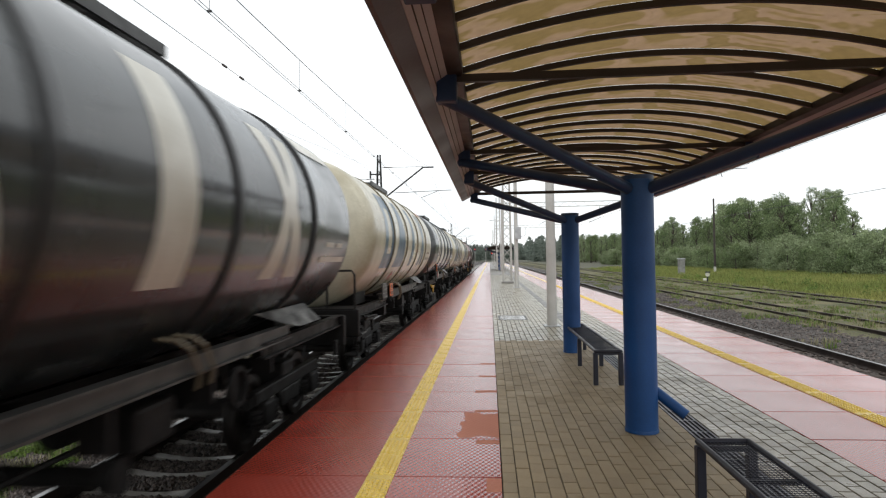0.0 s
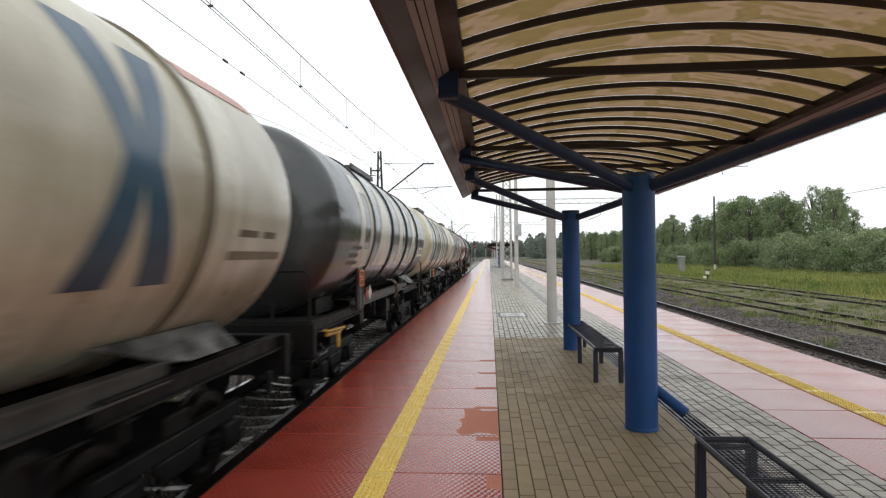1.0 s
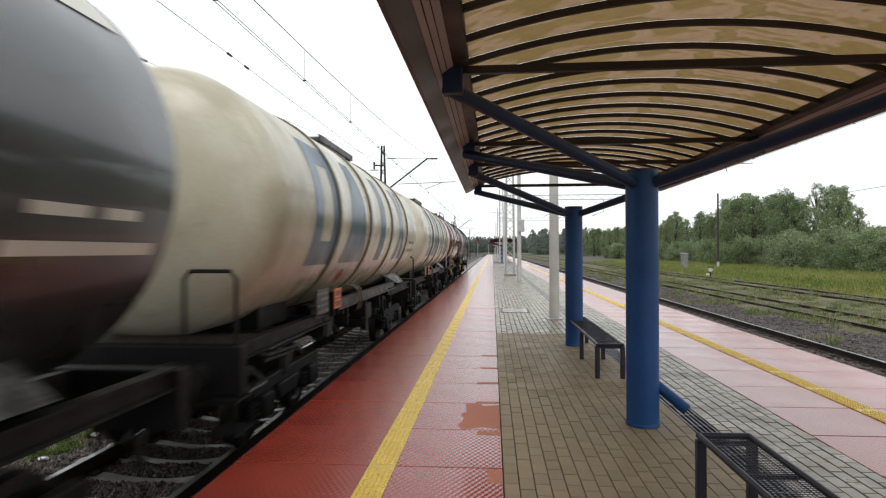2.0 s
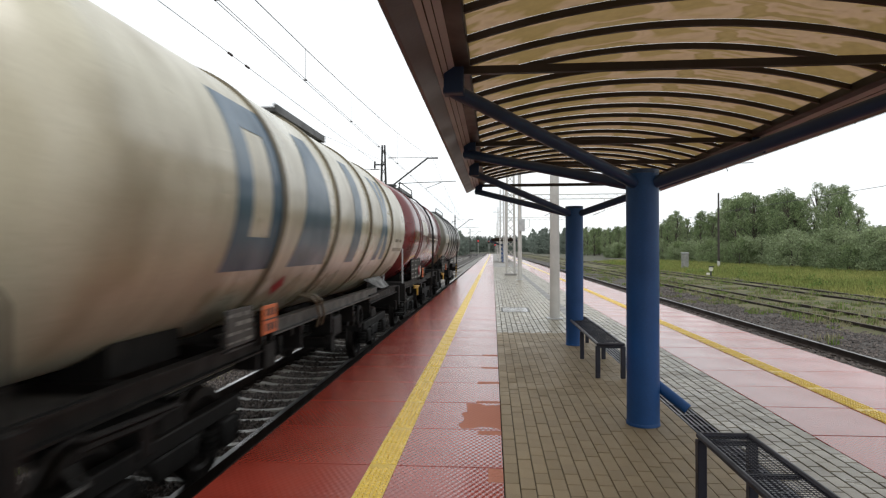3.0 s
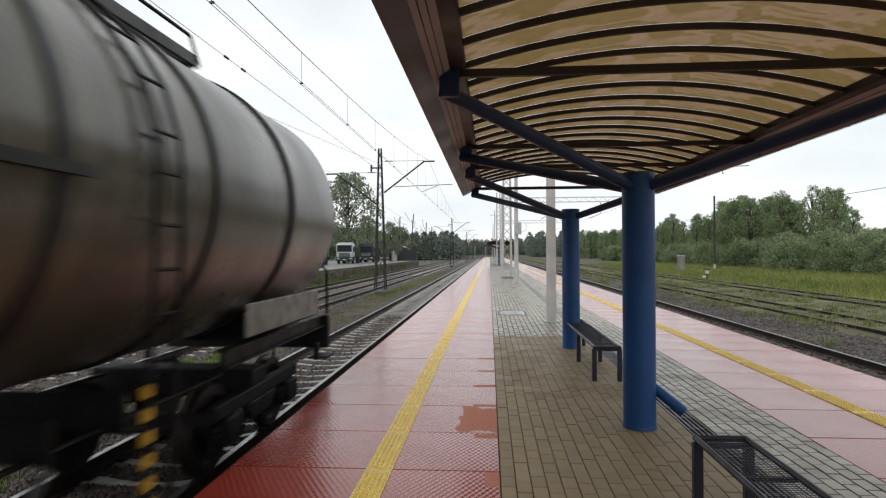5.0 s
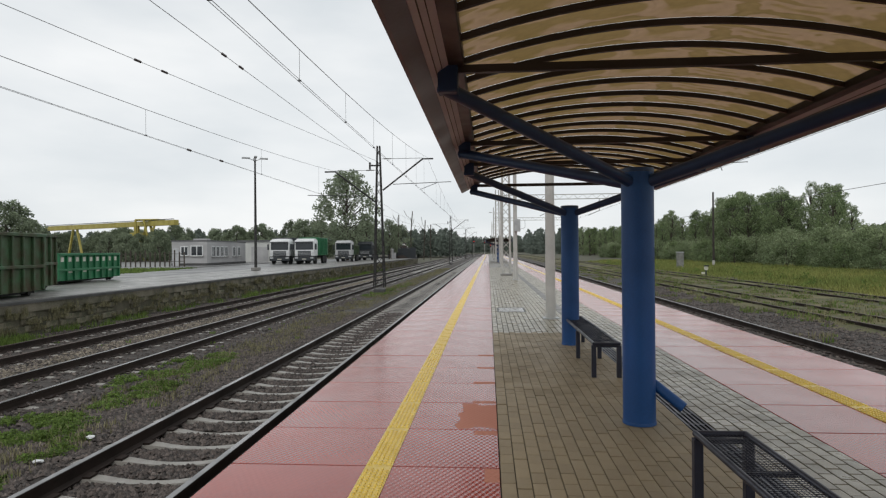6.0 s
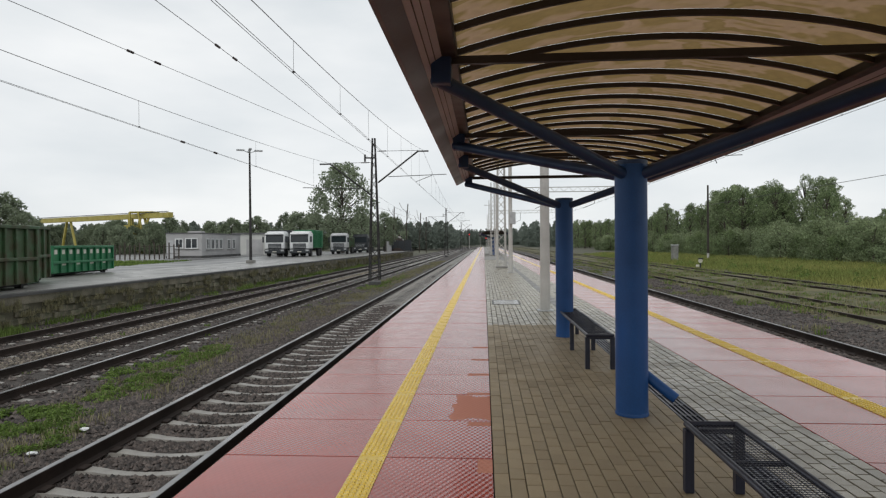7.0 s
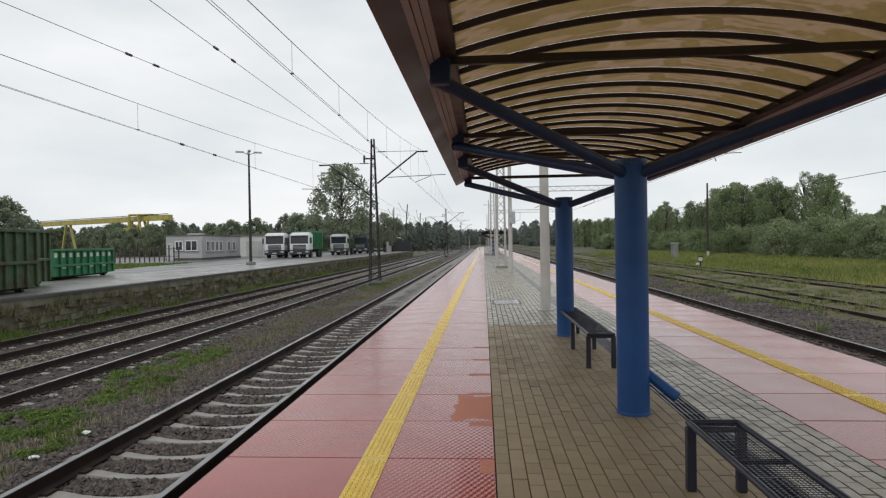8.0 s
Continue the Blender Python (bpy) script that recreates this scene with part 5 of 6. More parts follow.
    if style == "red":
        put("logo_bar", "logo_red", lambda: strips_bm([(0, 1, lambda v: (0, 0.22)), (0, 1, lambda v: (0.28, 0.48)), (0, 1, lambda v: (0.53, 0.72)), (0, 1, lambda v: (0.78, 1))], -7.0, -5.78, -2.5, 14.5, TANK_R + 0.004),
            "white_mark", y_of(0), tag="white plain painted bars")
        put("stripe", "stripe_red", lambda: strips_bm([(0, 1, lambda v: (0, 1))], -5.2, -1.7, -6.3, -4.9, TANK_R + 0.004), "white_mark", y_of(0))
        put("ladder", "ladder", ladder_bm, "frame", y_of(-4.5), tag="dark steel ladder bent round the tank")
        for x in (-0.47, 0.47):
            put("walkway_rail", "walkrail%.1f%.1f" % (x, deck_l), lambda: path_tube(BM(), [(x, -e, 4.4), (x, 0.1 - e, 4.72), (x, e - 0.2, 4.72), (x, e, 4.45)], 0.02, 6), "frame", y_of(deck_y))
    if style == "olive":
        for k, strips in enumerate((((0, 0.5, lambda v: (0, 0.22)), (0.5, 1, lambda v: (0.05, 0.17))), ((0, 1, lambda v: (0.35, 0.47)), (0.1, 0.9, lambda v: (0.47, 0.6))),
                                    ((0, 1, lambda v: (0.68, 0.76)),), ((0, 1, lambda v: (0.84, 0.98)),))):
            put("logo_shape", "logo_olive%d" % k, lambda: strips_bm(strips, -12.9, -10.62, -7.5, 9.5, TANK_R + 0.004), "white_mark", y_of(0), tag="white plain painted shape")
        put("ladder", "ladder", ladder_bm, "frame", y_of(-5.05), tag="dark steel ladder bent round the tank")
        for k in range(6):
            put("warning_band", "warn", lambda: box(BM(), 1.5, 1.55, -0.21, -0.15, 0, 0.075), "amber", y_of(-5.05), 0.62 + 0.15 * k, tag="yellow warning paint on the ladder")
        put("end_plate", "endplate", lambda: box(BM(), 1.2, 1.24, -2.6, 0.0, 1.42, 1.78, bevel=0.02), "pale_mark", y_of(-0.3), tag="pale grey sheet at the wagon's end")
        for q in (-1, 1):
            put("end_handrail", "endrail%d" % q + style, lambda: None, "frame", h + 0.3)
        put("end_step", "farstep", lambda: box(BM(), 1.0, 1.28, -0.2, 0.2, 0.7, 0.73), "frame", h + 0.2)
        put("side_sheet", "sidesheet", lambda: box(BM(), 1.18, 1.23, -1.7, 1.7, 1.3, 1.66, bevel=0.02), "frame", -h + 4.1, tag="dark deep side sheet under the tank")
        for q in (5.9, 6.6):
            put("hanging_post", "hangpost", lambda: box(BM(), 1.15, 1.25, -0.05, 0.05, 0.85, 1.75, bevel=0.01), "frame", -h + q)
            put("link_gear", "linkgear", lambda: path_tube(BM(), [(1.22, -0.3, 1.1), (1.22, 0.0, 0.75), (1.22, 0.5, 0.7), (1.22, 0.8, 1.05)], 0.035, 6), "frame_grey", -h + q + 0.6)
        put("side_beam", "sidebeam", lambda: box(BM(), TANK_R + 0.02, TANK_R + 0.06, -0.75, 0.75, AXIS_Z - 0.12, AXIS_Z - 0.05), "black_band", y_of(-6.55))
        for x in (-0.47, 0.47):
            put("walkway_rail", "walkrail%.1f%.1f" % (x, deck_l), lambda: path_tube(BM(), [(x, -e, 4.4), (x, 0.1 - e, 4.72), (x, e - 0.2, 4.72), (x, e, 4.45)], 0.02, 6), "frame", y_of(deck_y))
    if style in ("red", "olive"):
        pw, ph, y, pz = (1.8, 0.95, -h + 1.9, 1.77) if style == "olive" else (2.24, 0.64, -h + 2.16, 1.72)
        pn = put("data_panel", "panel" + style, lambda: panel_bm(pw, ph), "panel_paint", y, pz, tag="dark painted data panel with pale plain bars")
        bars(pn, pw, ph, 7 if style == "olive" else 5, 4)
    elif kind == "cream":
        pn = put("data_panel", "panel_small", lambda: panel_bm(0.6, 0.36), "frame_grey", -h + hy - 0.65, hz)
        bars(pn, 0.6, 0.34, 4, 9)
    WAGONS.append((w, mid))
    return w


B4 = (-9.35, -7.1, -4.75, -2.4)
GREY = "dark grey tank wagon with black hoops and large white shapes"
CREAM = "dirty cream tank wagon with large blue shapes on its side"
wagon(-1.48, -13.7, "grey_tank", "black_band", "white_mark", GREY, B4, "big")
wagon(12.0, -0.1, "cream", "cream_band", "blue_mark", CREAM, B4, "big")
wagon(25.85, 13.4, "grey_tank", "black_band", "white_mark", GREY, B4, "big")
wagon(39.35, 27.25, "cream", "cream_band", "blue_mark", CREAM, B4, "big")
wagon(53.35, 40.75, "cream", "cream_band", "blue_mark", CREAM, B4, "big")
wagon(64.0, 54.7, "red_tank", "red_tank", "white_mark", "oxide red tank wagon with a ladder and grey data panel", (-7.7, -7.25, -1.5, -0.85), "red")
wagon(79.5, 65.75, "olive_tank", "black_band", "white_mark", "weathered olive grey tank wagon, the last of the train", (-11.1, -9.35, -7.8, -7.57, -6.0, -4.2, -2.3), "olive")


# ---- the loading ramp and what stands on it ----
RAMP_X, RAMP_Z = -14.7, 0.22
ramp = thing("loading_ramp", 0, 0, 0, "raised loading ramp with a wet concrete top and stone wall", "loading ramp", kind="structure")
part("ramp_top", box(BM(), -21.2, RAMP_X - 0.30, -20, 125, RAMP_Z - 0.15, RAMP_Z - 0.01), "asphalt", ramp, "wet pale concrete surface")
part("ramp_road", box(BM(), -29.5, -21.2, -20, 125, RAMP_Z - 0.15, RAMP_Z - 0.014), "asphalt_dark", ramp, "dark wet asphalt surface")
# the coping's dark colour paints the shadow line along the wall's top edge
part("coping", box(BM(), RAMP_X - 0.30, RAMP_X + 0.05, -20, 125, RAMP_Z - 0.09, RAMP_Z), "dark_concrete", ramp, "concrete coping darkened as the shadow line of the edge")
part("wall_band", box(BM(), RAMP_X - 0.3, RAMP_X + 0.01, -20, 125, RAMP_Z - 0.36, RAMP_Z - 0.09), "old_wall", ramp, "mossy concrete band under the coping")
part("wall_core", box(BM(), -29.4, RAMP_X - 0.08, -20, 125, -1.3, RAMP_Z - 0.36), "mortar", ramp, "mossy mortar behind the stones")
BLOCKS = [mesh_of("stone_block", box(BM(), -0.1, 0.0, 0.006, w - 0.006, 0.006, 0.204, bevel=0.03), "stonewall") for w in (0.34, 0.47, 0.62)]
WIDTHS = (0.34, 0.47, 0.62)
rng = random.Random(11)
count = 0
far_v, far_f = [], []
for row in range(4):
    y = 13.0 + 0.2 * row
    while y < 124:
        k = rng.randrange(3)
        z, x = RAMP_Z - 0.36 - 0.21 * (row + 1) + rng.uniform(-0.045, 0.03), RAMP_X - rng.uniform(-0.03, 0.1)
        if rng.random() < 0.14:
            y += WIDTHS[k]
            continue
        if y < 45:
            piece("stone_block", BLOCKS[k], ramp, x, y, z, rng.uniform(-0.07, 0.07))
        else:
            b = len(far_v)
            far_v += [(x - 0.08, y, z), (x, y + 0.02, z + 0.02), (x, y + WIDTHS[k] - 0.02, z + 0.02), (x, y + WIDTHS[k] - 0.02, z + 0.19), (x, y + 0.02, z + 0.19), (x - 0.08, y, z + 0.2)]
            far_f += [(b + 1, b + 2, b + 3, b + 4), (b, b + 1, b + 4, b + 5)]
        y += WIDTHS[k]
tagged(from_lists("far_stone_blocks", far_v, far_f, "stonewall", ramp, "stone blocks of the wall farther off"), kind="stuff")
sheet("yard_ground", -320, -29.5, -20, 330, 60, 60, lambda x, y: RAMP_Z - 0.03 + 0.05 * wob(x, y, 0.3, 7), "earth", "weedy yard ground behind the ramp", "yard")
part_yard = tagged(part("yard_paving", box(BM(), -75, -29.5, 52, 118, RAMP_Z - 0.3, RAMP_Z + 0.035), "asphalt_dark"), "wet grey yard paving", "yard", kind="structure")
spots = []
for _ in range(1300):
    x, y = rng.uniform(-42, -24.0), rng.uniform(36, 56)
    if x > -24.0 - 0.12 * (y - 36) - 2:
        continue
    spots.append((x, y, RAMP_Z - 0.03, rng.uniform(0.08, 0.2), 0.6, 22))
blades("yard_grass", spots, "grass", "mown green grass strip in the yard", width=0.03)


def container(x, y0, length, width, height, paint, label, bars, turn=0.0):
    c = thing("skip_container", x, y0, RAMP_Z, label, "container", "open steel containers on the ramp", radians(turn))
    h, t = height, 0.08
    part("floor", box(BM(), -width, 0, 0, length, 0.18, 0.28), paint, c)
    part("side_wall", box(BM(), -t, 0, 0, length, 0.28, h), paint, c)
    part("side_wall", box(BM(), -width, -width + t, 0, length, 0.28, h), paint, c)
    part("end_wall", box(BM(), -width + t, -t, 0, t, 0.28, h), paint, c)
    part("end_door", box(BM(), -width + t, -t, length - t, length, 0.28, h), paint, c)
    n = int(length / 0.62)
    for k in range(n + 1):
        y = length * k / n
        part("rib", box(BM(), 0, 0.09, y - 0.05, y + 0.05, 0.2, h - 0.08, bevel=0.015), paint, c)
    for z in (h, h * 0.5):
        part("rim", box(BM(), -0.02, 0.11, -0.06, length + 0.06, z - 0.12, z, bevel=0.02), paint, c)
    part("rim", box(BM(), -width - 0.03, -width + 0.1, -0.06, length + 0.06, h - 0.12, h, bevel=0.02), paint, c)
    for s in (-0.35, -width + 0.35):
        part("skid", box(BM(), s - 0.08, s + 0.08, 0.1, length, 0.08, 0.2), "frame", c)
        for y in (0.4, length - 0.4):
            part("roller", tube(BM(), (s - 0.12, y, 0.1), (s + 0.12, y, 0.1), 0.1, 14), "frame", c)
    if bars:
        for k in range(n):
            y = length * (k + 0.5) / n
            part("marking", box(BM(), 0.002, 0.006, y - 0.13, y + 0.13, h - 0.42, h - 0.2), "white_mark", c, "pale plain bar of lettering")
            if k % 2:
                part("marking", box(BM(), 0.002, 0.006, y - 0.2, y + 0.2, h * 0.36, h * 0.42), "white_mark", c, "pale plain bar of lettering")
    return c


container(-14.95, 13.9, 7.0, 2.4, 2.22, "dark_green", "weathered dark green steel container with ribs on the ramp", False, 11)
container(-17.4, 21.6, 2.6, 2.4, 2.3, "dark_green", "short weathered green container with rusty ribs on the ramp", False, 20)
container(-20.5, 27.2, 6.0, 2.4, 1.52, "green", "bright green steel container with pale markings on the ramp", True, 8)


def window(parent, x, y, z, w, h, face):
    """A window with frame, sill and dark pane in a wall that faces -y or +x."""
    m = Matrix.Translation((x, y, z)) @ (Matrix.Rotation(math.pi / 2, 4, "Z") if face == "x" else Matrix())
    win = part("window", box(box(box(box(BM(), -w / 2, w / 2, -0.05, 0.03, 0, 0.09, m), -w / 2, w / 2, -0.05, 0.03, h - 0.09, h, m), -w / 2, -w / 2 + 0.09, -0.05, 0.03, 0.09, h - 0.09, m),
                           w / 2 - 0.09, w / 2, -0.05, 0.03, 0.09, h - 0.09, m), "cab", parent, "white window frame")
    part("pane", box(BM(), -w / 2 + 0.09, w / 2 - 0.09, -0.02, 0.0, 0.09, h - 0.09, m), "glass", win)
    part("sill", box(BM(), -w / 2 - 0.08, w / 2 + 0.08, -0.14, 0.02, -0.06, 0, m), "concrete", win)
    part("glazing_bar", box(BM(), -0.04, 0.04, -0.045, -0.021, 0.09, h - 0.09, m), "cab", win)


house = thing("depot_building", -31.9, 66.0, RAMP_Z, "low grey flat-roofed depot building with white windows", "building", rz=radians(4.6))
part("wall", box(BM(), -4.0, 0, 0, 13.5, 0, 2.8), "wall_grey", house, "grey rendered wall")
part("roof", box(BM(), -4.06, 0.06, -0.06, 13.56, 2.8, 2.92), "roof", house, "flat felt roof")
part("plinth", box(BM(), -4.03, 0.03, -0.03, 13.53, 0, 0.3), "dark_concrete", house)
for y in (1.9, 3.3, 4.7, 6.1, 8.9, 10.8):
    window(house, 0.0, y, 1.0, 0.95, 1.25, "x")
window(house, -2.55, 0.0, 1.15, 0.9, 1.1, "y")
window(house, -1.15, 0.0, 1.1, 1.4, 1.2, "y")
part("door", box(BM(), -3.9, -3.2, -0.04, 0.02, 0, 2.05, bevel=0.01), "cab_grey", house, "pale entrance door")
part("chimney", box(BM(), -3.2, -1.6, 4, 5.2, 2.92, 3.2), "wall_grey", house)
annex = thing("annex_building", -36.6, 88, RAMP_Z, "low pale annex with a flat roof behind the yard", "building")
part("wall", box(BM(), -1, 5.2, 0, 8, 0, 3.1), "wall_white", annex)
part("roof", box(BM(), -1.2, 5.4, -0.2, 8.2, 3.1, 3.3), "roof", annex)
part("gate", box(BM(), 1.0, 3.6, -0.05, 0.02, 0, 2.3), "wall_grey", annex, "grey roller gate")


def lorry(x, y, cab, body, label, turn, loaded):
    t = thing("lorry", x, y, RAMP_Z, label, "lorry", "lorries parked on the ramp", radians(turn))
    bm = box(BM(), -1.22, 1.22, 0.05, 2.1, 0.95, 2.95, bevel=0.14)
    c = part("cab", bm, cab, t, "boxy tilt cab", True)
    part("roof_fairing", box(BM(), -1.1, 1.1, 0.5, 2.0, 2.85, 3.12, bevel=0.1), cab, c, "", True)
    part("windscreen", box(BM(), -1.08, 1.08, 0.015, 0.08, 1.75, 2.6, bevel=0.03), "glass", c, "dark windscreen")
    part("sun_visor", box(BM(), -1.1, 1.1, -0.12, 0.06, 2.62, 2.74, bevel=0.02), "truck_dark", c)
    part("grille", box(BM(), -0.8, 0.8, 0.0, 0.07, 1.0, 1.6, bevel=0.03), "truck_dark", c, "dark radiator grille")
    for z in (1.12, 1.28, 1.44):
        part("grille_bar", box(BM(), -0.75, 0.75, -0.02, 0.0, z - 0.02, z + 0.02), "galv", c)
    part("bumper", box(BM(), -1.24, 1.24, -0.06, 0.3, 0.4, 0.93, bevel=0.05), "truck_dark", t, "dark front bumper")
    part("number_plate", box(BM(), -0.26, 0.26, -0.075, -0.062, 0.55, 0.66), "white_mark", t)
    for s in (-1, 1):
        part("headlight", box(BM(), s * 0.95 - 0.2, s * 0.95 + 0.2, -0.075, 0.02, 0.66, 0.86, bevel=0.02), "galv", t, "clear headlight")
        part("mirror", box(BM(), s * 1.42 - 0.1, s * 1.42 + 0.1, 0.02, 0.12, 1.75, 2.45, bevel=0.03), "truck_dark", t)
        part("side_window", box(BM(), s * 1.215 - 0.015, s * 1.215 + 0.015, 0.35, 1.3, 1.8, 2.5), "glass", c)
        for y2 in (1.2, 5.4, 6.7):
            w = part("wheel", lathe(BM(), ((s * 0.9, 0.35), (s * 0.9, 0.5), (s * 1.2, 0.5), (s * 1.22, 0.47), (s * 1.22, 0.3)), 24, "x", Matrix.Translation((0, y2, 0.5))), "tyre", t, "", True)
            part("rim", lathe(BM(), ((s * 1.0, 0.29), (s * 1.19, 0.29), (s * 1.16, 0.1), (s * 1.16, 0.02)), 18, "x", Matrix.Translation((0, y2, 0.5))), "galv", w, "", True)
    part("chassis", box(BM(), -0.45, 0.45, 0.4, 7.5, 0.7, 0.98), "frame", t)
    part("body", box(BM(), -1.25, 1.25, 2.3, 7.6, 1.05, 3.3 if loaded else 2.5, bevel=0.03), body, t, "steel container body")
    for k in range(7):
        for s in (-1, 1):
            part("body_rib", box(BM(), s * 1.29 - 0.045, s * 1.29 + 0.045, 2.45 + k * 0.72, 2.57 + k * 0.72, 1.1, 3.2 if loaded else 2.4), body, t)
    return t


lorry(-25.6, 72.0, "cab", "truck_dark", "white lorry with a dark container parked on the ramp", 3, True)
lorry(-22.5, 72.0, "cab", "green", "white lorry with a green container parked on the ramp", 3, True)
lorry(-21.3, 87.0, "cab_grey", "dark_green", "grey lorry with a dark tipper body on the ramp", 4, False)
lorry(-20.5, 98.5, "truck_dark", "dark_green", "dark lorry with a green body farther along the ramp", 2, False)

lamp = thing("yard_lamp", -18.95, 47.7, RAMP_Z, "tall concrete lamp pole with four lamp heads on the ramp", "lamp post")
part("pole", tube(BM(), (0, 0, 0), (0, 0, 9.0), 0.12, 12, 0.07), "mast", lamp, "dark tapered pole", True)
part("base", box(BM(), -0.3, 0.3, -0.3, 0.3, 0, 0.25, bevel=0.03), "concrete", lamp)
for k in range(4):
    a = radians(25 + 90 * k)
    c, s = math.cos(a), math.sin(a)
    arm = part("arm", tube(BM(), (0, 0, 8.95), (0.45 * c, 0.45 * s, 9.12), 0.03, 8), "galv", lamp)
    m = Matrix.Translation((0.7 * c, 0.7 * s, 9.15)) @ Matrix.Rotation(a, 4, "Z")
    part("lamp_head", box(BM(), -0.32, 0.32, -0.11, 0.11, -0.05, 0.06, m, bevel=0.0), "galv", arm, "grey lamp head")

crane = thing("gantry_crane", 0, 0, RAMP_Z, "yellow gantry crane over the yard behind", "crane")
part("bridge_beam", bar(BM(), (-97.3, 126, 7.1), (-57.0, 106, 7.1), 1.0, 0.95), "gantry", crane, "long yellow bridge beam")
for x, y in ((-87.4, 121.1), (-64.6, 109.8)):
    for d in (-2.7, 2.7):
        part("leg", bar(BM(), (x + d * 0.22, y - d * 0.11, 6.9), (x + d, y - d * 0.5, 0), 0.36, 0.36), "gantry", crane, "slanting yellow leg")
    part("bogie_beam", box(BM(), x - 2.2, x + 2.2, y - 0.4, y + 0.4, 0, 0.6), "gantry", crane)
part("trolley", box(BM(), -66.4, -61.9, 108.4, 111.0, 7.7, 7.95, bevel=0.05), "gantry", crane, "yellow hoist trolley")
for x0, x1 in ((-66.2, -66.2), (-62.2, -63.2), (-64.6, -63.8)):
    part("trolley_post", bar(BM(), (x0, 108.3, 7.8), (x1, 108.3, 4.2), 0.3, 0.3), "gantry", crane)
part("hoist_rail", bar(BM(), (-97.3, 125.4, 7.72), (-57.2, 105.5, 7.72), 0.15, 0.12), "truck_dark", crane)
part("beam_tip", bar(BM(), (-98.6, 126.6, 6.7), (-97.0, 125.8, 6.8), 0.5, 0.3), "gantry", crane)
part("operator_cab", box(BM(), -67.6, -65.6, 108.6, 110.0, 3.6, 5.4, bevel=0.05), "gantry", crane, "yellow operator's cab")
part("cab_hanger", box(BM(), -67.0, -66.2, 109, 109.6, 5.4, 6.7), "gantry", crane)

fence = thing("yard_fence", 0, 0, RAMP_Z, "thin brown timber fence round the grass strip", "fence")
for k in range(18):
    x = -40.5 + k * 0.48
    part("post", box(BM(), x - 0.05, x + 0.05, 59.95 + 0.1 * k, 60.05 + 0.1 * k, 0, 1.6 + 0.2 * (k % 3 == 0)), "bark", fence)
for z in (0.6, 1.4):
    part("rail", bar(BM(), (-40.5, 60, z), (-32.3, 61.7, z), 0.03, 0.05), "bark", fence)
wall_far = thing("concrete_fence", -17.6, 108, RAMP_Z, "weathered concrete panel fence at the ramp's end", "fence")
for k in range(9):
    part("panel", box(BM(), -0.06 - 0.2 * k, 0.06 - 0.2 * k, 2.0 * k, 2.0 * k + 1.9, 0, 1.9), "wall_grey", wall_far)
    part("post", box(BM(), -0.1 - 0.2 * k, 0.12 - 0.2 * k, 2.0 * k - 0.1, 2.0 * k, 0, 2.0), "concrete", wall_far)


# a heap of pale scrap behind a dark sheet fence at the ramp's end
scrap_fence = thing("sheet_fence", -20.4, 121, RAMP_Z, "dark green sheet fence before a scrap heap", "fence")
for k in range(4):
    part("panel", box(BM(), 1.45 * k, 1.45 * k + 1.4, -0.03, 0.03, 0.05, 2.1 + 0.1 * (k % 2)), "truck_dark", scrap_fence)
    part("post", box(BM(), 1.45 * k - 0.05, 1.45 * k + 0.03, -0.06, 0.06, 0, 2.3), "mast", scrap_fence)
r = random.Random(77)
heap = thing("scrap_heap", -17.6, 123.2, RAMP_Z, "heap of pale and rusty scrap metal behind the fence", "scrap heap")
for mat in ("cab_grey", "white_mark", "rail", "frame_grey"):
    bm = BM()
    for _ in range(34):
        a, d = r.uniform(0, 6.28), r.random() ** 0.5
        x, y = 2.6 * d * math.cos(a), 1.4 * d * math.sin(a)
        m = Matrix.Translation((x, y, 0.2 + 3.3 * (1 - d) * r.uniform(0.6, 1.05))) @ Matrix.Rotation(r.uniform(0, 3), 4, "X") @ Matrix.Rotation(r.uniform(0, 3), 4, "Z")
        box(bm, -r.uniform(0.1, 0.5), 0.3, -r.uniform(0.05, 0.3), 0.1, -0.03, r.uniform(0.02, 0.2), m)
    part("scrap", bm, mat, heap)
part("mound", lathe(BM(), ((0, 2.7), (1.2, 1.9), (2.4, 0.9), (3.0, 0.1)), 14, "z"), "rail", heap)


def litter(x, y, seed):
    """A crumpled scrap of white paper."""
    r = random.Random(seed)
    bm = BM()
    bmesh.ops.create_icosphere(bm, subdivisions=2, radius=0.045)
    for v in bm.verts:
        v.co = Vector((v.co.x * 1.3, v.co.y, v.co.z * 0.55)) * r.uniform(0.65, 1.25)
    t = tagged(part("paper_scrap", bm, "cab"), "crumpled white paper scrap on the ballast", "litter", "litter on the ballast")
    t.location = (x, y, left_bed(x, y) + 0.045)


litter(-5.36, 7.68, 3)
litter(-5.36, 6.74, 4)

# ---- overhead line ----
def lattice(bm, h, w0, w1, step, r):
    """A square lattice mast: four legs and zigzag braces."""
    def corner(z, k):
        w = (w0 + (w1 - w0) * z / h) / 2
        return Vector(((-w, w, w, -w)[k], (-w, -w, w, w)[k], z))
    for k in range(4):
        bar(bm, corner(0, k), corner(h, k), r * 2.2, r * 2.2)
    z, flip = 0.15, 0
    while z + step < h:
        for k in range(4):
            a, b = (k, (k + 1) % 4) if flip % 2 else ((k + 1) % 4, k)
            bar(bm, corner(z, a), corner(z + step, b), r, r)
        z, flip = z + step, flip + 1
    return bm


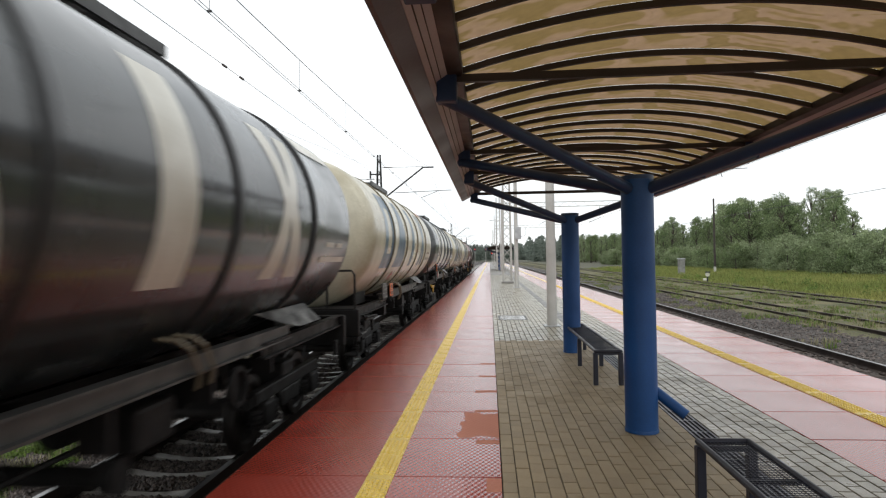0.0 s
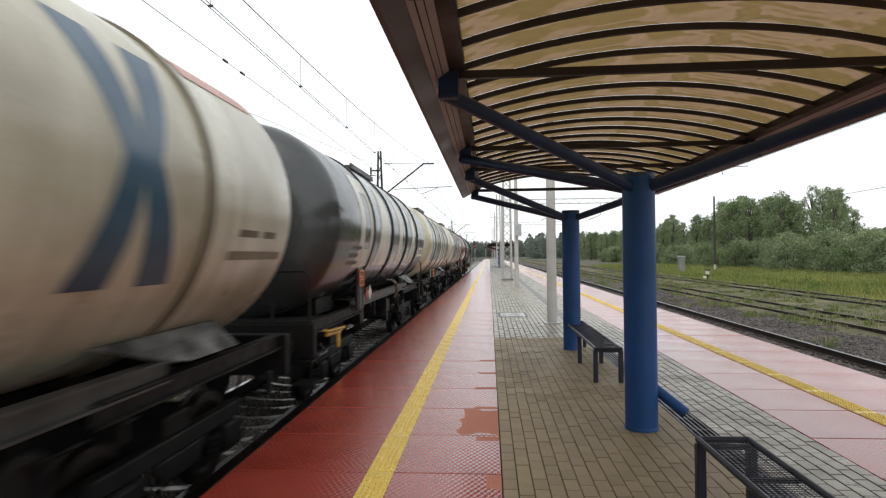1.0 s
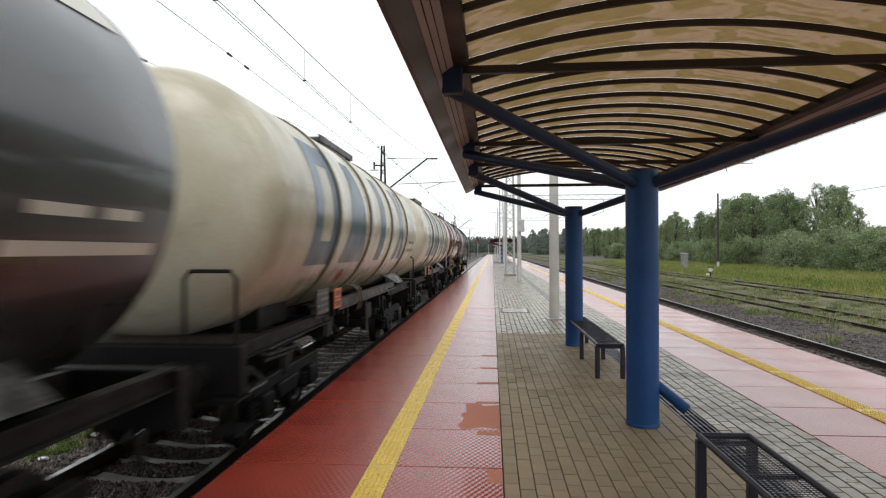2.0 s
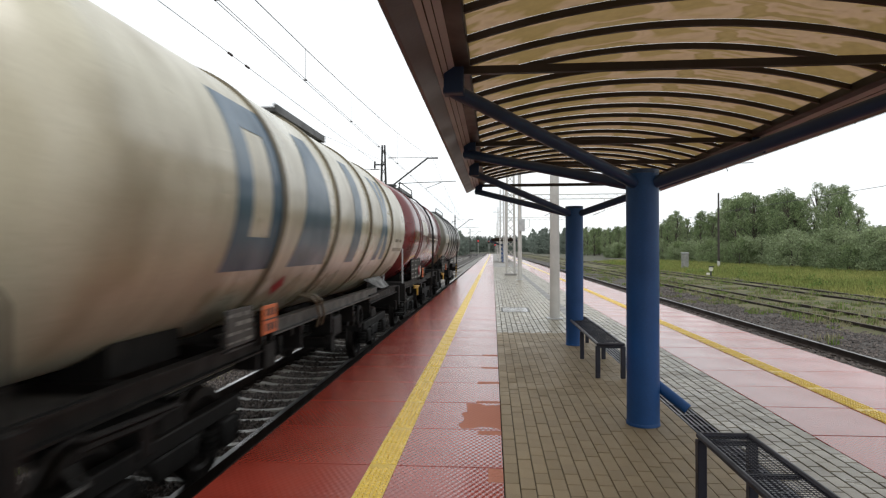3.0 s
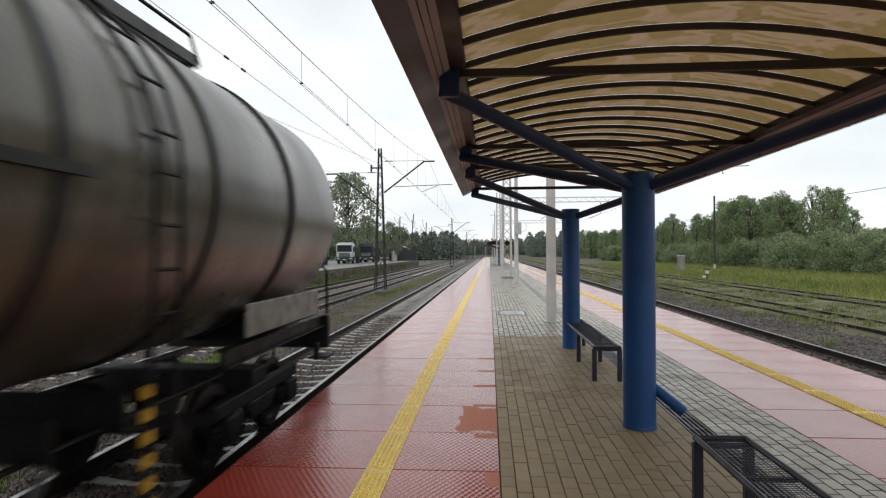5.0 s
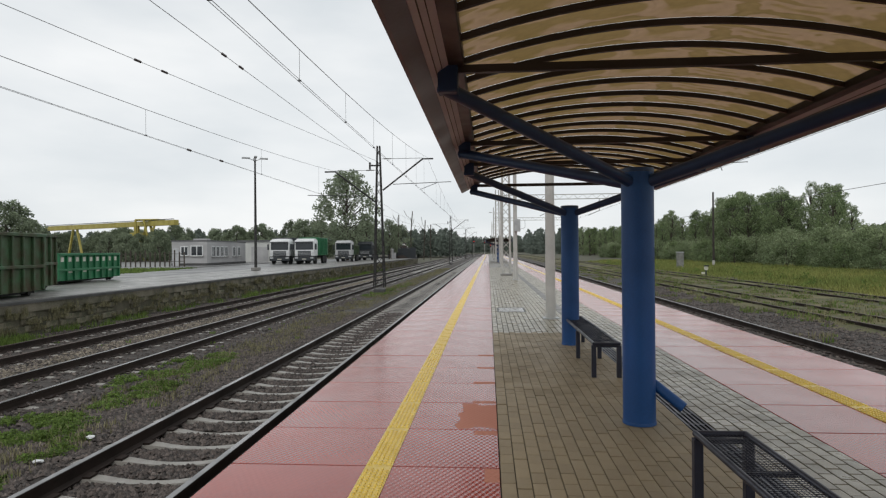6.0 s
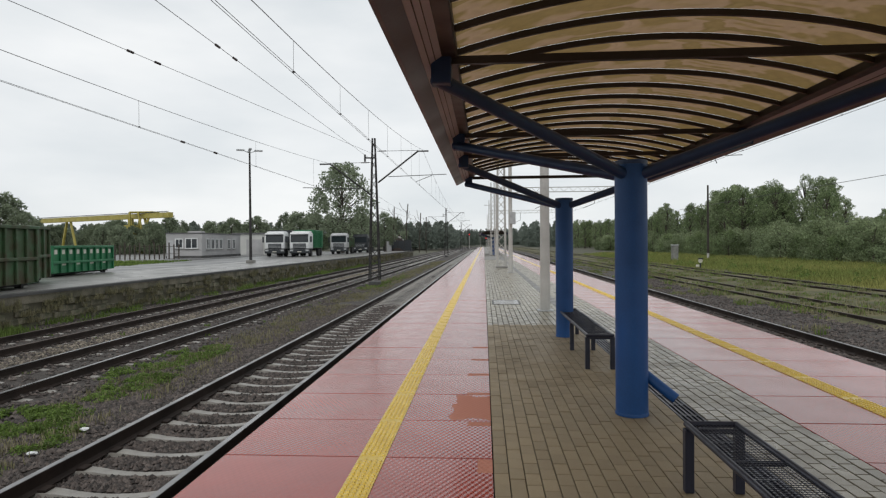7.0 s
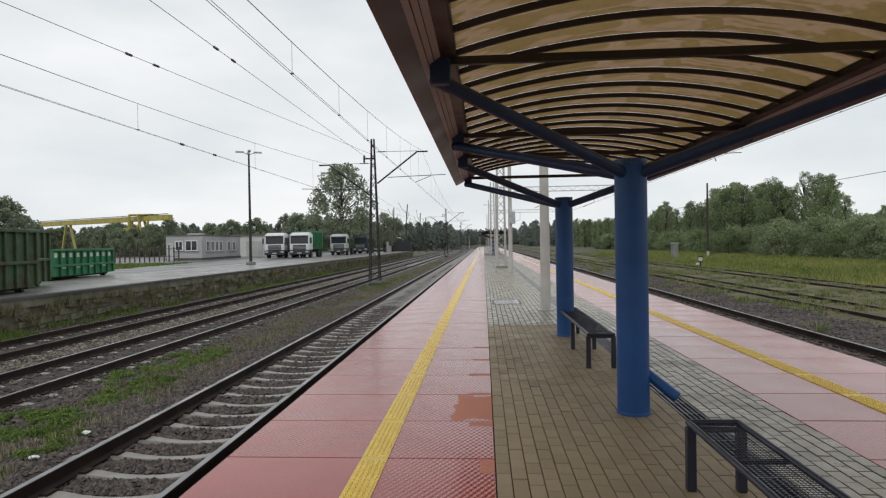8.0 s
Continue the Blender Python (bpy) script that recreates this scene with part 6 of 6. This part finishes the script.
def insulator_bm(p, q):
    p, q = Vector(p), Vector(q)
    bm = tube(BM(), p, q, 0.02, 6)
    for k in range(5):
        c = p + (q - p) * (k + 0.5) / 5
        tube(bm, c - (q - p) * 0.07, c + (q - p) * 0.07, 0.034, 10)
    return bm


def line_mast(x, y, base):
    m = thing("catenary_mast", x, y, base, "dark lattice mast carrying the overhead line between tracks", "mast", "overhead line masts")
    part("lattice", lattice(BM(), 8.75, 0.62, 0.15, 0.6, 0.028), "mast", m, "dark steel lattice")
    part("footing", box(BM(), -0.34, 0.34, -0.34, 0.34, -0.6, -0.1, bevel=0.05), "dark_concrete", m)
    part("top_bracket", box(box(BM(), -0.55, 0.1, -0.05, 0.05, 7.5, 7.58), -0.6, -0.5, -0.05, 0.05, 7.3, 7.75), "mast", m)
    for s, z in ((1, 6.0), (-1, 5.3)):
        arm = part("cantilever", path_tube(BM(), [(s * 0.25, 0, z), (s * 2.75, 0, z + 1.9), (s * 3.4, 0, z + 1.9)], 0.05, 8), "mast", m, "bent tubular bracket arm")
        part("stay", tube(BM(), (s * 0.2, 0, z + 1.95), (s * 2.75, 0, z + 1.95), 0.014, 6), "wire", arm)
        part("stay_insulator", insulator_bm((s * 0.3, 0, z + 1.95), (s * 0.8, 0, z + 1.95)), "porcelain", arm)
        part("registration_tube", tube(BM(), (s * 0.9, 0, z + 0.36), (s * 4.5, 0, z + 0.46), 0.022, 6), "wire", arm)
        part("steady_arm", tube(BM(), (s * 2.6, 0, z + 0.02), (s * 3.6, 0, z + 0.4), 0.018, 6), "wire", arm)
        part("arm_insulator", insulator_bm((s * 0.25, 0, z), (s * 0.75, 0, z + 0.38)), "porcelain", arm)
    return m


mast = line_mast(-6.75, 36.8, -0.52)
for y in (112.0, 187.0, 262.0):
    copy_thing(mast, Matrix.Translation((-7.0, y, -0.52)))


def overhead(name, x, z, mid, half, gap, dip, label, first=3.9, pitch=3.85):
    w = thing(name, x, 0, 0, label, "overhead line")
    spans = [(mid, half)] + [(mid + half + 37.5 + 75 * k, 37.5) for k in range(3)]
    for d in (-0.028, 0.028):
        part("contact_wire", path_tube(BM(), [(d, mid - half, z), (d, mid + half, z)] + [(d, mid + half + 75 * (k + 1), z) for k in range(3)], 0.005, 6), "wire", w)
    for c, h in spans:
        def sag(y):
            return z + gap + dip * ((y - c) / h) ** 2
        part("messenger_wire", path_tube(BM(), [(0, c - h + 2 * h * k / 24, sag(c - h + 2 * h * k / 24)) for k in range(25)], 0.0075, 6), "wire", w)
        if c < 120:
            y = c - h + first
            while y < c + h - 2:
                part("dropper", tube(BM(), (0, y, z), (0, y, sag(y)), 0.004, 5), "wire", w)
                part("clamp", box(BM(), -0.032, 0.032, y - 0.015, y + 0.015, z - 0.008, z + 0.02), "wire", w)
                y += pitch
    return w


overhead("overhead_line", -3.70, 5.08, 0.0, 36.8, 0.43, 1.94, "contact and messenger wires over the near track", 6.05)
middle_line = overhead("overhead_line", -9.0, 4.81, 0.0, 36.8, 0.47, 1.3, "contact and messenger wires over the middle track", 3.4, 8.1)
for y in (17.5, 19.7):
    part("insulator", insulator_bm((0, y - 0.1, 4.81), (0, y + 0.1, 4.81)), "porcelain", middle_line, "brown ribbed insulator")
siding_line = overhead("overhead_line", 12.0, 5.88, 0.0, 36.8, 0.6, 1.3, "contact and messenger wires over the siding")
part("registration_arm", path_tube(BM(), [(-1.0, 35, 6.12), (-0.9, 35, 6.33), (1.1, 35, 6.36), (1.2, 35, 6.1)], 0.028, 6), "mast", siding_line, "dark bent registration arm")
part("arm_tube", tube(BM(), (-0.6, 35, 6.48), (2.6, 35, 6.56), 0.022, 6), "mast", siding_line)
part("arm_link", tube(BM(), (0.9, 35, 6.36), (0.9, 35, 6.5), 0.02, 6), "mast", siding_line)
for a, b, ya, yb in (((-6.9, -25.0, 6.9), (-6.9, 36.8, 6.9), 15.3, 16.4), ((-13.49, -25.0, 5.82), (-6.8, 36.8, 7.27), 15.1, 16.2)):
    a, b = Vector(a), Vector(b)
    w = thing("anchor_wire", 0, 0, 0, "straight anchor wire with a pair of insulators", "wire", "anchor wires")
    part("wire", tube(BM(), a, b, 0.0075, 6), "wire", w)
    for y in (ya, yb):
        c, d = a + (b - a) * (y - a.y) / (b.y - a.y), (b - a).normalized() * 0.12
        part("insulator", insulator_bm(c - d, c + d), "porcelain", w, "brown ribbed insulator")
w = thing("far_wire", 15.2, 0, 0, "thin wire beyond the siding", "wire")
part("wire", tube(BM(), (0, -25, 4.15), (0, 66, 4.15), 0.011, 6), "wire", w)

# ---- posts along the platform ----


def light_pole(y, x=1.52, r=0.13, box_on=False):
    p = thing("platform_pole", x, y, 0, "pale grey round lighting pole on the paving", "lamp post", "poles along the platform")
    part("pole", tube(BM(), (0, 0, 0), (0, 0, 9.2), r, 20, r * 0.7), "post", p, "", True)
    part("foot_plate", box(BM(), -0.2, 0.2, -0.2, 0.2, 0, 0.02), "galv", p)
    for s in (-1, 1):
        arm = part("arm", tube(BM(), (0, 0, 9.1), (s * 0.9, 0, 9.35), 0.035, 8), "galv", p)
        part("lamp_head", box(BM(), s * 1.1 - 0.32, s * 1.1 + 0.32, -0.12, 0.12, 9.31, 9.42, bevel=0.03), "galv", arm)
    if box_on:
        part("control_box", box(BM(), -0.05, 0.28, -0.36, -0.12, 2.75, 3.45, bevel=0.02), "galv", p, "grey box fixed to the pole")
    return p


for k, y in enumerate((15.1, 34.4, 72.0, 122.0)):
    light_pole(y, 1.52, 0.125, k in (1, 3))
tower = thing("lattice_tower", 1.18, 40.5, 0, "white-grey lattice mast on the platform", "mast", "lattice masts on the platform")
part("lattice", lattice(BM(), 9.5, 0.55, 0.4, 0.55, 0.04), "post", tower, "pale steel lattice")
part("footing", box(BM(), -0.4, 0.4, -0.4, 0.4, 0, 0.12), "concrete", tower)
for y in (78.0, 110.0, 165.0):
    copy_thing(tower, Matrix.Translation((1.18, y, 0)))
portal = thing("catenary_portal", 0, 66, 0, "pale lattice cross beam of the overhead line", "portal")
bm = BM()
for z in (7.2, 7.7):
    for d in (-0.2, 0.2):
        bar(bm, (1.2, d, z), (15.2, d, z), 0.05, 0.05)
for k in range(28):
    bar(bm, (1.2 + 0.5 * k, -0.2, 7.2 if k % 2 else 7.7), (1.7 + 0.5 * k, -0.2, 7.7 if k % 2 else 7.2), 0.035, 0.035)
part("cross_beam", bm, "post", portal, "pale lattice girder")
part("leg", lattice(BM(), 7.7, 0.5, 0.4, 0.5, 0.04), "post", portal).location = (15.2, 0, 0)
for x in (6.8, 12.0):
    part("drop_arm", path_tube(BM(), [(x, 0, 7.2), (x, 0, 5.9), (x - 1.2, 0, 5.4)], 0.03, 6), "mast", portal)
copy_thing(portal, Matrix.Translation((0, 112, 0)))
copy_thing(canopy, Matrix.Translation((COL_X, 82.0, 0)))
for x, y, h in ((-1.6, 262.0, 5.9), (-6.0, 250.0, 6.0), (1.0, 258, 4.4)):
    s = thing("railway_signal", x, y, -0.6, "tall railway signal showing a red light", "signal", "signals at the platform's end")
    part("post", tube(BM(), (0, 0, 0), (0, 0, h + 0.4), 0.09, 10), "post", s)
    part("signal_head", box(BM(), -0.35, 0.35, -0.1, 0.1, h - 0.8, h + 1.2, bevel=0.05), "truck_dark", s)
    part("red_light", tube(BM(), (0, -0.11, h), (0, -0.13, h), 0.13, 14), "red_lamp", s, "glowing red signal lamp")

# ---- the other side of the line ----
cab = thing("relay_cabinet", 22.0, 71.0, -0.72, "grey metal relay cabinet standing in the grass", "cabinet")
part("body", box(BM(), -0.33, 0.33, -0.3, 0.3, 0.1, 1.95, bevel=0.03), "pale_mark", cab, "grey painted sheet body")
part("hood", box(BM(), -0.38, 0.38, -0.35, 0.35, 1.95, 2.06, bevel=0.03), "galv", cab)
part("door", box(BM(), -0.27, 0.27, -0.315, -0.3, 0.25, 1.8), "pale_mark", cab)
part("plinth", box(BM(), -0.46, 0.46, -0.4, 0.4, 0, 0.12), "concrete", cab)
pole = thing("timber_pole", 27.2, 75.0, -0.7, "thin dark timber pole with a white foot in the meadow", "pole")
part("shaft", tube(BM(), (0, 0, 0), (0, 0, 9.2), 0.14, 10, 0.1), "timber", pole, "dark timber shaft", True)
part("foot_sleeve", tube(BM(), (0, 0, 0), (0, 0, 0.95), 0.15, 10), "post", pole, "white concrete foot")
sig = thing("dwarf_signal", 18.4, 52.5, -0.6, "small white and black dwarf signal in the grass", "signal")
part("stem", tube(BM(), (0, 0, 0), (0, 0, 0.5), 0.06, 10), "truck_dark", sig)
part("signal_disc", tube(BM(), (0, -0.06, 0.62), (0, 0.02, 0.62), 0.17, 20), "white_mark", sig, "white round disc")
part("counterweight", box(BM(), -0.36, -0.1, -0.08, 0.08, 0.12, 0.3, bevel=0.03), "white_mark", sig)
part("visor", box(BM(), -0.2, 0.2, -0.14, -0.06, 0.78, 0.88), "truck_dark", sig)


# ---- trees ----
def tree_meshes(seed, h, rad, leafmat, clumps, low=0.18, leaf=0.3, tuft=(0.16, 0.34), fill=42):
    """A tapered trunk with limbs, and a crown of small leaf cards in uneven clumps."""
    r = random.Random(seed)
    bm = BM()
    tube(bm, (0, 0, 0), (0.05 * h * r.uniform(-1, 1), 0, h * 0.55), 0.022 * h, 9, 0.011 * h)
    top = Vector((0, 0, h * 0.55))
    tube(bm, top, (r.uniform(-0.3, 0.3), r.uniform(-0.3, 0.3), h * 0.92), 0.011 * h, 7, 0.003 * h)
    centres = []
    for k in range(clumps):
        a, u = r.uniform(0, 6.28), r.random()
        z = low + (1 - low) * (k + r.random()) / clumps
        s = (z - low) / (1 - low)
        env = math.sin(math.pi * (0.12 + 0.83 * s)) ** 0.8
        d = rad * env * (0.35 + 0.7 * u ** 0.6)
        c = Vector((d * math.cos(a), d * math.sin(a), z * h))
        centres.append((c, rad * r.uniform(*tuft)))
        if k % 3 == 0:
            b = Vector((0, 0, h * max(0.15, z - 0.2)))
            tube(bm, b, c, 0.006 * h, 5, 0.002 * h)
    verts, faces = [], []
    for c, cr in centres:
        n = int(fill * (cr / (rad * 0.25)) ** 1.5)
        for _ in range(n):
            v = Vector((r.gauss(0, 1), r.gauss(0, 1), r.gauss(0.2, 1.25)))
            v = v.normalized() * cr * r.random() ** 0.4
            p, s = c + v, leaf * r.uniform(0.5, 1.2)
            if p.z < 0.05:
                continue
            u = Vector((r.gauss(0, 0.8), r.gauss(0, 0.8), r.gauss(0.7, 0.6))).normalized()
            w = u.orthogonal().normalized()
            b = len(verts)
            verts += [tuple(p + u * s * 0.6), tuple(p + w * s * 0.3), tuple(p - u * s * 0.55), tuple(p - w * s * 0.32)]
            faces += [(b, b + 1, b + 2, b + 3)]
    crown = bpy.data.meshes.new("crown")
    crown.from_pydata(verts, [], faces)
    crown.materials.append(M[leafmat])
    return mesh_of("trunk", bm, "bark"), crown


KINDS = [
    (tree_meshes(1, 11.0, 1.9, "leaf_grey", 120, 0.1, 0.2, (0.12, 0.26), 75), "tall grey-green willow at the wood's edge"),
    (tree_meshes(2, 10.0, 2.2, "leaf", 110, 0.1, 0.2, (0.12, 0.26), 80), "leafy dark green tree at the wood's edge"),
    (tree_meshes(3, 8.0, 2.6, "leaf_grey", 90, 0.04, 0.2, (0.13, 0.28), 80), "bushy green tree beside the meadow"),
    (tree_meshes(4, 3.6, 2.2, "leaf_grey", 44, 0.02, 0.17, (0.14, 0.3), 90), "low grey-green willow shrub in the meadow"),
    (tree_meshes(5, 3.0, 1.9, "leaf", 40, 0.02, 0.17, (0.14, 0.3), 90), "low green shrub in the meadow"),
    (tree_meshes(6, 14.5, 5.0, "leaf_mid", 170, 0.16, 0.42, (0.1, 0.23), 70), "large spreading broadleaf tree behind the ramp"),
    (tree_meshes(7, 10.0, 3.0, "leaf_mid", 110, 0.04, 0.42, (0.14, 0.3), 60), "dense grey-green tree behind the yard"),
    (tree_meshes(8, 8.0, 3.2, "leaf_mid", 100, 0.02, 0.42, (0.14, 0.3), 60), "dense bushy tree behind the yard"),
]


def plant(kind, x, y, z, scale, turn, group):
    (trunk, crown), label = KINDS[kind]
    t = thing("shrub" if kind in (3, 4) else "tree", x, y, z, label, "shrub" if kind in (3, 4) else "tree", group, turn)
    t.scale = (scale * random.uniform(0.9, 1.15), scale * random.uniform(0.9, 1.15), scale)
    for name, me in (("trunk", trunk), ("crown", crown)):
        o = new(name, me)
        o.parent = t


rng = random.Random(21)
# heights over the eye, in degrees, along the wood by its bearing from the platform
BEARING, RISE = [3.0, 7.6, 11.0, 15.1, 17.0, 18.4, 20.2, 21.6, 23.3, 25.4, 26.6, 27.8, 29.0, 30.1, 30.7, 31.2, 32.5, 35.0, 50.0], [1.8, 1.9, 2.1, 2.2, 3.8, 3.2, 3.8, 5.1, 4.9, 4.9, 5.2, 5.35, 5.0, 4.2, 2.2, 0.85, 2.5, 3.0, 3.2]
for k in range(170):
    x = rng.uniform(36.5, 50)
    y = 30 + 250 * (k / 170) ** 1.9 + rng.uniform(-2, 2)
    rise = np.interp(math.degrees(math.atan2(x, y)), BEARING, RISE)
    h0 = 1.7 + math.tan(radians(rise)) * math.hypot(x, y) * rng.uniform(0.72, 1.0)
    k = rng.choice((0, 0, 1, 1, 2))
    plant(k, x, y, -0.75, max(1.6, h0 + 0.75) / (11.0, 10.0, 8.0)[k], rng.uniform(0, 6.28), "trees along the meadow")
for _ in range(150):
    y = 32 + 150 * rng.random() ** 1.3
    plant(rng.choice((3, 3, 4)), 35.0 + rng.uniform(-1.8, 2.5), y, -0.75, rng.uniform(0.5, 1.25), rng.uniform(0, 6.28), "shrubs along the meadow")
for x, y, s in ((-24.0, 101, 1.02), (-18.6, 112, 0.5)):
    plant(5, x, y, RAMP_Z, s, rng.uniform(0, 6.28), "trees behind the ramp")
for x, y, h in ((-69.6, 82, 9), (-76.7, 95, 7.4), (-95.6, 127, 6), (-80.8, 126, 7.0), (-78.1, 124, 7), (-65.5, 108, 5.2), (-59.6, 104, 5.8), (-60.5, 112, 7.2), (-61.8, 120, 6.6), (-97.0, 140, 6), (-108.6, 150, 6), (-50.5, 150, 9.5), (-43.7, 140, 9), (-42.4, 150, 8.8), (-36.6, 150, 8.4), (-29.8, 145, 8.6), (-26.8, 170, 9), (-81.4, 175, 8.5), (-75.7, 180, 7.6), (-66.7, 175, 8), (-73.2, 121, 6.4), (-66.0, 100, 5.0), (-55.8, 98, 5.2), (-86.0, 129, 6.4), (-91.5, 134, 6.6), (-52.0, 100, 4.6), (-61.5, 98, 5.0), (-95.0, 128, 6.2), (-58.0, 150, 8.6), (-64.5, 150, 8.2), (-33.0, 160, 9.2), (-47.0, 160, 9.6), (-22.0, 150, 8.0)):
    k = rng.choice((6, 7, 7))
    plant(k, x, y, RAMP_Z - 0.3, h / (10.0 if k == 6 else 8.0), rng.uniform(0, 6.28), "trees behind the yard")


def bare_tree(x, y, h, seed):
    """A dead tree: a thin trunk with a few leafless limbs."""
    r = random.Random(seed)
    t = thing("bare_tree", x, y, -0.6, "thin leafless dead tree beyond the ramp", "tree", "bare trees")
    part("trunk", path_tube(BM(), [(0, 0, 0), (r.uniform(-0.2, 0.2), 0, h * 0.5), (r.uniform(-0.5, 0.5), 0, h)], 0.12, 7), "bark", t)
    for k in range(7):
        z, a, d = h * (0.35 + 0.08 * k), r.uniform(0, 6.28), h * r.uniform(0.1, 0.2)
        part("limb", path_tube(BM(), [(0, 0, z), (d * 0.6 * math.cos(a), d * 0.6 * math.sin(a), z + d * 0.5), (d * math.cos(a), d * math.sin(a), z + d * 1.2)], 0.045, 5), "bark", t)


for k, (x, y, h) in enumerate(((-21.5, 142, 11.0), (-18.8, 146, 12.0), (-16.2, 150, 10.0), (-14.6, 152, 9.0))):
    bare_tree(x, y, h, k)


def far_wood(name, x0, x1, y0, y1, count, h, label):
    r = random.Random(count)
    verts, faces = [], []
    for _ in range(count):
        x, y = r.uniform(x0, x1), r.uniform(y0, y1)
        hh, rad = h * r.uniform(0.7, 1.15), r.uniform(2.5, 4.5)
        for _ in range(170):
            a, z = r.uniform(0, 6.28), r.random() ** 0.8
            d = rad * r.random() ** 0.5 * math.sin(math.pi * (0.25 + 0.72 * z))
            p = Vector((x + d * math.cos(a), y + d * math.sin(a), -0.5 + z * hh))
            u = Vector((r.gauss(0, 1), r.gauss(0, 1), r.gauss(0, 1))).normalized()
            w, s, b = u.orthogonal().normalized(), r.uniform(0.45, 0.9), len(verts)
            verts += [tuple(p + u * s), tuple(p + w * s * 0.6), tuple(p - u * s), tuple(p - w * s * 0.6)]
            faces += [(b, b + 1, b + 2, b + 3)]
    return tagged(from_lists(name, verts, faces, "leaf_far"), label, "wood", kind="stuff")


# the haze over these woods is only their pale leaf colour
far_wood("far_wood_left", -330, -14, 250, 300, 620, 11, "dark wood beyond the yard, haze in its leaf colour")
far_wood("far_wood_right", 22, 420, 320, 370, 800, 13, "wood beyond the meadow, haze in its leaf colour")
far_wood("far_wood_end", -40, 60, 560, 620, 240, 14, "wood at the end of the line, paled with haze colour")


def motions():
    """The train's even roll towards the camera, and the turning of its wheels."""
    for w, mid in WAGONS:
        walk(w, [(t, pose(TRACKS["near"][0], mid - SPEED * t, RAIL_1)) for t in (0.0, 2.0, 4.0, 6.0, 8.0)])
    step = math.degrees(SPEED / WHEEL_R) / FPS
    for ws, y in WHEELSETS:
        walk(ws, [(k / FPS, pose(0, y, WHEEL_R, k * step)) for k in range(8 * FPS + 1)])


motions()
